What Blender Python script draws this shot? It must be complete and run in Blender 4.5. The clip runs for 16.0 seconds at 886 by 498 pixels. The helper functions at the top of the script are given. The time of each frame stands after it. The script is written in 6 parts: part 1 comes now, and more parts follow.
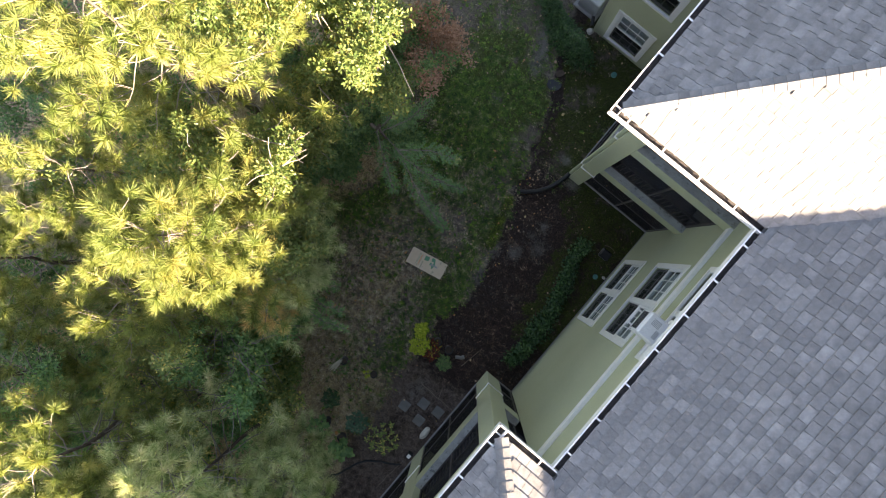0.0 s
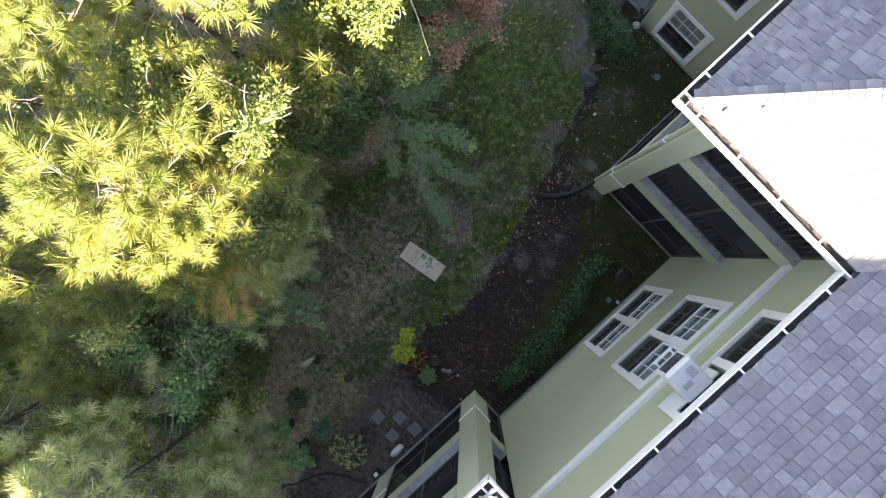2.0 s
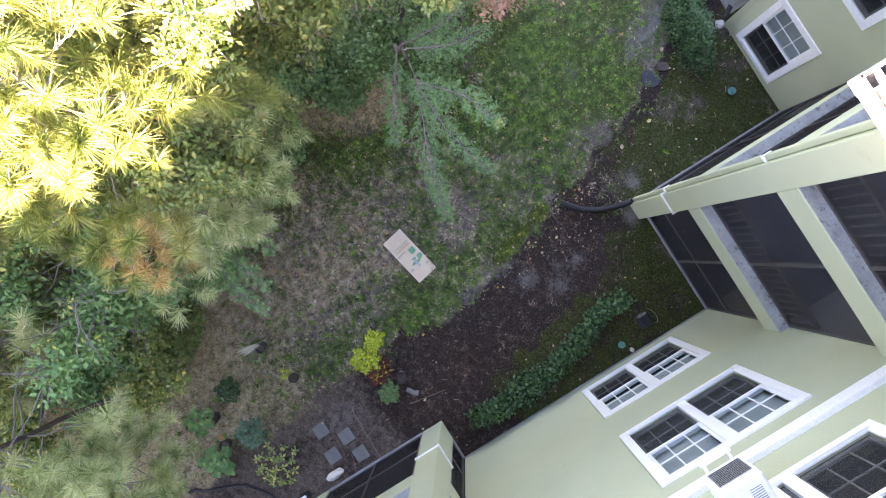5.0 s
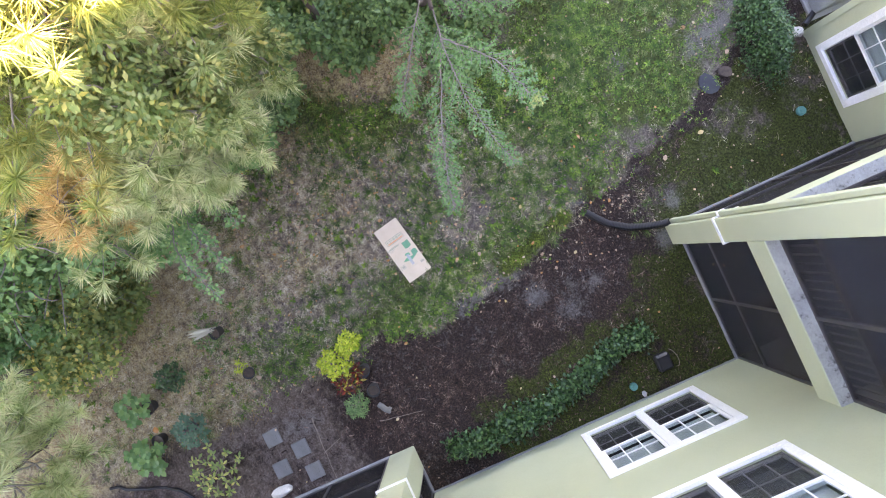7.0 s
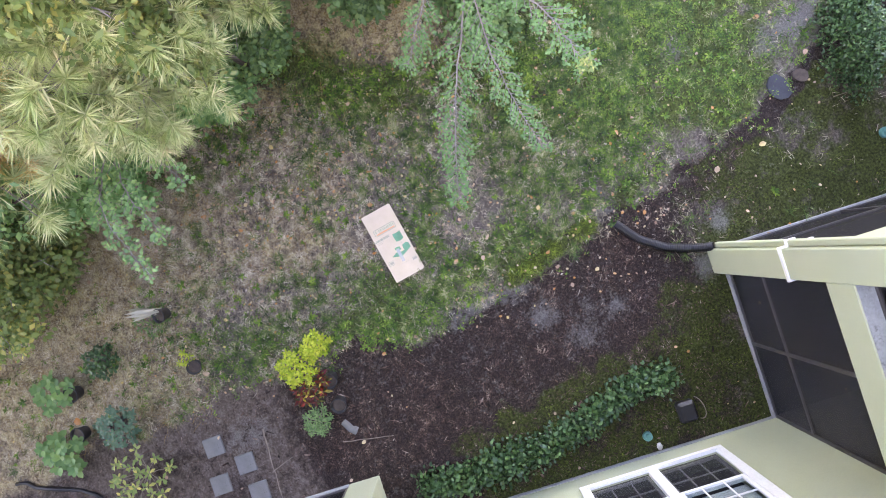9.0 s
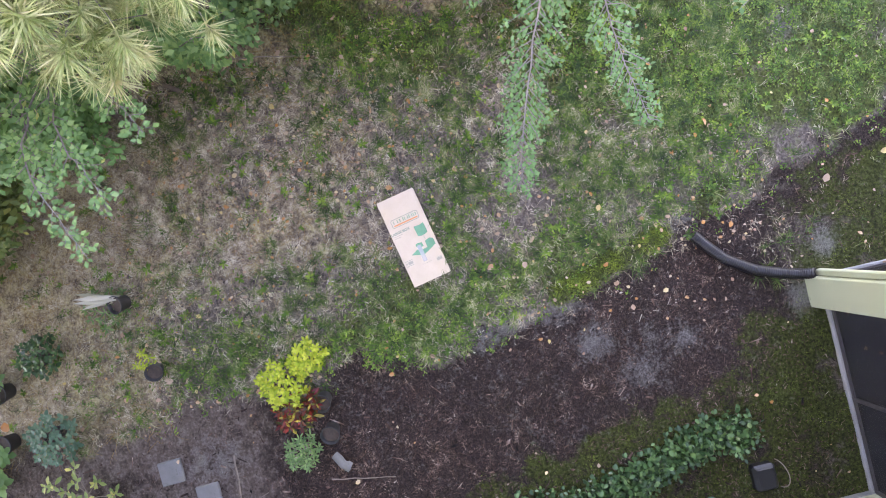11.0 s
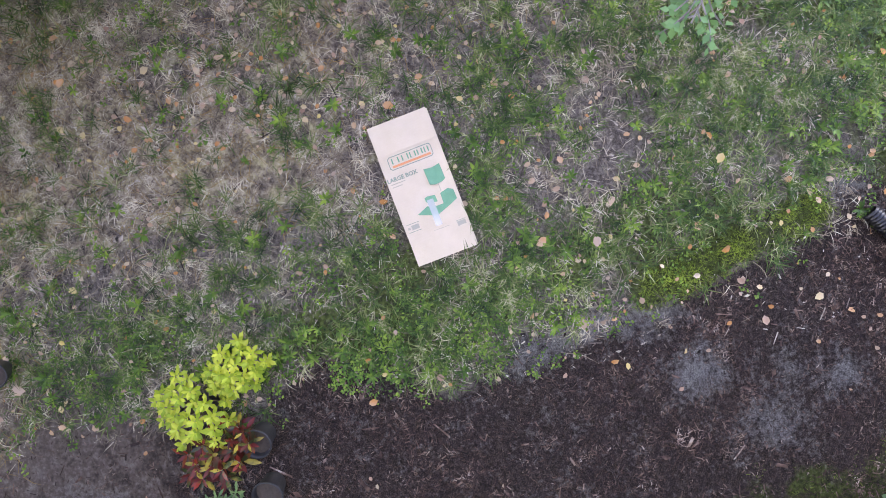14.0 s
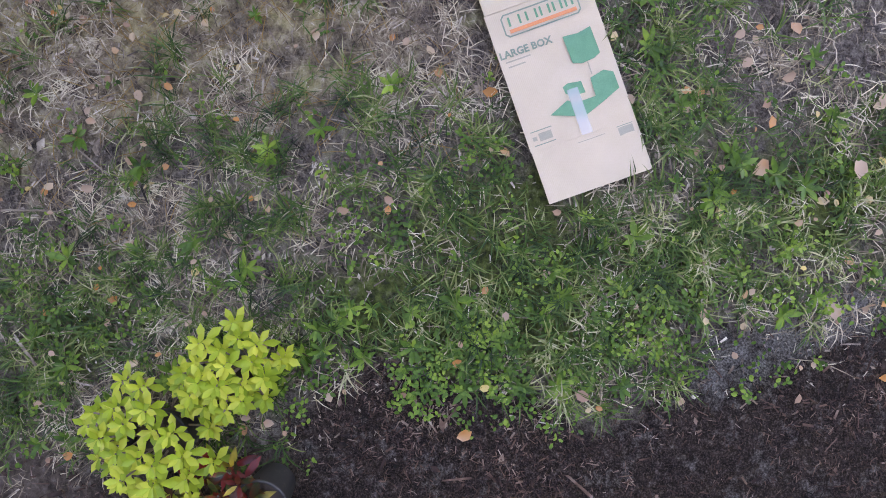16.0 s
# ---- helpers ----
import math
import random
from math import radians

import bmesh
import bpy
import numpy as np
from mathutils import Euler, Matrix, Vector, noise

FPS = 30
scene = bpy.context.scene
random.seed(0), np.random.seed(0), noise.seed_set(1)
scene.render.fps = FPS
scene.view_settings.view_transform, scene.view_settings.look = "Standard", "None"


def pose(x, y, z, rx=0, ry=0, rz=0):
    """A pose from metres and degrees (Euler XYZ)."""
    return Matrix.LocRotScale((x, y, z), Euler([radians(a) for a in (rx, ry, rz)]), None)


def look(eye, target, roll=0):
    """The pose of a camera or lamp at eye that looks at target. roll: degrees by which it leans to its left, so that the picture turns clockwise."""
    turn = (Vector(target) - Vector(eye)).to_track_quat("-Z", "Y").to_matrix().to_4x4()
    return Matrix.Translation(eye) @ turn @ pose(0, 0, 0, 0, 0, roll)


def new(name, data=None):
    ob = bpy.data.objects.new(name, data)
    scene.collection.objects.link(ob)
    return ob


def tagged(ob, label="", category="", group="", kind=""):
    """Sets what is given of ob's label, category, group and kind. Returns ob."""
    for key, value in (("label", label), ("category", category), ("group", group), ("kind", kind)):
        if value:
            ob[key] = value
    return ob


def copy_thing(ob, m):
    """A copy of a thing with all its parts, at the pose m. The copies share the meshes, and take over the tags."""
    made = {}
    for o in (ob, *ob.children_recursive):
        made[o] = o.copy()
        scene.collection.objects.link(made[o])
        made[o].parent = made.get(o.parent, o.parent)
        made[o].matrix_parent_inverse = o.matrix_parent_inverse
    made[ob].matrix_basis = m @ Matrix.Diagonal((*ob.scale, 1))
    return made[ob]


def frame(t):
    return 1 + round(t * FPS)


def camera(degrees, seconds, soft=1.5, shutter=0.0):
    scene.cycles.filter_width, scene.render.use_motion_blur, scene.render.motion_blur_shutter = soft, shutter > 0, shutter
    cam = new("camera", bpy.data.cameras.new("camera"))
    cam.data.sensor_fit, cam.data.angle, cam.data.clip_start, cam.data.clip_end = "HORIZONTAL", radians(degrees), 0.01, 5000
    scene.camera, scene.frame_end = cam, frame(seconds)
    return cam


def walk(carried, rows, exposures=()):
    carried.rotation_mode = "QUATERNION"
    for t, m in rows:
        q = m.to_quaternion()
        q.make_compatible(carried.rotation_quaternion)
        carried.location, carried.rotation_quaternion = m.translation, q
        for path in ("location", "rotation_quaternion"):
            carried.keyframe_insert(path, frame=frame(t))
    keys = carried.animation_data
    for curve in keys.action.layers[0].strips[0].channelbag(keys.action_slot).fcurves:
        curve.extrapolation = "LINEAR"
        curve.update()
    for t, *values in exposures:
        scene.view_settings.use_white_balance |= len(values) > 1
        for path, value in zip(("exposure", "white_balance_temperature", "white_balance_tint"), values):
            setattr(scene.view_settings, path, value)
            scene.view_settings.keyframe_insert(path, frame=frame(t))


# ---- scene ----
cam = camera(73.76, 16.0, soft=1.0)
# seconds, place, tilt about x and y, heading
ROWS = [
    (0.0, -0.000, 0.000, 16.221, 0.13, 2.62, 39.79),
    (0.5, -0.013, -0.012, 15.773, 0.10, 2.61, 41.58),
    (1.0, -0.045, -0.023, 15.338, 0.17, 2.57, 43.32),
    (1.5, -0.070, -0.037, 14.879, 0.25, 2.50, 44.99),
    (2.0, -0.076, -0.058, 14.446, 0.34, 2.48, 46.78),
    (2.5, -0.073, -0.080, 14.043, 0.36, 2.40, 48.58),
    (3.0, -0.090, -0.085, 13.622, 0.38, 2.29, 50.29),
    (3.5, -0.084, -0.082, 13.200, 0.43, 2.25, 52.16),
    (4.0, -0.096, -0.082, 12.773, 0.49, 2.17, 54.03),
    (6.5, -0.243, -0.168, 10.640, 0.34, 1.47, 63.78),
    (7.0, -0.261, -0.187, 10.219, 0.36, 1.37, 65.68),
    (7.5, -0.276, -0.171, 9.808, 0.31, 1.39, 67.49),
    (8.0, -0.275, -0.156, 9.406, 0.30, 1.39, 69.24),
    (10.5, -0.356, -0.376, 7.313, 0.23, 1.48, 75.90),
    (11.0, -0.416, -0.562, 6.892, 0.21, 1.44, 76.83),
    (11.5, -0.488, -0.763, 6.470, 0.18, 1.47, 77.27),
    (12.0, -0.549, -0.866, 6.045, 0.19, 1.49, 77.85),
    (12.5, -0.557, -0.883, 5.617, 0.24, 1.33, 78.44),
    (13.0, -0.484, -0.887, 5.188, 0.30, 1.23, 79.00),
    (13.5, -0.337, -0.882, 4.760, 0.33, 1.18, 79.76),
    (14.0, -0.176, -0.876, 4.338, 0.36, 1.10, 80.52),
    (14.5, -0.072, -0.953, 3.916, 0.39, 1.09, 80.98),
    (15.0, 0.005, -1.136, 3.468, 0.38, 1.06, 81.36),
    (15.5, 0.043, -1.395, 3.016, 0.38, 1.04, 81.69),
    (16.0, 0.033, -1.575, 2.550, 0.43, 1.08, 82.15),
]
# seconds, stops, kelvin, tint: the clip's camera opens up as it comes down into the shade
EXPOSURES = [(0.0, 3.26, 7800, 22), (2.5, 3.9, 7300, 30), (4.0, 4.6, 7200, 37), (7.0, 5.48, 7800, 38), (10.5, 5.8, 8000, 42), (14.0, 5.7, 7700, 42), (15.4, 5.6, 7600, 42), (16.0, 5.43, 7700, 40)]
walk(cam, [(t, pose(x, y, z, a, b, c)) for t, x, y, z, a, b, c in ROWS],
     exposures=EXPOSURES)

# ---------------------------------------------------------------- world and sun
SUN_ELEVATION, SUN_AZIMUTH = 20.5, -20.0   # degrees; azimuth from east (+x) towards north
world = bpy.data.worlds.new("sky")
scene.world = world
world.use_nodes = True
wn = world.node_tree.nodes
sky = wn.new("ShaderNodeTexSky")
sky.sky_type = "NISHITA"
sky.sun_disc = False
sky.sun_elevation = radians(SUN_ELEVATION)
sky.sun_rotation = radians(90 - SUN_AZIMUTH)
sky.air_density, sky.dust_density = 1.0, 1.5
world.node_tree.links.new(sky.outputs[0], wn["Background"].inputs["Color"])
wn["Background"].inputs["Strength"].default_value = 0.058
sun = new("sun", bpy.data.lights.new("sun", "SUN"))
sun.data.energy, sun.data.angle, sun.data.color = 5.0, radians(0.6), (1.0, 0.9, 0.72)
ce = math.cos(radians(SUN_ELEVATION))
sun_way = Vector((ce * math.cos(radians(SUN_AZIMUTH)), ce * math.sin(radians(SUN_AZIMUTH)), math.sin(radians(SUN_ELEVATION))))
sun.matrix_world = look(sun_way * 60, (0, 0, 0))

# ---------------------------------------------------------------- materials
def material(name):
    m = bpy.data.materials.new(name)
    m.use_nodes = True
    nt = m.node_tree
    return m, nt.nodes, nt.links, nt.nodes["Principled BSDF"]


def noise_node(nodes, links, scale, detail=6.0, rough=0.6, vec=None):
    n = nodes.new("ShaderNodeTexNoise")
    n.inputs["Scale"].default_value, n.inputs["Detail"].default_value, n.inputs["Roughness"].default_value = scale, detail, rough
    if vec is None:
        vec = nodes.new("ShaderNodeTexCoord").outputs["Object"]
    links.new(vec, n.inputs["Vector"])
    return n.outputs["Fac"]


def ramp(nodes, links, fac, stops):
    r = nodes.new("ShaderNodeValToRGB")
    el = r.color_ramp.elements
    while len(el) < len(stops):
        el.new(0.5)
    for e, (p, c) in zip(el, stops):
        e.position, e.color = p, (*c, 1) if len(c) == 3 else c
    links.new(fac, r.inputs["Fac"])
    return r.outputs["Color"]


def mixed(nodes, links, fac, a, b, mode="MIX"):
    x = nodes.new("ShaderNodeMix")
    x.data_type, x.blend_type = "RGBA", mode
    for sock, v in ((x.inputs[0], fac), (x.inputs[6], a), (x.inputs[7], b)):
        if isinstance(v, (int, float)):
            sock.default_value = v
        elif isinstance(v, tuple):
            sock.default_value = (*v, 1)
        else:
            links.new(v, sock)
    return x.outputs[2]


def maths(nodes, links, op, a, b=0.0, clamp=False):
    x = nodes.new("ShaderNodeMath")
    x.operation, x.use_clamp = op, clamp
    for sock, v in zip(x.inputs, (a, b)):
        if isinstance(v, (int, float)):
            sock.default_value = v
        else:
            links.new(v, sock)
    return x.outputs[0]


def bump(nodes, links, bsdf, height, strength, distance=0.01):
    b = nodes.new("ShaderNodeBump")
    b.inputs["Strength"].default_value, b.inputs["Distance"].default_value = strength, distance
    links.new(height, b.inputs["Height"])
    links.new(b.outputs[0], bsdf.inputs["Normal"])


def worn(name, dark, light, scale=3.0, fine=60.0, rough=0.7, relief=0.2, metal=0.0, dirt=None, dirt_at=0.62):
    """A surface in two close tones, with fine grain, and stains of the colour dirt."""
    m, n, l, p = material(name)
    big = noise_node(n, l, scale)
    col = ramp(n, l, big, [(0.3, dark), (0.7, light)])
    small = noise_node(n, l, fine, 4)
    col = mixed(n, l, 0.35, col, ramp(n, l, small, [(0.3, tuple(0.6 * c for c in light)), (0.7, tuple(min(1, 1.15 * c) for c in light))]))
    if dirt:
        st = noise_node(n, l, scale * 2.3, 8, 0.7)
        col = mixed(n, l, ramp(n, l, st, [(dirt_at, (0, 0, 0)), (dirt_at + 0.13, (1, 1, 1))]), col, dirt)
    l.new(col, p.inputs["Base Color"])
    p.inputs["Roughness"].default_value, p.inputs["Metallic"].default_value = rough, metal
    if relief:
        bump(n, l, p, small, relief)
    return m


def leafy(name, stops, rough=0.5, through_light=0.35, patch=2.5, clumped=False):
    """Foliage: tones by leaf, broken by patches, with light coming through."""
    m, n, l, p = material(name)
    geo = n.new("ShaderNodeNewGeometry")
    pick = maths(n, l, "ADD", maths(n, l, "MULTIPLY", geo.outputs["Random Per Island"], 0.6), maths(n, l, "MULTIPLY", noise_node(n, l, patch, 3), 0.45))
    if clumped:
        wide = maths(n, l, "ADD", maths(n, l, "MULTIPLY", maths(n, l, "SUBTRACT", noise_node(n, l, patch, 4), 0.5), 2.6), 0.5, True)
        pick = maths(n, l, "ADD", maths(n, l, "MULTIPLY", geo.outputs["Random Per Island"], 0.4), maths(n, l, "MULTIPLY", wide, 0.6))
    col = ramp(n, l, pick, stops)
    l.new(col, p.inputs["Base Color"])
    p.inputs["Roughness"].default_value = rough
    p.inputs["Specular IOR Level"].default_value = 0.35
    tr = n.new("ShaderNodeBsdfTranslucent")
    l.new(mixed(n, l, 1.0, col, (1.0, 1.0, 0.68), "MULTIPLY"), tr.inputs["Color"])
    mx = n.new("ShaderNodeMixShader")
    mx.inputs[0].default_value = through_light
    l.new(p.outputs[0], mx.inputs[1])
    l.new(tr.outputs[0], mx.inputs[2])
    l.new(mx.outputs[0], n["Material Output"].inputs["Surface"])
    return m


WALL = worn("sage_stucco", (0.4, 0.43, 0.285), (0.475, 0.505, 0.34), 0.7, 140, 0.85, 0.25, dirt=(0.30, 0.33, 0.2), dirt_at=0.66)
TRIM = worn("white_trim", (0.76, 0.765, 0.74), (0.86, 0.86, 0.835), 2.0, 50, 0.5, 0.05, dirt=(0.5, 0.48, 0.43), dirt_at=0.7)
LEDGE = worn("stained_ledge", (0.2, 0.205, 0.195), (0.44, 0.45, 0.42), 3.5, 40, 0.8, 0.3, dirt=(0.06, 0.06, 0.055), dirt_at=0.55)
GUTTER = worn("gutter_metal", (0.72, 0.74, 0.75), (0.82, 0.83, 0.83), 3.0, 30, 0.4, 0.03, dirt=(0.45, 0.42, 0.38), dirt_at=0.7)
WET_SLATE = worn("wet_slate", (0.022, 0.024, 0.029), (0.045, 0.049, 0.057), 6, 60, 0.75, 0.2)
POT_SOIL = worn("pot_soil", (0.03, 0.022, 0.018), (0.11, 0.08, 0.06), 14, 70, 0.9, 0.6)
MUCK = worn("gutter_litter", (0.012, 0.012, 0.014), (0.07, 0.06, 0.055), 14, 60, 0.8, 0.6)
DARK_RAIL = worn("dark_bronze_rail", (0.04, 0.036, 0.035), (0.07, 0.062, 0.06), 5, 60, 0.45, 0.05)
# Porch interiors: their shade is put into this near-black colour.
SHADED_INSIDE = worn("porch_inside_shade", (0.055, 0.055, 0.06), (0.09, 0.09, 0.095), 1.0, 50, 0.85, 0.1)
CONCRETE = worn("concrete", (0.20, 0.20, 0.195), (0.34, 0.34, 0.33), 4.0, 90, 0.9, 0.4, dirt=(0.12, 0.11, 0.10))
PAVER = worn("grey_paver", (0.12, 0.12, 0.112), (0.2, 0.198, 0.185), 5.0, 120, 0.9, 0.5, dirt=(0.09, 0.085, 0.075), dirt_at=0.6)
BLACK_PLASTIC = worn("black_plastic", (0.007, 0.007, 0.009), (0.016, 0.016, 0.019), 6, 80, 0.4, 0.05)
POT_PLASTIC = worn("faded_black_plastic", (0.012, 0.012, 0.013), (0.045, 0.045, 0.046), 6, 70, 0.55, 0.1, dirt=(0.1, 0.085, 0.07), dirt_at=0.6)
LABEL = worn("grey_label", (0.55, 0.56, 0.57), (0.62, 0.63, 0.64), 8, 80, 0.6, 0.0)
WHITE_METAL = worn("white_enamel", (0.84, 0.84, 0.83), (0.9, 0.9, 0.89), 3, 40, 0.4, 0.02)
GREY_METAL = worn("grey_enamel", (0.30, 0.31, 0.31), (0.40, 0.41, 0.41), 3, 40, 0.5, 0.02)
BARK = worn("pine_bark", (0.06, 0.045, 0.035), (0.15, 0.115, 0.095), 9, 45, 0.9, 0.8)
TWIG = worn("pale_twig", (0.13, 0.115, 0.1), (0.28, 0.25, 0.22), 6, 60, 0.85, 0.3)
STICK = worn("dry_stick", (0.16, 0.12, 0.09), (0.30, 0.24, 0.19), 12, 80, 0.85, 0.3)
STONE = worn("pale_stone", (0.5, 0.47, 0.4), (0.66, 0.63, 0.56), 5, 50, 0.85, 0.5, dirt=(0.3, 0.27, 0.2))
BLIND = worn("white_blind", (0.66, 0.66, 0.66), (0.75, 0.75, 0.75), 2, 30, 0.8, 0.0)
# Near-black colour that stands in for unlit rooms behind the windows.
ROOM_SHADE = worn("room_shade", (0.03, 0.03, 0.03), (0.05, 0.05, 0.05), 2, 30, 0.9, 0.0)

NEEDLE = leafy("pine_needles", [(0.0, (0.06, 0.10, 0.026)), (0.3, (0.13, 0.185, 0.042)), (0.6, (0.25, 0.29, 0.085)), (0.85, (0.42, 0.38, 0.12))], 0.45, 0.3, 1.6, True)
NEEDLE_DRY = leafy("dry_needles", [(0.1, (0.16, 0.09, 0.03)), (0.5, (0.33, 0.19, 0.06)), (0.9, (0.42, 0.28, 0.1))], 0.6, 0.25)
NEEDLE_GOLD = leafy("golden_needles", [(0.1, (0.48, 0.28, 0.1)), (0.5, (0.72, 0.5, 0.19)), (0.9, (0.84, 0.68, 0.32))], 0.6, 0.25)
LEAF_OAK = leafy("broad_leaves", [(0.05, (0.06, 0.11, 0.03)), (0.4, (0.12, 0.19, 0.055)), (0.7, (0.2, 0.25, 0.08)), (0.9, (0.38, 0.33, 0.08))], 0.4, 0.35)
LEAF_DARK = leafy("dark_leaves", [(0.1, (0.05, 0.12, 0.045)), (0.5, (0.13, 0.25, 0.09)), (0.8, (0.21, 0.34, 0.12)), (0.95, (0.34, 0.3, 0.07))], 0.4, 0.3)
LEAF_VINE = leafy("vine_leaves", [(0.1, (0.12, 0.2, 0.065)), (0.5, (0.25, 0.35, 0.11)), (0.72, (0.42, 0.44, 0.14)), (0.82, (0.78, 0.66, 0.2))], 0.45, 0.35)
LEAF_TEAL = leafy("sapling_leaves", [(0.1, (0.085, 0.2, 0.075)), (0.5, (0.17, 0.34, 0.125)), (0.8, (0.28, 0.46, 0.17)), (0.93, (0.7, 0.58, 0.14))], 0.4, 0.35)
LEAF_SPRAY = leafy("feathery_leaves", [(0.1, (0.07, 0.18, 0.06)), (0.5, (0.13, 0.29, 0.1)), (0.85, (0.2, 0.37, 0.14))], 0.45, 0.35)
LEAF_RUST = leafy("rust_leaves", [(0.1, (0.24, 0.12, 0.07)), (0.6, (0.42, 0.24, 0.16)), (0.9, (0.52, 0.34, 0.24))], 0.7, 0.2)
LEAF_HEDGE = leafy("hedge_leaves", [(0.1, (0.014, 0.045, 0.015)), (0.5, (0.035, 0.092, 0.032)), (0.9, (0.115, 0.225, 0.08))], 0.28, 0.2)
LEAF_LIME = leafy("lime_leaves", [(0.1, (0.16, 0.28, 0.025)), (0.45, (0.38, 0.5, 0.04)), (0.9, (0.66, 0.66, 0.09))], 0.38, 0.3, 9)
LEAF_CROTON = leafy("croton_leaves", [(0.12, (0.02, 0.011, 0.009)), (0.34, (0.15, 0.013, 0.01)), (0.48, (0.02, 0.04, 0.011)), (0.6, (0.34, 0.03, 0.016)), (0.7, (0.03, 0.06, 0.015)), (0.86, (0.55, 0.38, 0.05))], 0.35, 0.2, 9)
LEAF_BLUE = leafy("bluish_leaves", [(0.1, (0.05, 0.13, 0.08)), (0.6, (0.1, 0.2, 0.12)), (0.9, (0.2, 0.3, 0.2))], 0.4, 0.25)
NEEDLE_PALE = leafy("pale_needles", [(0.0, (0.05, 0.1, 0.03)), (0.3, (0.27, 0.37, 0.13)), (0.6, (0.58, 0.63, 0.32)), (0.9, (0.8, 0.72, 0.46))], 0.5, 0.3, 3.2, True)
LEAF_PALE = leafy("pale_striped_leaves", [(0.1, (0.3, 0.3, 0.18)), (0.6, (0.5, 0.47, 0.36)), (0.9, (0.6, 0.57, 0.46))], 0.6, 0.15)
GRASS = leafy("grass_blades", [(0.15, (0.013, 0.032, 0.01)), (0.4, (0.045, 0.108, 0.022)), (0.6, (0.11, 0.185, 0.038)), (0.74, (0.25, 0.28, 0.1)), (0.87, (0.54, 0.5, 0.31))], 0.5, 0.25, 5.0, True)
GRASS_DRY = leafy("dry_grass", [(0.15, (0.07, 0.05, 0.038)), (0.5, (0.36, 0.28, 0.2)), (0.8, (0.78, 0.69, 0.52))], 0.75, 0.15, 6, True)
CLOVER = leafy("clover_leaves", [(0.15, (0.024, 0.07, 0.01)), (0.5, (0.095, 0.205, 0.026)), (0.85, (0.27, 0.41, 0.055))], 0.45, 0.3, 7, True)
MOSS = leafy("moss_sprigs", [(0.15, (0.014, 0.024, 0.005)), (0.5, (0.075, 0.105, 0.014)), (0.85, (0.22, 0.29, 0.036))], 0.7, 0.2, 4, True)
MOSS_VIVID = leafy("vivid_moss", [(0.15, (0.05, 0.085, 0.008)), (0.5, (0.15, 0.23, 0.018)), (0.85, (0.3, 0.4, 0.045))], 0.7, 0.2, 5, True)
LITTER = leafy("fallen_leaves", [(0.05, (0.22, 0.11, 0.08)), (0.25, (0.42, 0.25, 0.17)), (0.45, (0.48, 0.34, 0.24)), (0.56, (0.55, 0.22, 0.06)), (0.7, (0.55, 0.42, 0.29)), (0.88, (0.62, 0.45, 0.13)), (0.97, (0.72, 0.64, 0.48))], 0.7, 0.1, 4)
DEBRIS = leafy("soil_debris", [(0.18, (0.016, 0.012, 0.01)), (0.38, (0.12, 0.09, 0.07)), (0.56, (0.3, 0.235, 0.185)), (0.78, (0.58, 0.5, 0.4)), (0.95, (0.75, 0.67, 0.55))], 0.9, 0.0, 7, True)
CHIP = leafy("bark_chips", [(0.18, (0.009, 0.006, 0.005)), (0.44, (0.05, 0.026, 0.019)), (0.63, (0.14, 0.08, 0.058)), (0.82, (0.28, 0.195, 0.15)), (0.95, (0.55, 0.45, 0.36))], 0.85, 0.0, 6, True)


def glassy():
    m, n, l, p = material("window_glass")
    p.inputs["Base Color"].default_value = (0.02, 0.025, 0.028, 1)
    p.inputs["Roughness"].default_value = 0.04
    p.inputs["IOR"].default_value = 1.5
    tr = n.new("ShaderNodeBsdfTransparent")
    tr.inputs["Color"].default_value = (0.85, 0.9, 0.9, 1)
    mx = n.new("ShaderNodeMixShader")
    mx.inputs[0].default_value = 0.86
    l.new(p.outputs[0], mx.inputs[1])
    l.new(tr.outputs[0], mx.inputs[2])
    l.new(mx.outputs[0], n["Material Output"].inputs["Surface"])
    return m


def screening(name, open_part, tone):
    """Insect screen: a fine dark mesh that lets part of the light through."""
    m, n, l, p = material(name)
    p.inputs["Base Color"].default_value = (*tone, 1)
    p.inputs["Roughness"].default_value = 0.6
    tr = n.new("ShaderNodeBsdfTransparent")
    mx = n.new("ShaderNodeMixShader")
    l.new(maths(n, l, "ADD", maths(n, l, "MULTIPLY", noise_node(n, l, 2.5), 0.2), open_part - 0.1), mx.inputs[0])
    l.new(p.outputs[0], mx.inputs[1])
    l.new(tr.outputs[0], mx.inputs[2])
    l.new(mx.outputs[0], n["Material Output"].inputs["Surface"])
    return m


GLASS = glassy()
SCREEN_CLEAR = screening("upper_porch_screen", 0.86, (0.02, 0.019, 0.02))
SCREEN = screening("porch_screen", 0.62, (0.02, 0.019, 0.02))
WINDOW_SCREEN = screening("window_screen", 0.5, (0.02, 0.021, 0.022))

# Clear tape whose pale tone stands in for the sky's reflection.
TAPE = screening("clear_tape_glint", 0.6, (0.8, 0.82, 0.85))


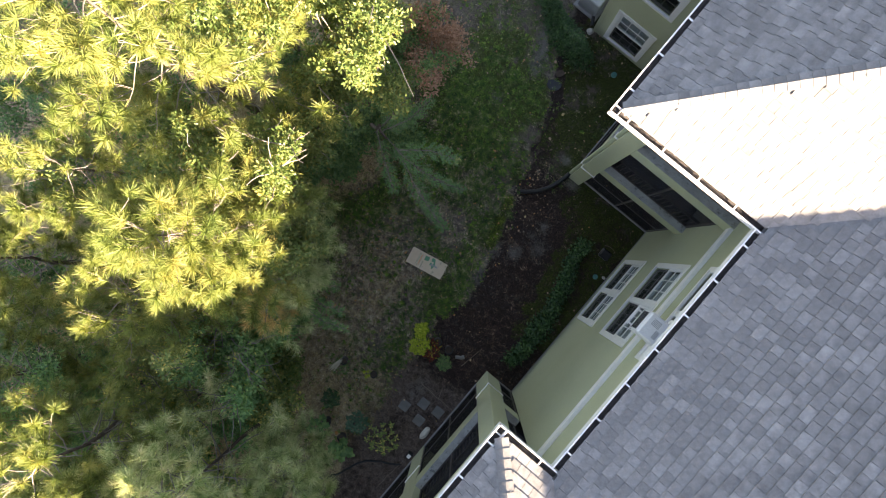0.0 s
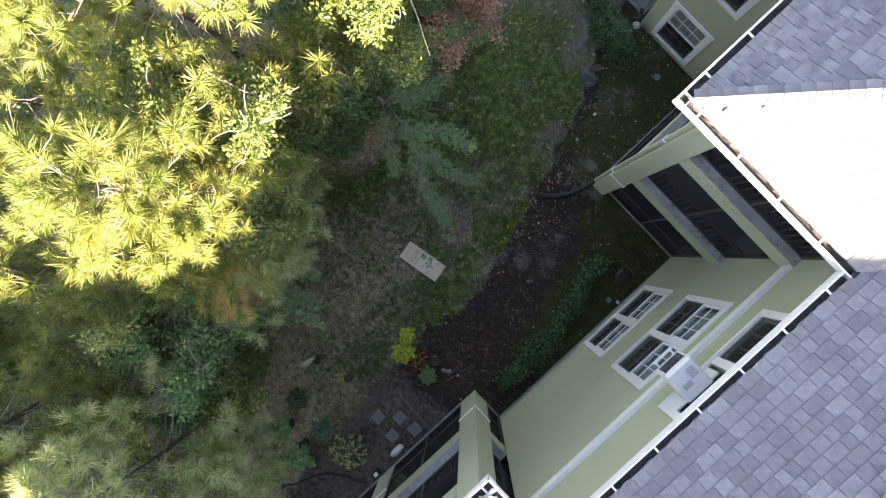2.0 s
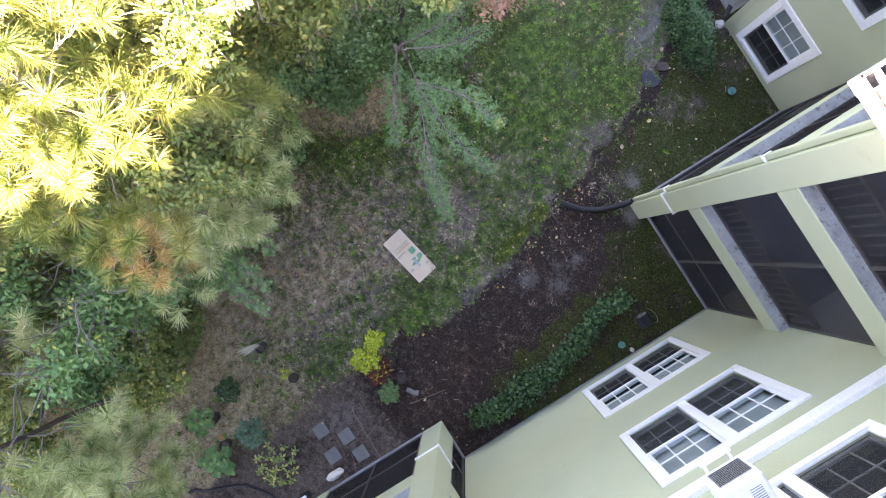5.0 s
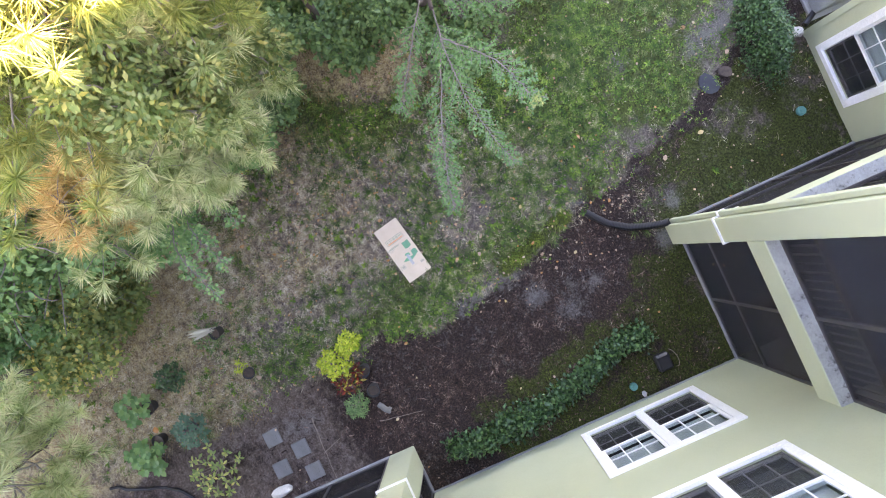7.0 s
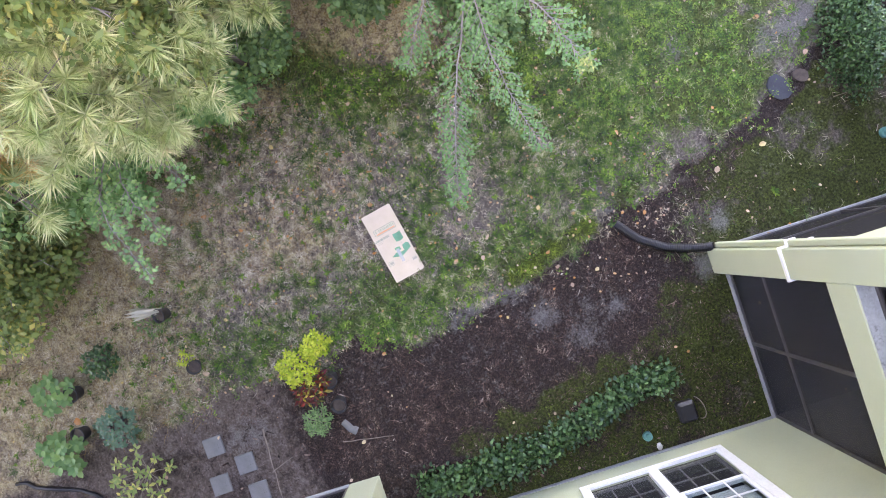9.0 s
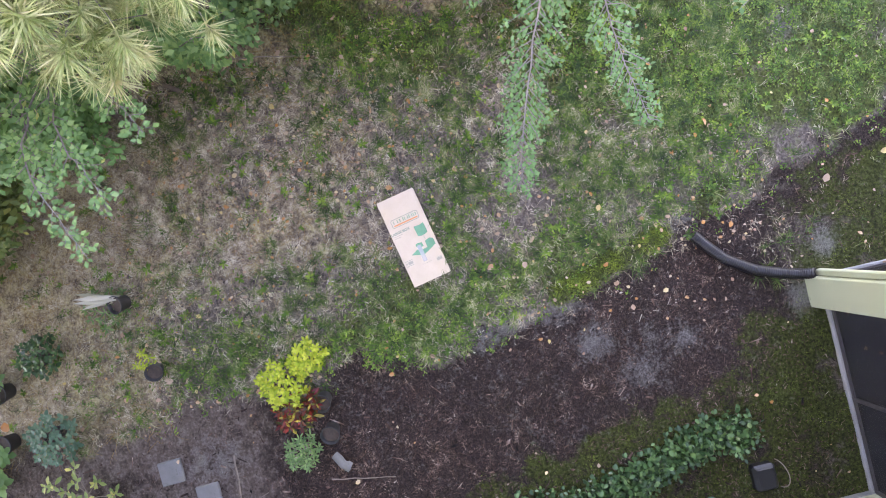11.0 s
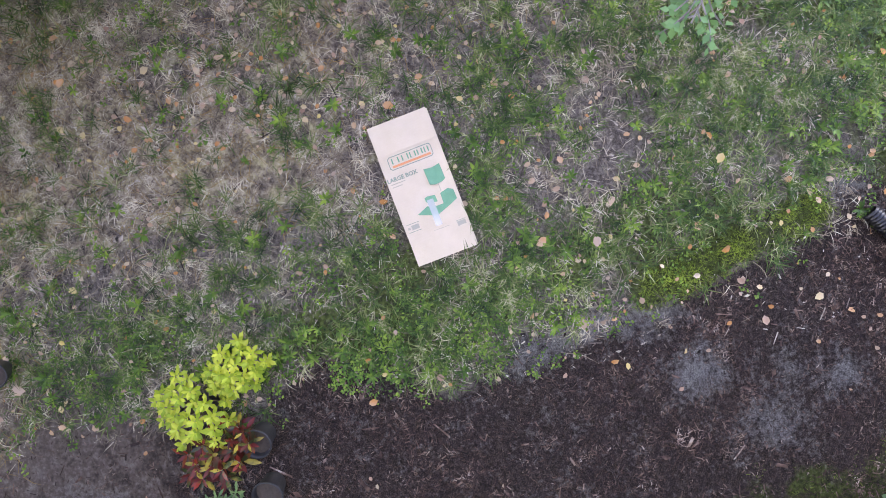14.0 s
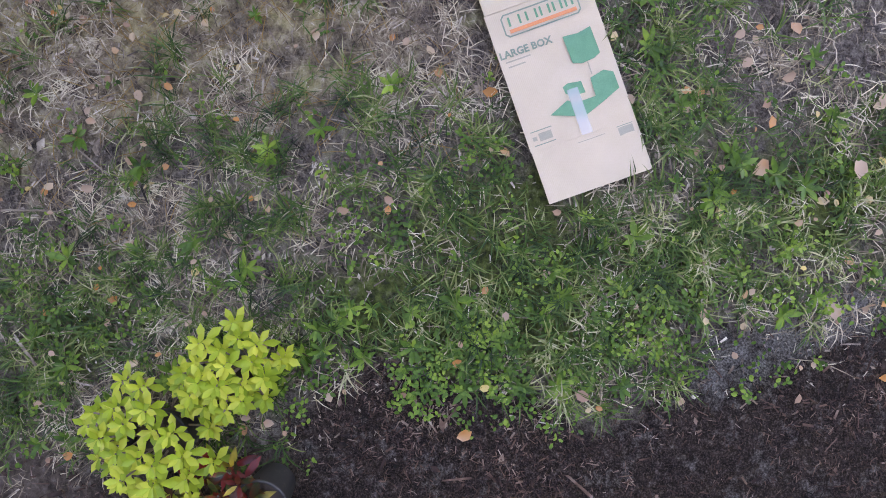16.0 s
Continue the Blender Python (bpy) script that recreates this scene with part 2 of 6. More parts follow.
def shingle_material():
    m, n, l, p = material("asphalt_shingle")
    info = n.new("ShaderNodeObjectInfo")
    geo = n.new("ShaderNodeNewGeometry")
    pick = maths(n, l, "FRACT", maths(n, l, "ADD", info.outputs["Random"], maths(n, l, "MULTIPLY", geo.outputs["Random Per Island"], 7.31)))
    col = ramp(n, l, pick, [(0.0, (0.15, 0.15, 0.15)), (0.45, (0.22, 0.22, 0.218)), (0.8, (0.28, 0.28, 0.277)), (1.0, (0.35, 0.35, 0.345))])
    grain = noise_node(n, l, 160, 3)
    col = mixed(n, l, 0.5, col, ramp(n, l, grain, [(0.35, (0.12, 0.12, 0.12)), (0.65, (0.3, 0.3, 0.298))]))
    blotch = noise_node(n, l, 7, 6, 0.7)
    col = mixed(n, l, 0.55, col, ramp(n, l, blotch, [(0.35, (0.55, 0.55, 0.56)), (0.65, (1.35, 1.35, 1.34))]), "MULTIPLY")
    l.new(col, p.inputs["Base Color"])
    p.inputs["Roughness"].default_value = 0.85
    bump(n, l, p, grain, 0.6, 0.006)
    return m


SHINGLE = shingle_material()


def cardboard():
    m, n, l, p = material("cardboard")
    big = noise_node(n, l, 5, 5)
    col = ramp(n, l, big, [(0.3, (0.57, 0.46, 0.325)), (0.7, (0.65, 0.53, 0.39))])
    fibre = noise_node(n, l, 260, 3)
    col = mixed(n, l, 0.18, col, ramp(n, l, fibre, [(0.35, (0.5, 0.38, 0.28)), (0.7, (0.74, 0.63, 0.52))]))
    l.new(col, p.inputs["Base Color"])
    p.inputs["Roughness"].default_value = 0.8
    wv = n.new("ShaderNodeTexWave")
    wv.bands_direction = "X"
    wv.inputs["Scale"].default_value, wv.inputs["Distortion"].default_value = 40, 0.6
    l.new(n.new("ShaderNodeTexCoord").outputs["Object"], wv.inputs["Vector"])
    bump(n, l, p, wv.outputs["Fac"], 0.12, 0.002)
    return m


CARD = cardboard()
INK_GREEN = worn("green_ink", (0.08, 0.27, 0.15), (0.12, 0.34, 0.2), 20, 200, 0.75, 0.0)
INK_DARK = worn("dark_ink", (0.17, 0.24, 0.18), (0.23, 0.3, 0.23), 20, 200, 0.75, 0.0)
INK_ORANGE = worn("orange_ink", (0.72, 0.24, 0.1), (0.78, 0.3, 0.14), 20, 200, 0.75, 0.0)
INK_PALE = worn("pale_ink", (0.33, 0.31, 0.24), (0.4, 0.37, 0.29), 20, 200, 0.75, 0.0)


def ground_material():
    """Lawn soil, bark bed, moss, pale sand and pine straw, shared out by the masks laid on the ground's points."""
    m, n, l, p = material("yard_ground")
    za, zb = n.new("ShaderNodeVertexColor"), n.new("ShaderNodeVertexColor")
    za.layer_name, zb.layer_name = "zone_a", "zone_b"
    sa, sb = n.new("ShaderNodeSeparateColor"), n.new("ShaderNodeSeparateColor")
    l.new(za.outputs[0], sa.inputs[0])
    l.new(zb.outputs[0], sb.inputs[0])
    n1, n2, n3, n4 = (noise_node(n, l, s, 7, 0.65) for s in (1.6, 7.0, 30.0, 130.0))

    def cover(mask, noise, soft=0.12, spread=0.7):
        x = maths(n, l, "ADD", mask, maths(n, l, "MULTIPLY", maths(n, l, "SUBTRACT", noise, 0.5), spread))
        return maths(n, l, "DIVIDE", maths(n, l, "SUBTRACT", x, 0.5 - soft), 2 * soft, True)

    soil = ramp(n, l, n2, [(0.34, (0.028, 0.024, 0.021)), (0.5, (0.125, 0.105, 0.082)), (0.64, (0.34, 0.29, 0.23))])
    soil = mixed(n, l, 0.4, soil, ramp(n, l, n3, [(0.4, (0.02, 0.016, 0.016)), (0.5, (0.19, 0.148, 0.122)), (0.6, (0.5, 0.415, 0.35))]))
    soil = mixed(n, l, 0.35, soil, ramp(n, l, n4, [(0.40, (0.02, 0.016, 0.015)), (0.5, (0.12, 0.098, 0.088)), (0.6, (0.32, 0.275, 0.24))]))
    grass = ramp(n, l, n3, [(0.35, (0.016, 0.028, 0.005)), (0.65, (0.1, 0.15, 0.018))])
    col = mixed(n, l, maths(n, l, "MULTIPLY", cover(sb.outputs[1], n2, 0.2, 1.8), 0.85), soil, grass)
    straw = mixed(n, l, 0.5, ramp(n, l, n3, [(0.37, (0.07, 0.056, 0.036)), (0.5, (0.42, 0.33, 0.19)), (0.62, (0.78, 0.66, 0.42))]), ramp(n, l, n2, [(0.36, (0.13, 0.085, 0.055)), (0.5, (0.36, 0.27, 0.16)), (0.62, (0.62, 0.53, 0.27))]))
    col = mixed(n, l, cover(sb.outputs[0], n2, 0.25, 1.0), col, straw)
    mulch = ramp(n, l, n3, [(0.34, (0.008, 0.0055, 0.0046)), (0.52, (0.033, 0.0225, 0.0175)), (0.68, (0.1, 0.07, 0.056))])
    mulch = mixed(n, l, 0.45, mulch, ramp(n, l, n4, [(0.42, (0.01, 0.007, 0.007)), (0.52, (0.045, 0.031, 0.028)), (0.62, (0.17, 0.125, 0.11))]))
    col = mixed(n, l, cover(maths(n, l, "ADD", sa.outputs[0], maths(n, l, "MULTIPLY", maths(n, l, "SUBTRACT", n1, 0.5), 0.5)), n2, 0.2, 1.1), col, mulch)
    earth = mixed(n, l, 0.5, ramp(n, l, n3, [(0.36, (0.05, 0.037, 0.03)), (0.5, (0.135, 0.1, 0.08)), (0.64, (0.27, 0.21, 0.17))]), ramp(n, l, n2, [(0.36, (0.06, 0.045, 0.038)), (0.64, (0.22, 0.175, 0.145))]))
    col = mixed(n, l, maths(n, l, "MULTIPLY", cover(sb.outputs[2], n2, 0.25, 1.4), 0.9), col, earth)
    moss = ramp(n, l, n3, [(0.35, (0.014, 0.02, 0.006)), (0.65, (0.075, 0.1, 0.018))])
    col = mixed(n, l, maths(n, l, "MULTIPLY", cover(sa.outputs[1], maths(n, l, "ADD", maths(n, l, "MULTIPLY", n1, 0.6), maths(n, l, "MULTIPLY", n2, 0.4)), 0.12, 2.6), 0.85), col, moss)
    sand = ramp(n, l, n4, [(0.4, (0.075, 0.07, 0.065)), (0.6, (0.32, 0.305, 0.285))])
    col = mixed(n, l, maths(n, l, "MULTIPLY", cover(sa.outputs[2], maths(n, l, "ADD", maths(n, l, "MULTIPLY", n2, 0.5), maths(n, l, "MULTIPLY", n3, 0.5)), 0.3, 3.0), 0.78), col, sand)
    l.new(col, p.inputs["Base Color"])
    p.inputs["Roughness"].default_value = 0.95
    p.inputs["Specular IOR Level"].default_value = 0.15
    bump(n, l, p, maths(n, l, "ADD", n4, n3), 1.0, 0.02)
    return m


GROUND = ground_material()

# ---------------------------------------------------------------- builders
rng = np.random.default_rng(7)


def np_mesh(name, verts, faces, mat):
    """A mesh from arrays, all faces with the same number of corners."""
    verts, faces = np.asarray(verts, np.float32), np.asarray(faces, np.int32)
    me = bpy.data.meshes.new(name)
    k = faces.shape[1]
    me.vertices.add(len(verts))
    me.vertices.foreach_set("co", verts.ravel())
    me.loops.add(faces.size)
    me.loops.foreach_set("vertex_index", faces.ravel())
    me.polygons.add(len(faces))
    me.polygons.foreach_set("loop_start", np.arange(0, faces.size, k, dtype=np.int32))
    me.update(calc_edges=True)
    me.materials.append(mat)
    return me


def child(name, me, parent, label="", kind=""):
    ob = new(name, me)
    ob.parent = parent
    return tagged(ob, label=label, kind=kind)


def part(name, bm, mat, parent=None, label="", kind=""):
    """Links a bmesh as one mesh object, under a thing or a part if there is one."""
    me = bpy.data.meshes.new(name)
    bm.to_mesh(me)
    bm.free()
    me.materials.append(mat)
    return child(name, me, parent, label, kind)


def empty(name, place=(0, 0, 0)):
    ob = new(name)
    ob.location = place
    ob.empty_display_size = 0.1
    return ob


def box_bm(lo, hi, bevel=0.0, bm=None):
    bm = bm or bmesh.new()
    lo, hi = Vector(lo), Vector(hi)
    made = bmesh.ops.create_cube(bm, size=1.0)["verts"]
    for v in made:
        v.co = Vector(((lo[i] + hi[i]) / 2 + v.co[i] * (hi[i] - lo[i]) for i in range(3)))
    if bevel:
        edges = list({e for v in made for e in v.link_edges})
        bmesh.ops.bevel(bm, geom=edges, offset=bevel, segments=1, affect="EDGES")
    return bm


def box(name, lo, hi, mat, parent=None, bevel=0.0, label="", kind=""):
    return part(name, box_bm(lo, hi, bevel), mat, parent, label, kind)


def poly_bm(points, depth, bm=None):
    """An upright slab with that outline in the xy plane."""
    bm = bm or bmesh.new()
    f = bm.faces.new([bm.verts.new((x, y, z)) for x, y, z in points])
    out = bmesh.ops.extrude_face_region(bm, geom=[f])["geom"]
    for v in out:
        if isinstance(v, bmesh.types.BMVert):
            v.co.z += depth
    bmesh.ops.recalc_face_normals(bm, faces=bm.faces)
    return bm


def tube_arrays(points, radii, sides=6):
    pts = np.asarray(points, float)
    radii = np.broadcast_to(radii, len(pts))
    tang = np.gradient(pts, axis=0)
    tang /= np.linalg.norm(tang, axis=1)[:, None] + 1e-9
    ref = np.array([0.31, 0.17, 0.93])
    a = np.cross(tang, ref)
    a /= np.linalg.norm(a, axis=1)[:, None] + 1e-9
    b = np.cross(tang, a)
    ang = np.arange(sides) * 2 * np.pi / sides
    v = pts[:, None] + radii[:, None, None] * (np.cos(ang)[None, :, None] * a[:, None] + np.sin(ang)[None, :, None] * b[:, None])
    n = len(pts)
    i, j = np.meshgrid(np.arange(n - 1), np.arange(sides), indexing="ij")
    j2 = (j + 1) % sides
    f = np.stack([i * sides + j, i * sides + j2, (i + 1) * sides + j2, (i + 1) * sides + j], -1).reshape(-1, 4)
    return v.reshape(-1, 3), f


def joined(chunks):
    vs, fs, at = [], [], 0
    for v, f in chunks:
        vs.append(v)
        fs.append(f + at)
        at += len(v)
    return np.concatenate(vs), np.concatenate(fs)


def spread(template, frames):
    """Copies of a template (points, faces) in the frames (k x 3 x 4: axes as columns, then place), as one pair of arrays."""
    v, f = template
    frames = np.asarray(frames)
    vs = np.einsum("kij,nj->kni", frames[:, :, :3], v) + frames[:, None, :, 3]
    fs = f[None] + (np.arange(len(frames)) * len(v))[:, None, None]
    return vs.reshape(-1, 3), fs.reshape(-1, f.shape[1])


def frames_of(place, ahead, up, size):
    """Frames whose y axis runs along ahead and whose z axis leans to up."""
    y = ahead / (np.linalg.norm(ahead, axis=1)[:, None] + 1e-9)
    x = np.cross(y, up)
    x /= np.linalg.norm(x, axis=1)[:, None] + 1e-9
    z = np.cross(x, y)
    s = np.broadcast_to(np.asarray(size, float).reshape(-1, 1, 1) if np.ndim(size) else np.float64(size), (len(place), 3, 1))
    return np.concatenate([np.stack([x, y, z], -1) * s, place[:, :, None]], -1)


def unit(v):
    return v / (np.linalg.norm(v, axis=-1, keepdims=True) + 1e-9)


# leaf templates lie along y, one long
SMALL_LEAF = (np.array([(0, 0, 0), (-0.24, 0.5, 0.07), (0, 1, 0), (0.24, 0.5, 0.07)]), np.array([(0, 2, 1), (0, 3, 2)]))
WIDE_LEAF = (np.array([(0, 0, 0), (-0.33, 0.52, 0.08), (0, 1, -0.03), (0.33, 0.52, 0.08)]), np.array([(0, 2, 1), (0, 3, 2)]))
ROUND_LEAF = (np.array([(0, 0, 0), (-0.3, 0.35, 0.05), (-0.26, 0.75, 0.04), (0, 1, -0.05), (0.26, 0.75, 0.04), (0.3, 0.35, 0.05), (0, 0.5, -0.02)]),
              np.array([(0, 6, 1), (1, 6, 2), (2, 6, 3), (3, 6, 4), (4, 6, 5), (5, 6, 0)]))
LONG_LEAF = (np.array([(0, 0, 0), (-0.13, 0.3, 0.05), (-0.15, 0.62, 0.03), (0, 1, -0.06), (0.15, 0.62, 0.03), (0.13, 0.3, 0.05), (0, 0.3, 0.01), (0, 0.62, 0)]),
             np.array([(0, 6, 1), (1, 6, 7), (1, 7, 2), (2, 7, 3), (3, 7, 4), (4, 7, 5), (5, 7, 6), (5, 6, 0)]))
OVAL_LEAF = (np.array([(0, 0, 0), (-0.15, 0.3, 0.06), (-0.23, 0.66, 0.07), (0, 1, -0.04), (0.23, 0.66, 0.07), (0.15, 0.3, 0.06), (0, 0.3, 0.0), (0, 0.66, 0.0)]), LONG_LEAF[1])
BLADE = (np.array([(-0.03, 0, 0), (0.03, 0, 0), (-0.024, 0.55, 0.12), (0.024, 0.55, 0.12), (0, 1, -0.05)]), np.array([(0, 1, 3), (0, 3, 2), (2, 3, 4)]))
THIN_CHIP = (np.array([(-0.04, 0, 0), (0.045, 0.05, 0), (0.03, 0.95, 0.02), (-0.03, 1, 0), (0, 0.5, 0.06)]), np.array([(0, 1, 4), (1, 2, 4), (2, 3, 4), (3, 0, 4)]))
CHIP_SHAPE = (np.array([(-0.13, 0, 0), (0.12, 0.05, 0), (0.15, 0.95, 0.02), (-0.1, 1, 0), (0, 0.5, 0.14)]), np.array([(0, 1, 4), (1, 2, 4), (2, 3, 4), (3, 0, 4)]))


def tuft(r, count=80, width=0.012, reach=2.0):
    """Pine needles bursting from the end of a twig that runs along +y."""
    ang, open_ = r.uniform(0, 2 * np.pi, count), np.abs(r.normal(0.95, 0.42, count)).clip(0.1, reach)
    way = np.stack([np.sin(open_) * np.cos(ang), np.cos(open_), np.sin(open_) * np.sin(ang)], 1)
    root = np.zeros((count, 3))
    root[:, 1] = r.uniform(-0.10, 0.04, count)
    length = r.uniform(0.17, 0.27, count)
    side = unit(np.cross(way, r.normal(size=(count, 3)))) * width / 2
    tip = root + way * length[:, None]
    tip[:, 2] -= length * 0.1
    v = np.stack([root - side, root + side, tip], 1).reshape(-1, 3)
    return v, np.arange(3 * count).reshape(-1, 3)


def clump(r, count, template, size, flat=0.5, radius=1.0, lift=0.25):
    """Leaves round the end of a twig that runs along +y, their faces turned up."""
    ang = r.uniform(0, 2 * np.pi, count)
    at = np.stack([np.cos(ang), np.sin(ang), r.normal(0, flat, count)], 1) * (radius * size * r.uniform(0.15, 1.6, count))[:, None]
    way = at + r.normal(0, 0.5 * size, (count, 3))
    up = np.stack([r.normal(0, 0.45, count), r.normal(0, 0.45, count), np.ones(count)], 1)
    way[:, 2] -= lift * size
    return spread(template, frames_of(at, way, up, size * r.uniform(0.7, 1.25, count)))


def bent(a, b, r, steps=6, wander=0.06, sag=0.0):
    """A wandering line from a to b."""
    a, b = np.asarray(a, float), np.asarray(b, float)
    t = np.linspace(0, 1, steps)[:, None]
    d = np.linalg.norm(b - a)
    off = np.cumsum(r.normal(0, wander * d / steps ** 0.5, (steps, 3)), 0)
    off = (off - off[0]) - t * (off[-1] - off[0])
    p = a + (b - a) * t + off
    p[:, 2] -= sag * d * (4 * t[:, 0] * (1 - t[:, 0]))
    return p

# ---------------------------------------------------------------- ground
def smooth(e0, e1, x):
    t = np.clip((x - e0) / (e1 - e0), 0, 1)
    return t * t * (3 - 2 * t)


def blob(x, y, cx, cy, r, ry=None):
    return np.exp(-(((x - cx) / r) ** 2 + ((y - cy) / (ry or r)) ** 2))


LATTICE = np.random.default_rng(23).uniform(0, 1, (64, 64))


def field(x, y, scale, seed=0):
    """Smooth random patches, 0 to 1, about 1 / scale metres across."""
    out, amp, total = 0.0, 1.0, 0.0
    for k in range(3):
        u, v = x * scale * 2 ** k + 17.3 * seed + 5.1 * k, y * scale * 2 ** k + 9.7 * seed
        i, j = np.floor(u).astype(int), np.floor(v).astype(int)
        a, b = u - i, v - j
        a, b = a * a * (3 - 2 * a), b * b * (3 - 2 * b)
        g = lambda p, q: LATTICE[p % 64, q % 64]
        out = out + amp * ((g(i, j) * (1 - a) + g(i + 1, j) * a) * (1 - b) + (g(i, j + 1) * (1 - a) + g(i + 1, j + 1) * a) * b)
        total, amp = total + amp, amp * 0.6
    return smooth(0.25, 0.75, out / total)


def bed_edge(y):
    """Where the bark bed begins, going from the lawn to the house."""
    return np.interp(y, [-9, -6.5, -5.2, -4, -3.2, -2.3, -1.9, -1.4, -0.9, -0.2, 0.5, 1.2, 2.06, 3.3, 4.5, 5.0, 6.0, 9], [1.3, 1.05, 0.88, 0.6, 0.75, 0.76, 0.6, 0.58, 0.68, 0.64, 0.42, 0.23, -0.14, -0.55, -0.85, -1.3, -1.9, -2.4])


def streak(x, y, a, b, r):
    """1 along the line from a to b, fading over r metres to its sides."""
    dx, dy = b[0] - a[0], b[1] - a[1]
    t = np.clip(((x - a[0]) * dx + (y - a[1]) * dy) / (dx * dx + dy * dy), 0, 1)
    return np.exp(-((x - a[0] - t * dx) ** 2 + (y - a[1] - t * dy) ** 2) / r ** 2)


def zones(x, y):
    e = bed_edge(y)
    off = x - e + 0.34 * (field(x, y, 1.6, 5) - 0.5) + 0.16 * (field(x, y, 5.0, 15) - 0.5)
    far = smooth(2.5, 3.3, y)
    mulch = smooth(-0.24, 0.24, off) * (1 - 0.45 * far * smooth(0.25, 0.7, off))
    moss = smooth(-0.15, 0.35, x + 0.4 * (field(x, y, 1.8, 37) - 0.5) - np.interp(y, [-3, -0.9, -0.2, 0.65, 0.95, 1.7, 2.15, 2.65], [3.0, 2.1, 2.05, 1.95, 1.62, 1.5, 1.25, 0.9])) * smooth(-1.6, -0.6, y) * 0.62
    moss = np.maximum(moss, 0.72 * far * smooth(0.15, 0.6, off + 0.8 * (field(x, y, 1.3, 21) - 0.5)) * (0.6 + 0.4 * field(x, y, 0.9, 29)))
    strip = streak(x, y, (0.34, 0.45), (-0.06, 1.75), 0.15) * (0.7 + 0.3 * field(x, y, 3.0, 4))
    moss = np.maximum(moss, 1.5 * strip)
    moss = np.maximum(moss, 0.62 * streak(x, y, (-0.3, 2.3), (-0.75, 3.1), 0.22))
    sand = np.maximum.reduce([0.8 * blob(x, y, 0.97, 0.72, 0.22, 0.26), 0.75 * streak(x, y, (0.67, -0.55), (0.5, 0.1), 0.13), 0.6 * blob(x, y, 0.55, 0.35, 0.17, 0.4), 0.66 * blob(x, y, 1.17, 1.77, 0.17, 0.2), 0.55 * blob(x, y, 1.42, 1.2, 0.25, 0.35), 0.35 * blob(x, y, 1.1, 1.4, 0.3, 0.5), 0.9 * blob(x, y, 0.42, 3.55, 0.2, 0.16),
                              0.95 * blob(x, y, 1.0, 3.18, 0.2, 0.16), 0.7 * streak(x, y, (-1.8, 5.0), (-2.3, 6.2), 0.25), 0.6 * blob(x, y, -2.6, 7.2, 0.4, 1.0), 0.55 * blob(x, y, -2.13, 3.66, 0.25), 0.5 * blob(x, y, 1.35, -3.9, 0.3, 0.5), 0.6 * blob(x, y, -0.19, 2.04, 0.14, 0.2)])
    sand = np.maximum(sand, 0.16 * mulch * field(x, y, 1.1, 9) * (1 - np.clip(moss, 0, 1)))
    straw = 0.8 * smooth(-2.3, -3.6, x + 0.25 * np.sin(1.3 * y)) * np.maximum(smooth(1.3, 0.2, y), smooth(-4.6, -6.0, x))
    straw = np.maximum(straw, 0.75 * blob(x, y, -4.2, -2.2, 0.35, 0.8))
    straw = np.maximum(straw, smooth(-3.4, -4.6, y) * 0.95 * (1 - mulch) * (0.5 + 0.5 * field(x, y, 1.0, 31)))
    straw = np.maximum(straw, 0.6 * smooth(-0.3, -2.2, y) * smooth(0.2, -0.9, x) * (0.25 + 0.75 * field(x, y, 1.2, 41)) * smooth(-0.6, 0.3, e - x))
    straw = np.maximum(straw, 0.5 * smooth(-1.0, -2.0, x) * smooth(1.8, 0.8, y) * (0.25 + 0.75 * field(x, y, 1.1, 45)))
    olive = streak(x, y, (-4.1, -2.5), (-2.6, 0.0), 0.5)
    green = 0.26 + 0.2 * streak(x, y, (-3.2, -1.6), (-1.6, 0.8), 0.9) + 1.0 * blob(x, y, -2.6, 3.4, 2.0, 2.1) + 0.55 * olive + 0.4 * streak(x, y, (0.45, -2.1), (0.0, 1.1), 0.42) + 0.25 * blob(x, y, -0.4, -1.5, 0.7, 0.8) + 0.3 * blob(x, y, 0.1, -3.3, 0.4, 0.7) + 0.5 * blob(x, y, 0.5, -5.2, 0.5, 1.0) + 0.3 * blob(x, y, -0.2, -6.2, 1.3, 1.3)
    straw = straw * (1 - 0.8 * olive)
    away = smooth(11, 15, np.maximum(np.abs(x), np.abs(y)))
    straw, green = straw * (1 - 0.75 * away), np.maximum(green, 0.7 * away)
    green = green - 0.2 * blob(x, y, -1.9, -1.2, 0.7, 0.9) - 0.3 * blob(x, y, -1.2, -3.4, 1.0, 1.0) - 0.6 * blob(x, y, -2.13, 3.66, 0.35, 0.35) - 0.12 * blob(x, y, -1.0, 1.7, 0.5, 0.7) - 0.15 * blob(x, y, -0.7, 2.7, 0.35, 0.5)
    green = green * (0.55 + 0.75 * field(x, y, 1.5, 27))
    mulch = mulch * (1 - 0.9 * np.clip(1.6 * strip, 0, 1))
    earth = smooth(-2.7, -3.6, y) * (0.5 + 0.5 * field(x, y, 1.4, 43)) * smooth(-0.5, 0.1, off)
    return mulch, moss, sand, straw, np.clip(green, 0, 1) * (1 - mulch), earth


def rise(x, y):
    """Small unevenness of the ground."""
    return 0.018 * np.sin(1.7 * x + 0.6) * np.cos(1.3 * y) + 0.008 * np.sin(5.1 * x + 2 * y) * np.cos(4.3 * y - x)


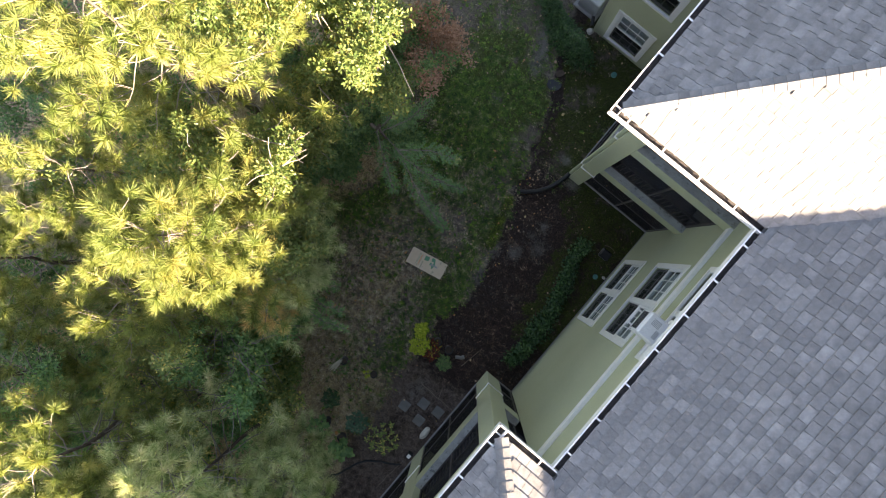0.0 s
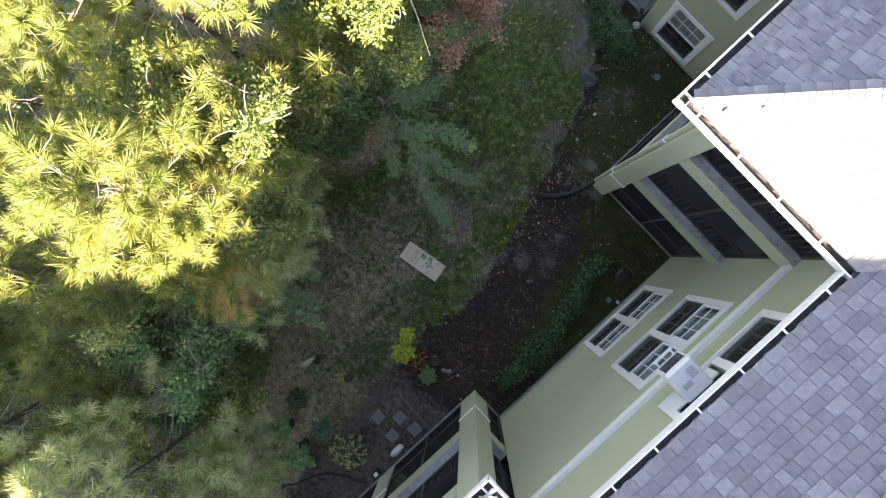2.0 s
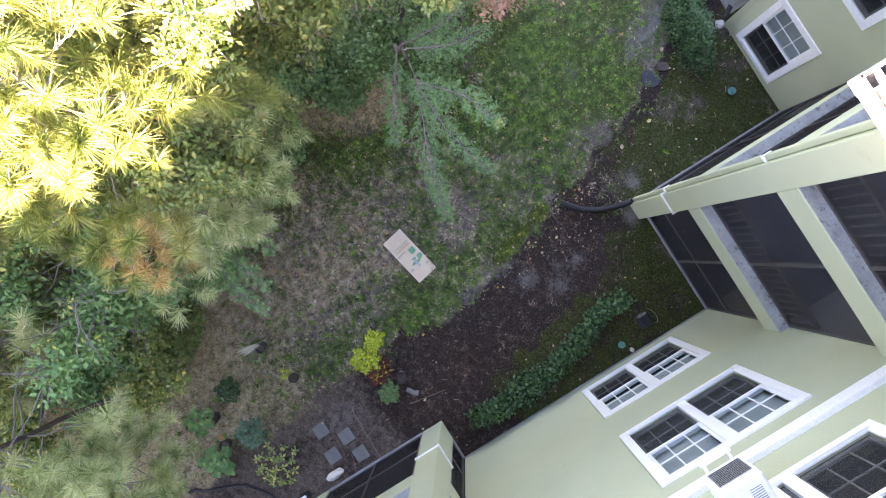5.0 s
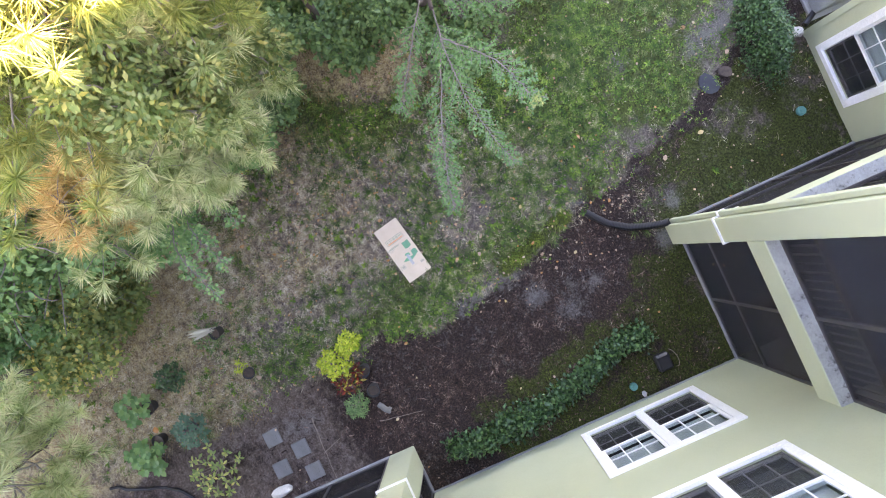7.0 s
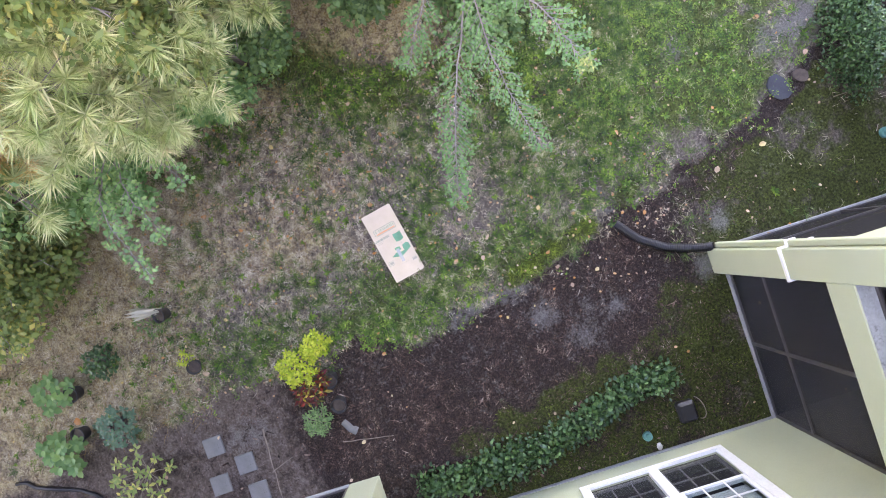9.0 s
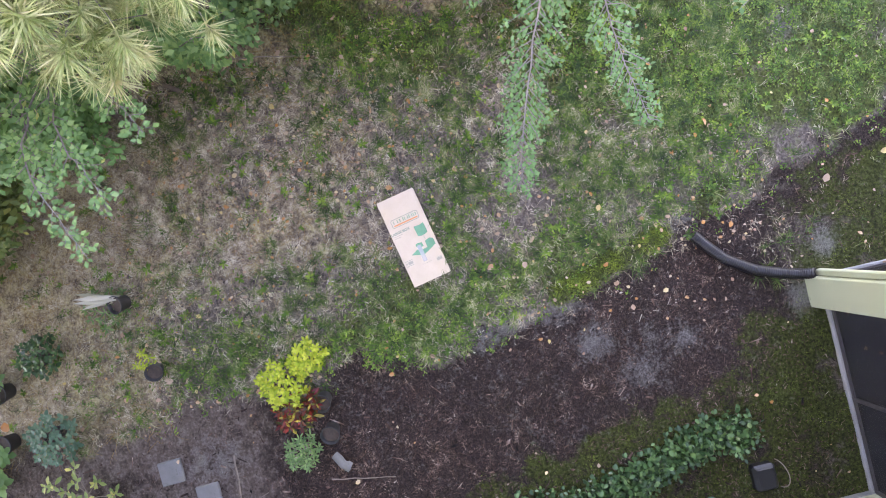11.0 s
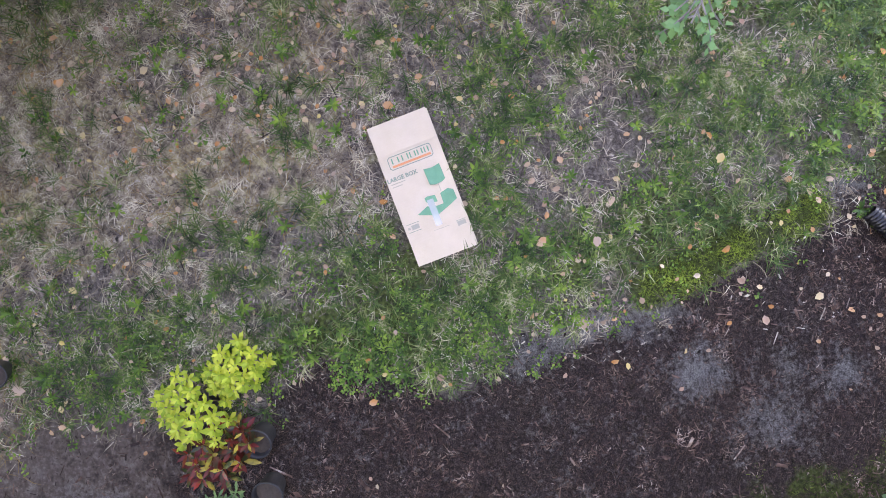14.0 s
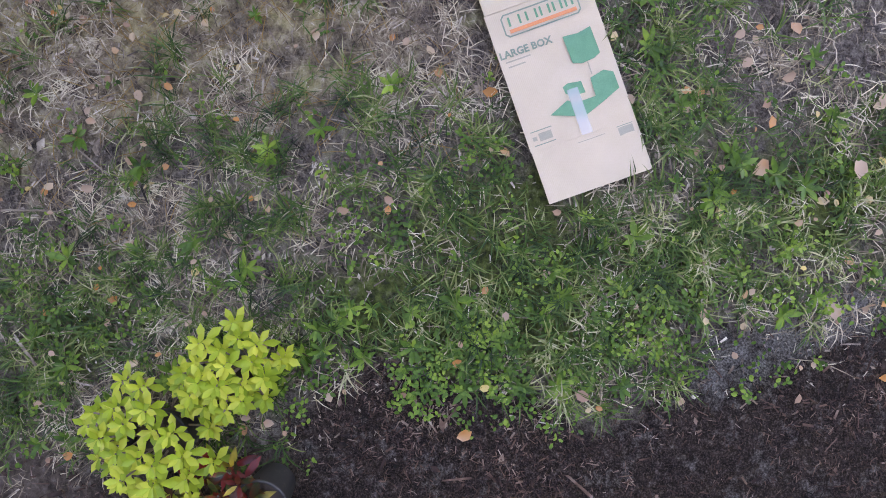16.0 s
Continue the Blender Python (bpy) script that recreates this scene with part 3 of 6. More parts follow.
def axis_steps(lo, hi, step, far):
    inner = np.arange(lo, hi + step / 2, step)
    grow = np.geomspace(0.15, 1, 22)
    grow = (grow - grow[0]) / (1 - grow[0])
    return np.concatenate([lo - far * grow[::-1][:-1] ** 3, inner, hi + far * grow[1:] ** 3])


def build_ground():
    xs, ys = axis_steps(-9, 4.5, 0.065, 1500), axis_steps(-10, 9, 0.065, 1500)
    x, y = np.meshgrid(xs, ys, indexing="ij")
    near = np.exp(-((np.maximum(np.abs(x), np.abs(y)) / 14) ** 4))
    z = (rise(x, y) + rng.normal(0, 0.0035, x.shape)) * near
    v = np.stack([x, y, z], -1).reshape(-1, 3)
    nx, ny = x.shape
    i, j = np.meshgrid(np.arange(nx - 1), np.arange(ny - 1), indexing="ij")
    f = np.stack([i * ny + j, (i + 1) * ny + j, (i + 1) * ny + j + 1, i * ny + j + 1], -1).reshape(-1, 4)
    me = np_mesh("ground", v, f, GROUND)
    mulch, moss, sand, straw, green, earth = (a.ravel() for a in zones(x, y))
    one = np.ones_like(mulch)
    for layer, cols in (("zone_a", (mulch, moss, sand)), ("zone_b", (straw, green, earth))):
        a = me.color_attributes.new(layer, "FLOAT_COLOR", "POINT")
        a.data.foreach_set("color", np.stack([*cols, one], -1).astype(np.float32).ravel())
    me.polygons.foreach_set("use_smooth", np.ones(len(f), bool))
    tagged(new("ground", me), "patchy lawn, dark bark bed and pine straw ground", "ground", kind="structure")


build_ground()

# ---------------------------------------------------------------- the building
WX, NY, NX, SY, SX, FY, FX = 3.34, 3.25, 0.78, -2.24, 2.46, 6.74, -1.26   # wall planes: main west, north porch south and west, south porch north and west, far wing south and west
EAVE, PITCH = 8.0, 0.42
FLOORS = (0.0, 2.75, 5.5)
house = empty("apartment_building")
tagged(house, "three-storey sage green stucco apartment building with grey shingle roof", "building")


def wall_panel(name, axis, at, thick, span, zs, holes, mat=WALL):
    """A wall in the plane axis = at, reaching thick to its back; holes are (a0, a1, z0, z1)."""
    bm = bmesh.new()
    az = sorted({span[0], span[1], *(h[0] for h in holes), *(h[1] for h in holes)})
    bz = sorted({zs[0], zs[1], *(h[2] for h in holes), *(h[3] for h in holes)})
    for a0, a1 in zip(az, az[1:]):
        for z0, z1 in zip(bz, bz[1:]):
            ca, cz = (a0 + a1) / 2, (z0 + z1) / 2
            if any(h[0] < ca < h[1] and h[2] < cz < h[3] for h in holes):
                continue
            lo = (at, a0, z0) if axis == "x" else (a0, at, z0)
            hi = (at + thick, a1, z1) if axis == "x" else (a1, at + thick, z1)
            box_bm([min(p, q) for p, q in zip(lo, hi)], [max(p, q) for p, q in zip(lo, hi)], 0, bm)
    bmesh.ops.remove_doubles(bm, verts=bm.verts, dist=1e-4)
    twice = [f for f in bm.faces if any(g is not f and len(set(g.verts) & set(f.verts)) == 4 for e in f.edges for g in e.link_faces)]
    bmesh.ops.delete(bm, geom=twice, context="FACES_ONLY")
    return part(name, bm, mat, house)


MAIN_WINDOWS = [(0.43, 2.44, 0.42, 2.25), (0.41, 2.41, 3.19, 5.05), (0.39, 2.4, 6.02, 7.82)]   # y0, y1, z0, z1 of the casing
CASE = 0.125
wall_panel("wall", "x", WX, 0.2, (SY, NY + 0.2), (-0.3, EAVE), [(a + CASE - 0.02, b - CASE + 0.02, c + CASE - 0.02, d - CASE + 0.02) for a, b, c, d in MAIN_WINDOWS])
# Shallow dark backing behind the windows, the rooms' dimness painted on.
box("room_backing", (WX + 0.9, -1.5, 0.05), (WX + 0.95, 3.1, 7.8), ROOM_SHADE, house)
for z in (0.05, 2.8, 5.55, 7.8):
    box("room_floor", (WX + 0.2, -1.5, z), (WX + 0.9, 3.1, z + 0.04), ROOM_SHADE, house)
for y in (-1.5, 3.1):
    box("room_side", (WX + 0.2, y - 0.02, 0.05), (WX + 0.95, y + 0.02, 7.8), ROOM_SHADE, house)


def local_box(m, lo, hi, bm=None, bevel=0.0):
    b = box_bm(lo, hi, bevel)
    b.transform(m)
    return b


def sash(win, m, x0, x1, z0, z1, depth, cols, rows, screen):
    """A sash in the window's own plane: x along the wall, z up, y out of the wall."""
    w = 0.045
    for a, b, c, d in ((x0, x0 + w, z0, z1), (x1 - w, x1, z0, z1), (x0 + w, x1 - w, z0, z0 + w), (x0 + w, x1 - w, z1 - w, z1)):
        part("sash_rail", local_box(m, (a, depth - 0.035, c), (b, depth, d)), TRIM, win)
    for k in range(1, cols):
        x = x0 + (x1 - x0) * k / cols
        part("muntin", local_box(m, (x - 0.009, depth - 0.022, z0 + w), (x + 0.009, depth - 0.008, z1 - w)), TRIM, win)
    for k in range(1, rows):
        z = z0 + (z1 - z0) * k / rows
        part("muntin", local_box(m, (x0 + w, depth - 0.024, z - 0.009), (x1 - w, depth - 0.010, z + 0.009)), TRIM, win)
    pane = part("pane", local_box(m, (x0 + w, depth - 0.03, z0 + w), (x1 - w, depth - 0.026, z1 - w)), GLASS, win)
    pane.visible_shadow = False
    if screen:
        s = part("insect_screen", local_box(m, (x0 + 0.01, depth + 0.012, z0), (x1 - 0.01, depth + 0.014, z1)), WINDOW_SCREEN, win, "dark mesh insect screen")
        s.visible_shadow = False


def window(m, width, height, lights, blind=0.0):
    """A double-hung window with a white casing; m: from the window's plane (x along, y out, z up, origin at the casing's lower corner)."""
    bm = bmesh.new()
    c = CASE
    for lo, hi in (((0, 0, 0), (width, 0.03, c)), ((0, 0, height - c), (width, 0.03, height)), ((0, 0, c), (c, 0.03, height - c)), ((width - c, 0, c), (width, 0.03, height - c))):
        box_bm(lo, hi, 0.004, bm)
    bm.transform(m)
    win = part("window", bm, TRIM, house, "white double-hung window with grid bars")
    part("sill", local_box(m, (c - 0.03, 0.0, c - 0.03), (width - c + 0.03, 0.055, c - 0.002), None, 0.004), TRIM, win)
    inner = width - 2 * c
    gap = 0.13
    each = (inner - gap * (lights - 1)) / lights
    mid = height * 0.5
    for k in range(lights):
        x0 = c + k * (each + gap)
        if k:
            part("mullion", local_box(m, (x0 - gap, -0.1, c), (x0, 0.024, height - c)), TRIM, win)
        sash(win, m, x0, x0 + each, c, mid + 0.02, -0.035, 3, 2, True)
        sash(win, m, x0, x0 + each, mid - 0.02, height - c, 0.004, 3, 2, False)
        if blind:
            z1, z0 = height - c, height - c - blind * (height - 2 * c)
            b = bmesh.new()
            count = int((z1 - z0) / 0.05)
            for s in range(count):
                z = z1 - (s + 0.5) * (z1 - z0) / count
                box_bm((x0 + 0.02, -0.125, z - 0.0235), (x0 + each - 0.02, -0.118, z + 0.0235), 0, b)
            b.transform(m)
            part("blind", b, BLIND, win, "white slatted blind")
    return win


def facing_west(y, z):   # x of the plane runs along -y... the wall's own x axis runs along +y
    return Matrix(((0, -1, 0, WX), (1, 0, 0, y), (0, 0, 1, z), (0, 0, 0, 1)))


def facing_south(x, z, y=FY):
    return Matrix(((1, 0, 0, x), (0, -1, 0, y), (0, 0, 1, z), (0, 0, 0, 1)))


for (a, b, c, d), blind in zip(MAIN_WINDOWS, (0.5, 0.95, 0.12)):
    window(facing_west(a, c), b - a, d - c, 2, blind)

# belt band between the second and the third floor
bm = box_bm((WX - 0.05, SY, 5.37), (WX, NY, 5.55))
box_bm((WX - 0.075, SY, 5.55), (WX, NY, 5.59), 0.006, bm)
part("belt_band", bm, TRIM, house, "white horizontal trim band")
box("wall_foot", (WX - 0.012, SY, -0.1), (WX, NY + 0.2, 0.07), CONCRETE, house)

# far wing of the same building
FAR_WINDOWS = [(-0.94, 0.2, 0.18, 1.91), (-0.94, 0.2, 2.93, 4.66), (-0.94, 0.2, 5.7, 7.43)]
wall_panel("wall", "y", FY, 0.2, (FX, NX + 0.2), (-0.3, EAVE), [(a + CASE - 0.02, b - CASE + 0.02, c + CASE - 0.02, d - CASE + 0.02) for a, b, c, d in FAR_WINDOWS])
wall_panel("wall", "x", FX, 0.2, (FY + 0.2, 13.0), (-0.3, EAVE), [])
for a, b, c, d in FAR_WINDOWS:
    window(facing_south(a, c), b - a, d - c, 1, 0.55)
# Dark backing plane, painted as the dimness behind the far windows.
box("room_backing", (FX + 0.3, FY + 0.9, 0.05), (NX, FY + 0.95, 7.8), ROOM_SHADE, house)
box("corner_board", (FX - 0.012, FY - 0.012, 0.0), (FX + 0.09, FY + 0.0, 7.9), WALL, house)


# screened porches ---------------------------------------------------------
NORTH_BEAMS, SOUTH_BEAMS = [(2.55, 2.98), (5.16, 5.58)], [(2.27, 2.75), (5.08, 5.5)]


def railing(a, b, z, inward):
    """A dark railing of pickets from a to b on the porch floor."""
    a, b = Vector(a), Vector(b)
    along = (b - a).normalized()
    length = (b - a).length
    turn = Matrix.Translation((a.x, a.y, z)) @ Matrix.Rotation(math.atan2(along.y, along.x), 4, "Z")
    rail = part("railing", local_box(turn, (0, -0.03, 0.98), (length, 0.03, 1.04)), DARK_RAIL, house, "dark metal railing with upright pickets")
    part("lower_rail", local_box(turn, (0, -0.02, 0.1), (length, 0.02, 0.14)), DARK_RAIL, rail)
    me = None
    for k in range(int(length / 0.115)):
        if me is None:
            me = bpy.data.meshes.new("picket")
            pb = box_bm((-0.011, -0.011, 0.14), (0.011, 0.011, 0.98))
            pb.to_mesh(me)
            pb.free()
            me.materials.append(DARK_RAIL)
        p = child("picket", me, rail)
        p.matrix_local = turn @ Matrix.Translation((0.06 + k * 0.115, 0, 0))


def strap(x0, y0, x1, y1, z):
    """A thin white moulding round a pillar."""
    b = bmesh.new()
    t = 0.022
    for lo, hi in (((x0 - t, y0 - t), (x1 + t, y0)), ((x0 - t, y1), (x1 + t, y1 + t)), ((x0 - t, y0), (x0, y1)), ((x1, y0), (x1 + t, y1))):
        box_bm((*lo, z), (*hi, z + 0.045), 0, b)
    part("pillar_moulding", b, TRIM, house, "thin white moulding")


def pillar(x0, y0, x1, y1, z=1.62):
    box("pillar", (x0, y0, -0.2), (x1, y1, EAVE - 0.15), WALL, house, 0.012)
    strap(x0, y0, x1, y1, z)


def porch_face(axis, at, a0, a1, inward, BEAMS, recess):
    """One side of a screened porch between two supports: two beams with ledges, screens, railings."""
    def place(p, q, z0, z1, d0, d1):
        s = 1 if inward > 0 else -1
        u0, u1 = sorted((at + s * d0, at + s * d1))
        return ((u0, p, z0), (u1, q, z1)) if axis == "x" else ((p, u0, z0), (q, u1, z1))
    for k, (z0, z1) in enumerate(BEAMS):
        lo, hi = place(a0, a1, z0, z1, 0.003, 0.2)
        beam = box("beam", lo, hi, WALL, house, 0.008)
        lo, hi = place(a0, a1, z1, z1 + 0.012, 0.015, 0.215)
        child_ledge = box("beam_ledge", lo, hi, LEDGE, beam, 0.0, "mildew-stained ledge")
    lo, hi = place(a0, a1, 7.45, EAVE - 0.15, 0.003, 0.2)
    box("beam", lo, hi, WALL, house, 0.008)
    lo, hi = place(a0, a1, -0.2, 0.05, recess - 0.025, recess + 0.03)
    box("porch_kerb", lo, hi, CONCRETE, house, 0.01)
    spans = [(0.06, BEAMS[0][0]), (BEAMS[0][1] + 0.012, BEAMS[1][0]), (BEAMS[1][1] + 0.012, 7.45)]
    for n, (z0, z1) in enumerate(spans):
        d0 = 0.17 if n else recess
        lo, hi = place(a0, a1, z0, z1, d0 + 0.02, d0 + 0.023)
        s = box("porch_screen", lo, hi, SCREEN_CLEAR if n else SCREEN, house, 0, "dark mesh porch screen")
        b = bmesh.new()
        posts = [a0 + 0.02, a1 - 0.02] + [a0 + (a1 - a0) * k / max(1, round((a1 - a0) / 1.3)) for k in range(1, round((a1 - a0) / 1.3))]
        for c in posts:
            lo, hi = place(c - 0.022, c + 0.022, z0, z1, d0, d0 + 0.05)
            box_bm(lo, hi, 0, b)
        for c in (z0 + 0.02, z1 - 0.02) + (() if n else (z0 + 0.9,)):
            lo, hi = place(a0, a1, c - 0.02, c + 0.02, d0 + 0.002, d0 + 0.048)
            box_bm(lo, hi, 0, b)
        part("screen_frame", b, DARK_RAIL, s)
        if n:
            d = at + (0.25 if inward > 0 else -0.25)
            p, q = ((d, a0), (d, a1)) if axis == "x" else ((a0, d), (a1, d))
            railing((*p, 0), (*q, 0), BEAMS[n - 1][1] - 0.38, inward)


# Floors and ceiling carry the porch's shade in their dark colour.
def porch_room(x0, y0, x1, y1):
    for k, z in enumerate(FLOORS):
        box("porch_floor", (x0 + 0.24, y0 + 0.24, z - 0.12 if k else -0.3), (x1, y1, z + 0.03), SHADED_INSIDE, house)
    box("porch_ceiling", (x0 + 0.2, y0 + 0.2, EAVE - 0.25), (x1, y1, EAVE - 0.2), SHADED_INSIDE, house)


# north porch
pillar(NX, NY, NX + 0.36, NY + 0.36, 1.9)
porch_face("y", NY, NX + 0.36, WX, 1, NORTH_BEAMS, 0.17)
porch_face("x", NX, NY + 0.36, FY, 1, NORTH_BEAMS, 0.03)
porch_room(NX, NY, WX, FY)
wall_panel("wall", "x", WX - 0.02, 0.2, (NY + 0.2, FY), (0.0, EAVE - 0.2), [], SHADED_INSIDE)
box("wall", (NX + 0.2, FY + 0.003, 0), (WX, FY + 0.15, EAVE - 0.2), SHADED_INSIDE, house)
# south porch
pillar(SX, SY - 0.46, SX + 0.44, SY, 1.55)
pillar(SX, -5.45, SX + 0.44, -4.93, 1.55)
porch_face("x", SX, -4.93, SY - 0.46, 1, SOUTH_BEAMS, 0.02)
porch_face("x", SX, -8.2, -5.45, 1, SOUTH_BEAMS, 0.02)
# The house south of y = -8.2 is unseen, lengthened to shade the trees.
box("wall", (SX, -20.4, -0.2), (SX + 0.2, -8.2, EAVE - 0.1), WALL, house)
porch_face("y", SY, SX + 0.44, WX, -1, SOUTH_BEAMS, 0.02)
porch_room(SX, -8.4, 6.0, SY - 0.24)
wall_panel("wall", "x", 5.0, 0.2, (-20.4, SY), (0.0, EAVE - 0.2), [], SHADED_INSIDE)
wall_panel("wall", "y", SY - 0.25, -0.15, (WX + 0.0, 5.0), (0.0, EAVE - 0.2), [], SHADED_INSIDE)
box("wall", (SX, -20.6, -0.2), (12.4, -20.4, EAVE), WALL, house)
box("wall", (12.2, -20.4, -0.2), (12.4, 13.0, EAVE), WALL, house)
box("wall", (FX, 13.0, -0.2), (12.4, 13.2, EAVE), WALL, house)


# eaves ----------------------------------------------------------------------
GX, GNX, GNY, GSX, GSY = 2.79, 0.24, 2.70, 1.86, -1.58   # outer lines of the gutters


def gutter(a, b, outward):
    """An open white gutter from a to b with hangers across it; outward: its front's direction."""
    a, b, o = Vector((*a, 0)), Vector((*b, 0)), Vector((*outward, 0))
    along = (b - a).normalized()
    length = (b - a).length
    m = Matrix(((along.x, -o.x, 0, a.x), (along.y, -o.y, 0, a.y), (0, 0, 1, EAVE), (0, 0, 0, 1)))
    g = bmesh.new()
    box_bm((0, 0.0, -0.1), (length, 0.006, 0.0), 0, g)
    box_bm((0, 0.0, -0.004), (length, 0.022, 0.004), 0, g)
    box_bm((0, 0.03, -0.13), (length, 0.13, -0.122), 0, g)
    box_bm((0, 0.006, -0.13), (length, 0.03, -0.095), 0, g)
    box_bm((0, 0.124, -0.13), (length, 0.13, 0.01), 0, g)
    g.transform(m)
    bmesh.ops.recalc_face_normals(g, faces=g.faces)
    ob = part("gutter", g, GUTTER, house, "white gutter with dark leaf litter in it")
    steps = max(4, int(length / 0.05))
    xs = np.linspace(0.01, length - 0.01, steps)
    ys = np.linspace(0.007, 0.123, 5)
    gx, gy = np.meshgrid(xs, ys, indexing="ij")
    gz = -0.075 + rng.uniform(-0.02, 0.03, gx.shape)
    v = np.stack([gx, gy, gz], -1).reshape(-1, 3)
    i, j = np.meshgrid(np.arange(steps - 1), np.arange(4), indexing="ij")
    f = np.stack([i * 5 + j, (i + 1) * 5 + j, (i + 1) * 5 + j + 1, i * 5 + j + 1], -1).reshape(-1, 4)
    me = np_mesh("leaf_litter", v, f, MUCK)
    me.transform(m)
    child("leaf_litter", me, ob, "dark rotting leaf litter", "stuff")
    for k in range(int(length / 0.62) + 1):
        x = 0.3 + k * 0.62
        if x < length - 0.05:
            part("hanger", local_box(m, (x - 0.012, 0.0, -0.004), (x + 0.012, 0.17, 0.006)), GUTTER, ob)
    return ob


gutter((GX, GSY), (GX, GNY), (-1, 0))
gutter((GNX, GNY), (GX + 0.13, GNY), (0, -1))
gutter((GNX, 9.0), (GNX, GNY), (-1, 0))
gutter((GX + 0.13, GSY), (GSX, GSY), (0, 1))
gutter((GSX, GSY), (GSX, -21.0), (-1, 0))
for name, lo, hi in (("soffit", (GX + 0.13, SY, EAVE - 0.14), (WX, NY, EAVE - 0.12)), ("soffit", (GNX + 0.13, GNY + 0.13, EAVE - 0.14), (WX, NY, EAVE - 0.121)),
                     ("soffit", (GNX + 0.13, NY, EAVE - 0.14), (NX, 9.0, EAVE - 0.12)), ("soffit", (GSX + 0.13, SY, EAVE - 0.14), (GX + 0.13, GSY - 0.13, EAVE - 0.121)),
                     ("soffit", (GSX + 0.13, -21, EAVE - 0.14), (SX, SY, EAVE - 0.12))):
    box(name, lo, hi, TRIM, house)
# downspout at the north porch's corner
ds = bmesh.new()
box_bm((NX - 0.075, NY + 0.07, 0.1), (NX - 0.004, NY + 0.15, EAVE - 0.1), 0.01, ds)
downspout = part("downspout", ds, WALL, house, "downspout painted sage green")
for z in (1.95, 5.2):
    box("downspout_clip", (NX - 0.085, NY + 0.05, z), (NX, NY + 0.17, z + 0.035), TRIM, downspout)


# roof -------------------------------------------------------------------------
def roof_height(x, y):
    """Height over the eave line and the slope that is on top: 0 main, 1 north porch west, 2 north porch south, 3 south porch west, 4 south porch north."""
    main = x - (GX + 0.13)
    n1, n2 = x - (GNX + 0.13), y - (GNY + 0.13)
    s1, s2 = x - (GSX + 0.13), (GSY - 0.13) - y
    wn_, ws_ = min(n1, n2, 3.2), min(s1, s2, 3.4)
    best = max(main, wn_, ws_)
    if best == main:
        return best, 0
    if best == wn_:
        return best, 1 if n1 < n2 else 2
    return best, 3 if s1 < s2 else 4


def roof_deck():
    bm = bmesh.new()
    z0 = EAVE + 0.01
    E0, N1, N2, S1, S2 = GX + 0.13, GNX + 0.13, GNY + 0.13, GSX + 0.13, GSY - 0.13
    R = 4.8
    def q(*p):
        bm.faces.new([bm.verts.new((x, y, z0 + PITCH * h)) for x, y, h in p])
    q((E0, -21.0, 0), (E0, 14, 0), (E0 + R, 14, R), (E0 + R, -21.0, R))
    q((E0 + R, -21.0, R), (E0 + R, 14, R), (E0 + 2 * R, 14, 0), (E0 + 2 * R, -21.0, 0))
    w = 3.2
    q((N1, N2, 0), (E0, N2, 0), (E0 + w, N2 + w, w), (N1 + w, N2 + w, w))
    q((N1, N2, 0), (N1 + w, N2 + w, w), (N1 + w, N2 + w + 0.01, w), (N1, 9.2, 0))
    q((N1 + w, N2 + w, w), (E0 + w, N2 + w, w), (E0 + w, 9.2, w * 0.98), (N1, 9.2, 0))
    w = 3.4
    q((S1, S2, 0), (S1 + w, S2 - w, w), (E0 + w, S2 - w, w), (E0, S2, 0))
    q((S1, S2, 0), (S1, -21.0, 0), (S1 + w, -21.0 + w, w), (S1 + w, S2 - w, w))
    q((S1 + w, S2 - w, w), (S1 + w, -21.0 + w, w), (E0 + w, -21.0 + w, w), (E0 + w, S2 - w, w))
    bmesh.ops.recalc_face_normals(bm, faces=bm.faces)
    for f in bm.faces:
        if f.normal.z < 0:
            f.normal_flip()
    bmesh.ops.solidify(bm, geom=bm.faces[:], thickness=0.02)
    return part("roof", bm, SHINGLE, house, "grey asphalt shingle roof with hips and valleys")


roof = roof_deck()
# gable ends and the low roof of the far wing
for y in (-20.5, 13.05):
    bm = bmesh.new()
    tri = [[bm.verts.new((x, y + d, z)) for x, z in ((3.0, EAVE), (12.4, EAVE), (7.72, EAVE + PITCH * 4.7))] for d in (0, 0.12)]
    bm.faces.new(tri[0])
    bm.faces.new(tri[1][::-1])
    for i in range(3):
        bm.faces.new((tri[0][i], tri[1][i], tri[1][(i + 1) % 3], tri[0][(i + 1) % 3]))
    bmesh.ops.recalc_face_normals(bm, faces=bm.faces)
    part("gable_wall", bm, WALL, house)
box("roof", (FX - 0.1, FY + 0.1, EAVE + 0.002), (GNX + 0.1, 13.4, EAVE + 0.12), SHINGLE, house, 0.0, "low grey roof over the far wing")
bm = bmesh.new()
slab = [bm.verts.new(q) for q in ((GNX + 0.13, 9.0, EAVE + 0.04), (3.2, 9.0, EAVE + 1.35), (3.2, 13.6, EAVE + 1.35), (GNX + 0.13, 13.6, EAVE + 0.04))]
bm.faces.new(slab)
bmesh.ops.solidify(bm, geom=bm.faces[:], thickness=0.03)
part("roof", bm, SHINGLE, house, "grey shingle slope behind the north porch")
# an unseen higher hipped roof, added over the south end to shade the trees
bm = bmesh.new()
base_ = [bm.verts.new(q) for q in ((4.5, -3.8, 8.8), (4.5, -20.6, 8.8), (12.0, -20.6, 8.8), (12.0, -3.8, 8.8))]
ridge_ = [bm.verts.new(q) for q in ((8.2, -6.6, 10.8), (8.2, -17.8, 10.8))]
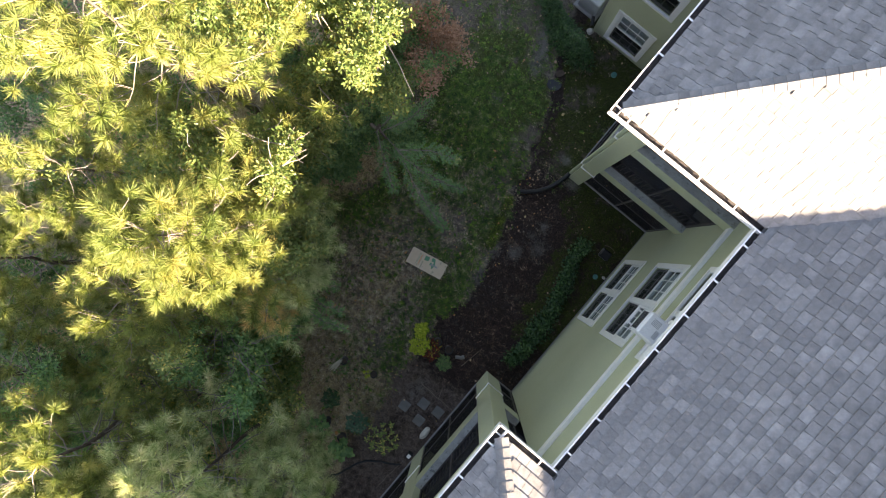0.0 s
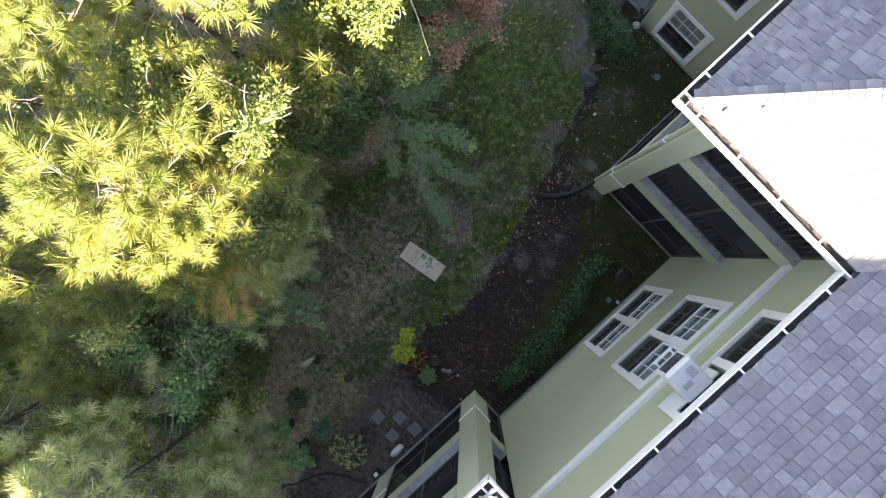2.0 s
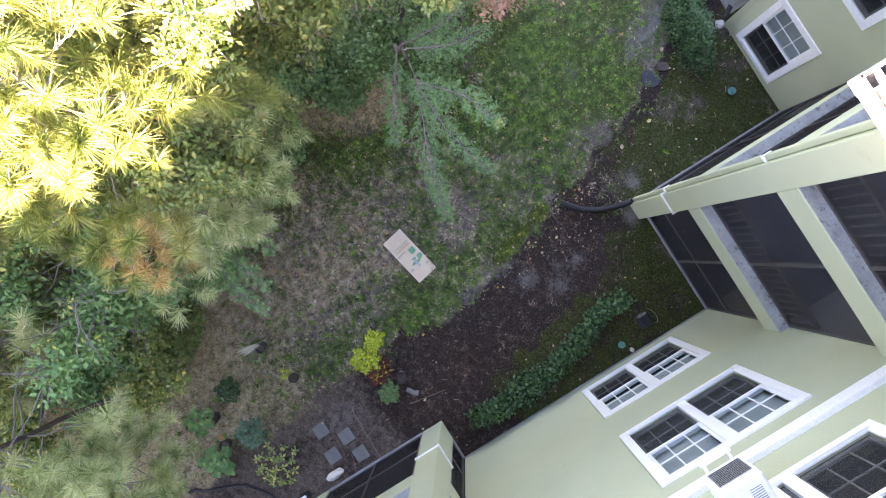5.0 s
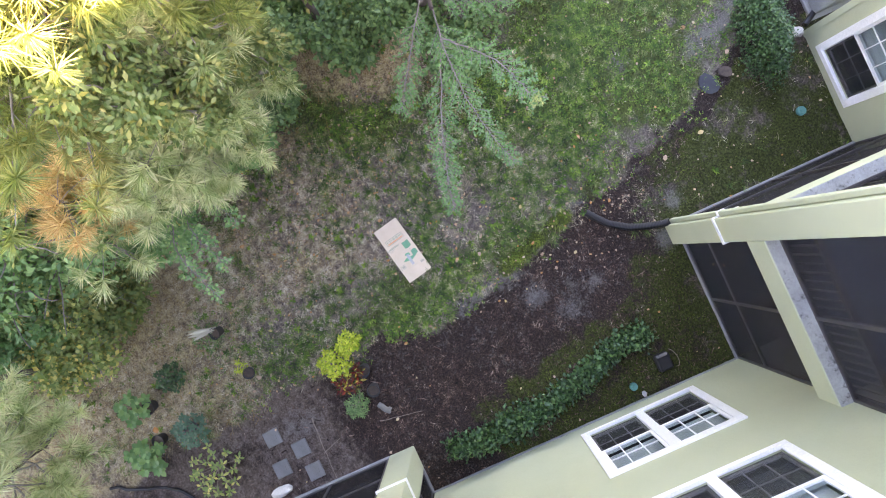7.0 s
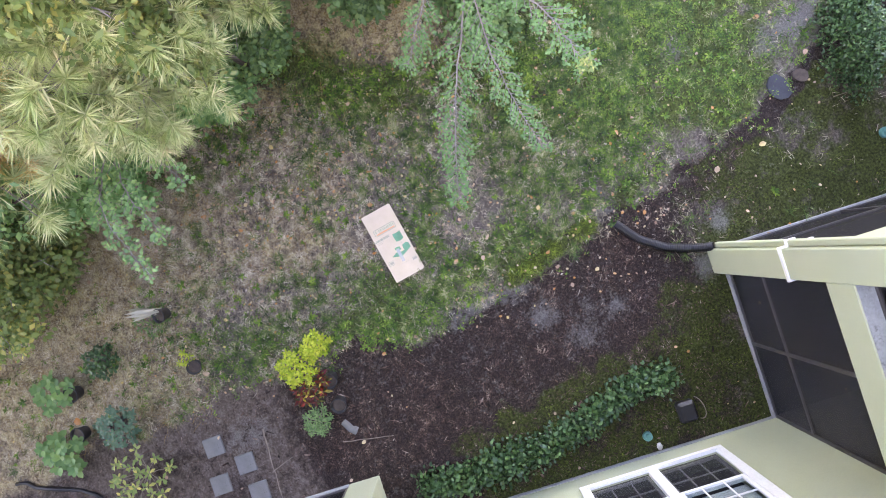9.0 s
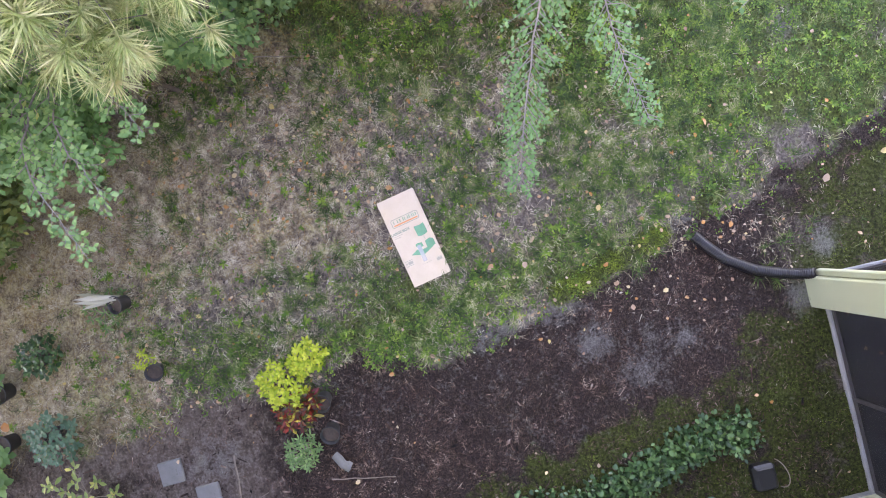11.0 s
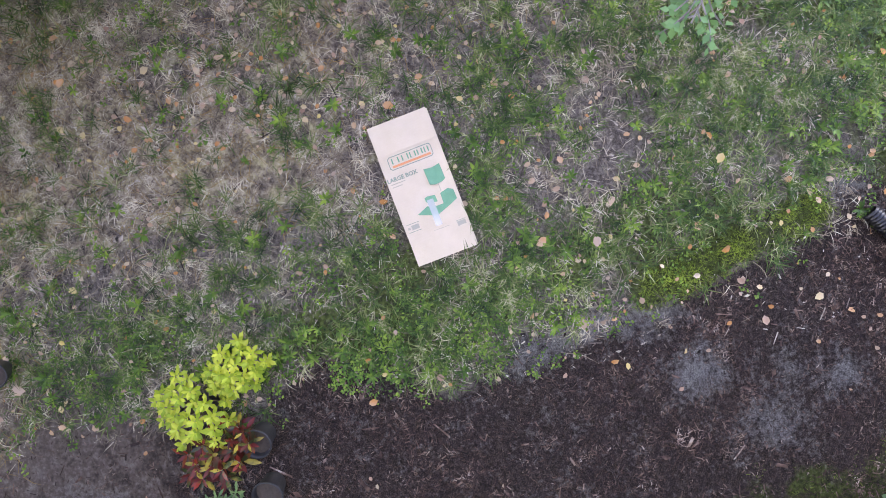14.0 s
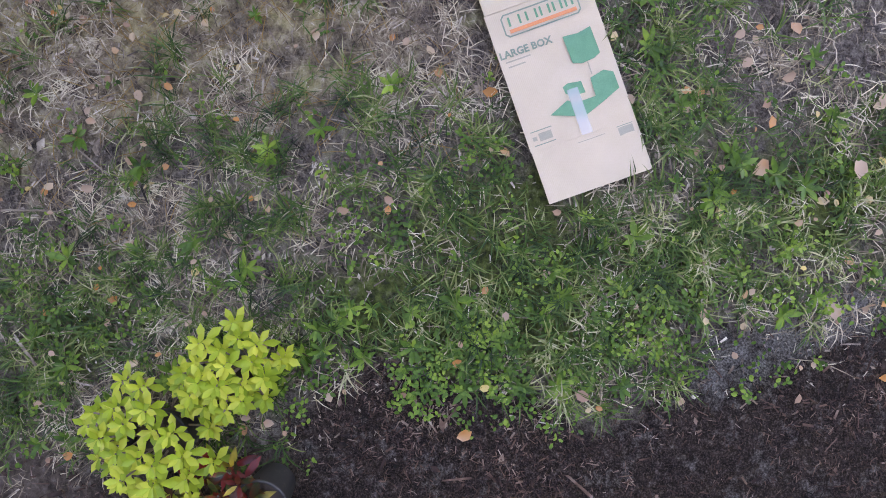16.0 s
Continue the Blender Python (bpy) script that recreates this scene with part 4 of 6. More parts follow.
for f in ((base_[1], base_[0], ridge_[0], ridge_[1]), (base_[3], base_[2], ridge_[1], ridge_[0]), (base_[0], base_[3], ridge_[0]), (base_[2], base_[1], ridge_[1])):
    bm.faces.new(f)
bmesh.ops.recalc_face_normals(bm, faces=bm.faces)
part("roof", bm, SHINGLE, house, "unseen higher hipped shingle roof added over the south end to cast shade")


def shingles():
    """Tabs in courses on every slope: those nearest the inner eave one by one, the others as one part."""
    slopes = {0: ((GX + 0.10, -9.0), (0, 1), (1, 0)), 1: ((GNX + 0.10, 1.0), (0, 1), (1, 0)), 2: ((-1.0, GNY + 0.10), (1, 0), (0, 1)),
              3: ((GSX + 0.10, -9.0), (0, 1), (1, 0)), 4: ((0.0, GSY - 0.10), (1, 0), (0, -1))}
    run = 1 / math.hypot(1, PITCH)
    course = 0.142 * run
    shape = []
    for w in (0.13, 0.17, 0.22):
        v = np.array([(0.003, 0, 0.0), (w - 0.003, 0, 0.0), (w - 0.003, 0.17, 0.0), (0.003, 0.17, 0.0), (0.004, 0.001, 0.015), (w - 0.004, 0.001, 0.015), (w - 0.0025, 0.17, 0.0006), (0.0025, 0.17, 0.0006)])
        f = np.array([(0, 1, 5, 4), (1, 2, 6, 5), (3, 0, 4, 7), (4, 5, 6, 7)])
        shape.append((w, v, f, np_mesh("shingle", v, f, SHINGLE)))
        shape[-1][3].shade_flat()
    rest, single = [], 0
    r = np.random.default_rng(3)
    for sid, (o, u, up) in slopes.items():
        for row in range(48):
            x = r.uniform(0, 0.2)
            while x < 18:
                w, v, f, me = shape[r.integers(3)]
                c = np.array(o) + np.array(u) * (x + w / 2) + np.array(up) * (row + 0.5) * course
                x += w
                if not (c[0] < 7.0 and -5.0 < c[1] < 8.2):
                    continue
                h, top = roof_height(c[0], c[1])
                sides = [roof_height(*(c + np.array(u) * k * w))[1] for k in (-0.42, 0.42)]
                if top != sid or sides != [sid, sid]:
                    continue
                dist = (row * course - 0.03)
                p = np.array(o) + np.array(u) * (x - w) + np.array(up) * row * course
                ax_u, ax_v = np.array((*u, 0.0)), np.array((up[0] * run, up[1] * run, PITCH * run))
                nrm = np.cross(ax_u, ax_v)
                flip = nrm[2] < 0
                if flip:
                    nrm = -nrm
                place = np.array((*p, EAVE + 0.012 + PITCH * dist + r.uniform(0, 0.0006)))
                if flip:
                    place = place + ax_u * w
                    ax_u = -ax_u
                fr = np.concatenate([np.stack([ax_u, ax_v, nrm], -1), place[:, None]], -1)
                if sid == 0 and c[0] < 4.05 and single < 300:
                    ob = child("shingle", me, roof)
                    ob.matrix_local = Matrix([list(q) for q in fr] + [[0, 0, 0, 1]])
                    single += 1
                else:
                    rest.append(spread((v, f), fr[None]))
    v, f = joined(rest)
    field_mesh = np_mesh("shingle_field", v, f, SHINGLE)
    field_mesh.shade_flat()
    child("shingle_field", field_mesh, roof, kind="stuff")


shingles()


def hip_caps(x, y, dx, dy, count):
    m0 = bmesh.new()
    rows_ = [[m0.verts.new((cx, cy, (0.014 if cy == 0 else 0.004) - 0.297 * abs(cx))) for cx in (-0.1, 0.0, 0.1)] for cy in (0, 0.2)]
    foot_ = [m0.verts.new((cx, 0, -0.297 * abs(cx))) for cx in (-0.1, 0.0, 0.1)]
    for i in range(2):
        m0.faces.new((rows_[0][i], rows_[0][i + 1], rows_[1][i + 1], rows_[1][i]))
        m0.faces.new((foot_[i], foot_[i + 1], rows_[0][i + 1], rows_[0][i]))
    me = bpy.data.meshes.new("hip_cap")
    m0.to_mesh(me)
    m0.free()
    me.materials.append(SHINGLE)
    step = 0.142
    ln = math.sqrt(2 + PITCH ** 2)
    along = Vector((dx, dy, PITCH)) / ln
    side = along.cross(Vector((0, 0, 1))).normalized()
    upn = side.cross(along)
    for k in range(count):
        p = Vector((x, y, EAVE + 0.032)) + along * (k * step)
        ob = child("hip_cap", me, roof)
        ob.matrix_local = Matrix(((side.x, along.x, upn.x, p.x), (side.y, along.y, upn.y, p.y), (side.z, along.z, upn.z, p.z), (0, 0, 0, 1)))


hip_caps(GNX + 0.13, GNY + 0.13, 1, 1, 28)
hip_caps(GSX + 0.13, GSY - 0.13, 1, -1, 28)


# window air conditioner -----------------------------------------------------
def air_conditioner():
    ac = empty("window_air_conditioner", (WX, 0.92, 6.12))
    tagged(ac, "white window air conditioner on a bracket over the trim band", "air conditioner")
    b = box_bm((-0.43, -0.22, 0.0), (0.1, 0.22, 0.4), 0.03)
    body = part("body", b, WHITE_METAL, ac)
    box("back_frame", (-0.446, -0.2, 0.03), (-0.431, 0.2, 0.37), WHITE_METAL, body, 0.005)
    grille = box("back_grille", (-0.45, -0.175, 0.05), (-0.4465, 0.175, 0.34), GREY_METAL, body, 0.001, "grey rear grille with dark slots")
    for k in range(11):
        box("grille_slot", (-0.4525, -0.165, 0.065 + k * 0.0245), (-0.4505, 0.165, 0.079 + k * 0.0245), BLACK_PLASTIC, grille)
    for k in range(7):
        box("vent_slot", (-0.33 + k * 0.022, 0.03, 0.4005), (-0.32 + k * 0.022, 0.15, 0.4022), GREY_METAL, body)
    box("rating_label", (-0.2, -0.14, 0.4005), (-0.12, 0.01, 0.402), LABEL, body, 0.0, "pale printed label")
    for k in range(4):
        box("printed_line", (-0.192 + k * 0.018, -0.13, 0.4021), (-0.184 + k * 0.018, -0.01 - 0.02 * (k % 2), 0.4025), GREY_METAL, body)
    for y in (-0.15, 0.12):
        box("bracket_arm", (-0.5, y, -0.06), (0.0, y + 0.03, -0.02), WHITE_METAL, ac, 0.004)
        v, f = tube_arrays([(-0.44, y + 0.015, -0.05), (-0.06, y + 0.015, -0.44)], 0.013, 6)
        child("bracket_strut", np_mesh("bracket_strut", v, f, WHITE_METAL), ac)
    box("bracket_crossbar", (-0.53, -0.17, -0.07), (-0.5, 0.17, -0.02), WHITE_METAL, ac, 0.004)
    box("side_curtain", (-0.01, -0.42, 0.0), (0.02, -0.225, 0.36), WHITE_METAL, ac, 0.003, "white folding side panel")
    box("side_curtain", (-0.01, 0.225, 0.0), (0.02, 0.34, 0.36), WHITE_METAL, ac, 0.003, "white folding side panel")


air_conditioner()

# ---------------------------------------------------------------- trees and shrubs
def pine(x, y, height, spread_by, seed, limbs=26, low=0.4, lean=(0, 0), label="tall pine with long yellow-green needle tufts", dry=0.0, per=8, needles=100, green=NEEDLE, girth=1.0):
    r = np.random.default_rng(seed)
    tree = tagged(empty("pine_tree", (x, y, 0)), label, "tree", "pines of the wood")
    top = np.array([lean[0], lean[1], height])
    spine = bent((0, 0, -0.2), top, r, 9, 0.03)
    child("trunk", np_mesh("trunk", *tube_arrays(spine, np.linspace((0.05 + 0.011 * height) * girth, 0.01, 9), 8), BARK), tree)
    wood, at, way = [], [], []
    for k in range(limbs):
        t = low + (1 - low) * (k + r.uniform(0, 1)) / limbs
        s = np.array([np.interp(t, np.linspace(0, 1, 9), spine[:, i]) for i in range(3)])
        reach = spread_by * (1.15 - 0.8 * max(0.0, (t - low) / (1 - low)) ** 1.5) * r.uniform(0.6, 1.1)
        ang = k * 2.4 + r.normal(0, 0.3)
        end = s + np.array([np.cos(ang) * reach, np.sin(ang) * reach, reach * r.uniform(-0.05, 0.45)])
        line = bent(s, end, r, 6, 0.07, 0.05)
        wood.append(tube_arrays(line, np.linspace(0.014, 0.005, 6), 5))
        for j in range(per):
            u = r.uniform(0.3, 1.0) if j else 1.0
            p = np.array([np.interp(u, np.linspace(0, 1, 6), line[:, i]) for i in range(3)])
            d = unit(end - s) + r.normal(0, 0.55, 3)
            d[2] += 0.45
            tip = p + unit(d) * r.uniform(0.12, 0.5)
            wood.append(tube_arrays(bent(p, tip, r, 4, 0.08), np.linspace(0.005, 0.004, 4), 4))
            at.append(tip)
            way.append(unit(d))
    at.append(top)
    way.append(np.array([0, 0, 1.0]))
    child("branching", np_mesh("branching", *joined(wood), TWIG), tree, kind="stuff")
    at, way = np.array(at), np.array(way)
    kind = r.integers(0, 4, len(at))
    size = r.uniform(0.8, 1.2, len(at))
    brown = r.uniform(size=len(at)) < dry
    for name, mat, sel in (("crown", green, ~brown), ("dry_foliage", NEEDLE_DRY, brown)):
        chunks = []
        for q in range(4):
            s = sel & (kind == q)
            if s.any():
                chunks.append(spread(tuft(np.random.default_rng(50 + q), needles), frames_of(at[s], way[s], r.normal(size=(s.sum(), 3)), size[s])))
        if chunks:
            child(name, np_mesh(name, *joined(chunks), mat), tree)
    return tree


def broadleaf(name, x, y, height, radius, seed, mat, leaf=0.06, clumps=260, per=14, template=SMALL_LEAF, base=0.35, stems=7, label="", group="", category="tree", bare=0, lean=(0, 0)):
    """A small tree or shrub of several stems, with leaf clumps at the ends of its twigs."""
    r = np.random.default_rng(seed)
    tree = tagged(empty(name, (x, y, 0)), label, category, group)
    wood, at = [], []
    trunk = bent((-lean[0], -lean[1], -0.1), (r.normal(0, 0.15), r.normal(0, 0.15), height * base), r, 5, 0.05)
    child("trunk", np_mesh("trunk", *tube_arrays(trunk, np.linspace(0.02 + 0.009 * height, 0.012 + 0.005 * height, 5), 7), BARK), tree)
    twigs = []
    for k in range(stems):
        ang, out = k * 2.4 + r.normal(0, 0.3), radius * r.uniform(0.45, 0.95)
        end = np.array([np.cos(ang) * out, np.sin(ang) * out, height * r.uniform(0.65, 1.0)])
        line = bent(trunk[-1], end, r, 7, 0.08)
        wood.append(tube_arrays(line, np.linspace(0.005 + 0.0025 * height, 0.005, 7), 5))
        for j in range(7):
            u = r.uniform(0.3, 1)
            p = np.array([np.interp(u, np.linspace(0, 1, 7), line[:, i]) for i in range(3)])
            e = p + unit(r.normal(size=3) + np.array([0, 0, 0.3])) * radius * r.uniform(0.25, 0.55)
            l2 = bent(p, e, r, 5, 0.1)
            wood.append(tube_arrays(l2, np.linspace(0.006, 0.003, 5), 4))
            twigs.append(l2)
    for k in range(bare):
        p = np.array(twigs[r.integers(len(twigs))][2])
        e = p + unit(r.normal(size=3) + np.array([0, 0, 0.9])) * radius * r.uniform(0.4, 0.8)
        wood.append(tube_arrays(bent(p, e, r, 5, 0.1), np.linspace(0.013, 0.005, 5), 4))
    child("branching", np_mesh("branching", *joined(wood), TWIG), tree, kind="stuff")
    for k in range(clumps):
        l2 = twigs[r.integers(len(twigs))]
        u = r.uniform(0.2, 1.05) * (len(l2) - 1)
        i = min(int(u), len(l2) - 2)
        at.append(l2[i] + (l2[i + 1] - l2[i]) * (u - i) + r.normal(0, leaf * 1.3, 3))
    at = np.array(at)
    kind = r.integers(0, 5, clumps)
    way = unit(r.normal(size=(clumps, 3)) * np.array([1, 1, 0.25]))
    chunks = []
    for q in range(5):
        s = kind == q
        if s.any():
            chunks.append(spread(clump(np.random.default_rng(80 + q), per, template, leaf), frames_of(at[s], way[s], np.tile([0, 0, 1.0], (s.sum(), 1)) + r.normal(0, 0.2, (s.sum(), 3)), r.uniform(0.8, 1.25, s.sum()))))
    child("crown", np_mesh("crown", *joined(chunks), mat), tree)
    return tree


# x, y, height, spread, limbs, low, dry share
for k, (x, y, h, s, limbs, low, dry) in enumerate([
        (-3.9, -2.9, 7.9, 1.3, 52, 0.62, 0.0), (-4.4, -4.7, 5.7, 1.7, 40, 0.5, 0.0), (-5.6, -0.6, 9.2, 2.2, 56, 0.45, 0.0), (-6.7, -3.6, 5.6, 2.2, 40, 0.5, 0.0),
        (-3.7, -7.8, 6.8, 1.6, 34, 0.5, 0.0), (-7.0, -6.4, 5.3, 2.2, 40, 0.5, 0.0), (-8.4, -0.4, 9.6, 2.5, 44, 0.5, 0.0),
        (-5.8, -8.8, 5.6, 2.0, 34, 0.45, 0.0)]):
    pine(x, y, h, s, 11 + k, limbs, low, (rng.normal(0, 0.25), rng.normal(0, 0.25)), dry=dry)
pine(-1.25, -6.95, 6.6, 1.9, 33, 34, 0.45, girth=0.5, label="pine with pale grey-green needles leaning over the yard", green=NEEDLE_PALE)
pine(-2.7, -8.6, 6.0, 1.9, 34, 30, 0.45, label="pine with pale grey-green needles", green=NEEDLE_PALE)
pine(-0.6, -7.3, 4.5, 0.95, 35, 26, 0.62, (0.75, 1.25), label="low leaning pine with pale grey-green needles", green=NEEDLE_PALE, girth=0.45)
pine(-3.7, -2.2, 4.9, 0.75, 36, 28, 0.58, (0.75, 0.1), girth=0.4, label="slim pine with pale yellow-green needles", green=NEEDLE_PALE)
pine(-3.5, -3.1, 4.0, 0.55, 37, 20, 0.68, (1.0, 0.15), girth=0.35, label="slim pine with pale yellow-green needles", green=NEEDLE_PALE)
pine(-3.3, -4.4, 4.3, 0.17, 31, 10, 0.74, (0.92, 0.68), label="slim leaning pine with golden dying needles", per=4, needles=100, green=NEEDLE_GOLD, girth=0.25)
pine(-2.9, -4.6, 3.8, 0.14, 38, 6, 0.8, (0.95, 0.85), label="slim leaning pine with yellow-green needles", per=2, needles=90, green=NEEDLE_PALE, girth=0.25)

# x, y, height, radius, leaf clumps, leaves, leaf length
for k, (x, y, h, rad, clumps, mat, leaf, label) in enumerate([
        (-4.5, 1.3, 7.4, 1.7, 2600, LEAF_OAK, 0.07, "leafy tree with small sunlit pale green leaves"),
        (-3.8, -1.4, 6.8, 0.9, 1300, LEAF_OAK, 0.07, "leafy tree with small pale green leaves and bare twigs"),
        (-2.7, -4.9, 5.1, 1.15, 900, LEAF_TEAL, 0.085, "green broadleaf sapling tree at the wood's edge"),
        (-5.4, 3.2, 8.0, 1.7, 1800, LEAF_OAK, 0.07, "leafy tree with small pale green leaves"),
        (-6.6, 1.2, 8.4, 1.8, 1600, LEAF_OAK, 0.075, "leafy tree with small pale green leaves"),
        (-3.6, -6.0, 5.9, 1.3, 800, LEAF_VINE, 0.06, "thin grey-green tree with many bare twigs"),
        (-4.2, 2.4, 3.6, 1.3, 1200, LEAF_DARK, 0.065, "dark green tree in the house's shade"),
        (-5.7, -3.8, 5.6, 1.6, 1200, LEAF_OAK, 0.075, "green broadleaf tree among the pines"),
        (-2.75, -2.1, 7.1, 0.65, 900, LEAF_OAK, 0.07, "slim tree with small sunlit pale green leaves"),
        (-2.9, -7.2, 4.4, 1.2, 700, LEAF_VINE, 0.075, "thin tree with green and yellow leaves and bare twigs"),
        (-4.6, -8.6, 5.2, 1.4, 800, LEAF_TEAL, 0.08, "green broadleaf tree with bare twigs"),
        (-4.4, -0.7, 6.4, 1.0, 1000, LEAF_OAK, 0.07, "leafy tree with many bare grey twigs"),
        (-4.6, -1.9, 8.0, 1.0, 1300, LEAF_OAK, 0.07, "leafy tree with small sunlit pale green leaves")]):
    broadleaf("broadleaf_tree", x, y, h, rad, 200 + k, mat, leaf, clumps, 16, label=label, group="broadleaf trees of the wood", bare=60 if k in (1, 2, 5, 9, 10, 11) else 14, lean={1: (0.7, 0.2), 8: (1.1, 0.5), 2: (0.5, 0.1)}.get(k, (0, 0)))
broadleaf("bare_tree", -2.9, -5.2, 5.6, 1.3, 262, LEAF_VINE, 0.06, 70, 10, label="nearly bare tree with pale grey twigs", stems=10, bare=70)
broadleaf("dying_tree", -3.75, 3.15, 4.0, 1.0, 260, LEAF_RUST, 0.075, 420, 14, label="tree with dead rust-brown foliage")

# undergrowth along the wood's edge
UNDER = {"dark_leaves": "low dark green shrub under the trees", "sapling_leaves": "low bright green sapling under the trees", "vine_leaves": "low shrub with green and yellow leaves under the trees"}
for k, (x, y, h, rad, mat) in enumerate([(-3.9, -1.8, 1.1, 0.5, LEAF_DARK), (-4.3, -0.2, 1.1, 0.6, LEAF_DARK), (-3.6, -2.6, 1.5, 0.7, LEAF_TEAL), (-2.9, -5.3, 1.5, 0.8, LEAF_TEAL), (-3.9, -3.6, 1.6, 0.8, LEAF_VINE), (-3.2, -6.4, 1.3, 0.8, LEAF_VINE),
                                         (-4.3, 0.6, 1.8, 0.9, LEAF_DARK), (-4.4, -5.6, 1.6, 0.9, LEAF_TEAL), (-4.8, -1.6, 1.9, 0.9, LEAF_DARK), (-4.5, 2.2, 1.6, 0.8, LEAF_DARK), (-4.9, -7.2, 1.5, 0.9, LEAF_DARK),
                                         (-5.5, -4.4, 1.9, 1.0, LEAF_DARK), (-6.2, -2.2, 2.0, 1.0, LEAF_DARK), (-6.6, -5.4, 2.0, 1.0, LEAF_DARK), (-5.9, 0.6, 2.0, 1.0, LEAF_DARK), (-2.2, -6.6, 1.0, 0.55, LEAF_OAK), (-2.8, -4.8, 1.7, 0.6, LEAF_TEAL), (-1.9, -5.4, 1.6, 0.7, LEAF_OAK), (-1.7, -6.8, 1.2, 0.7, LEAF_VINE), (-3.5, 1.3, 1.2, 0.7, LEAF_DARK), (-3.0, -5.9, 1.2, 0.8, LEAF_TEAL), (-2.4, -6.2, 1.7, 0.8, LEAF_SPRAY), (-3.0, -7.0, 1.9, 0.9, LEAF_OAK), (-2.9, -4.2, 2.0, 0.8, LEAF_SPRAY), (-3.6, -5.4, 2.4, 0.9, LEAF_SPRAY), (-2.0, -7.4, 1.3, 0.7, LEAF_SPRAY), (-2.9, -5.5, 2.3, 0.75, LEAF_TEAL), (-3.4, -4.5, 2.6, 0.8, LEAF_TEAL), (-1.5, -6.4, 1.3, 0.75, LEAF_VINE), (-2.1, -6.0, 1.5, 0.7, LEAF_VINE), (-8.6, -2.0, 2.4, 1.3, LEAF_DARK), (-9.8, -0.4, 2.6, 1.5, LEAF_DARK), (-8.2, -4.6, 2.4, 1.3, LEAF_DARK), (-10.8, -2.2, 2.6, 1.5, LEAF_DARK), (-9.6, -5.6, 2.4, 1.4, LEAF_DARK), (-7.6, 0.6, 2.2, 1.2, LEAF_DARK), (-12.0, -3.6, 2.6, 1.5, LEAF_DARK), (-6.4, -8.2, 2.0, 1.2, LEAF_DARK), (-8.2, -7.6, 2.2, 1.3, LEAF_DARK), (-6.2, -9.8, 2.2, 1.3, LEAF_DARK), (-2.4, -8.8, 1.9, 1.0, LEAF_VINE), (-4.2, -10.4, 2.2, 1.3, LEAF_DARK), (-5.6, -11.2, 2.4, 1.4, LEAF_DARK), (-2.6, -10.2, 2.0, 1.1, LEAF_DARK), (-1.4, -9.2, 1.6, 0.9, LEAF_VINE), (-7.4, -11.0, 2.4, 1.4, LEAF_DARK), (-3.9, -12.0, 2.2, 1.3, LEAF_VINE), (-5.4, -13.0, 2.4, 1.5, LEAF_DARK), (-3.6, -10.9, 1.8, 1.0, LEAF_DARK), (-4.6, -2.4, 0.8, 0.6, LEAF_VINE), (-5.0, -0.9, 1.0, 0.7, LEAF_DARK), (-4.8, -9.2, 2.0, 1.1, LEAF_VINE), (-7.6, -9.4, 2.4, 1.3, LEAF_DARK), (-3.4, -9.0, 1.8, 1.0, LEAF_DARK), (-9.2, -8.8, 2.4, 1.4, LEAF_DARK), (-7.2, -3.8, 2.2, 1.2, LEAF_DARK), (-9.2, -3.2, 2.4, 1.3, LEAF_DARK), (-7.4, -5.0, 2.2, 1.2, LEAF_VINE), (-11.0, -4.6, 2.4, 1.5, LEAF_DARK), (-11.2, 0.2, 2.6, 1.5, LEAF_DARK)]):
    broadleaf("undergrowth_shrub", x, y, h, rad, 300 + k, mat, 0.085, 340 if x > -6 else 220, 12, WIDE_LEAF, 0.2, 6, UNDER.get(mat.name, "low green shrub under the trees"), "undergrowth", category="shrub")


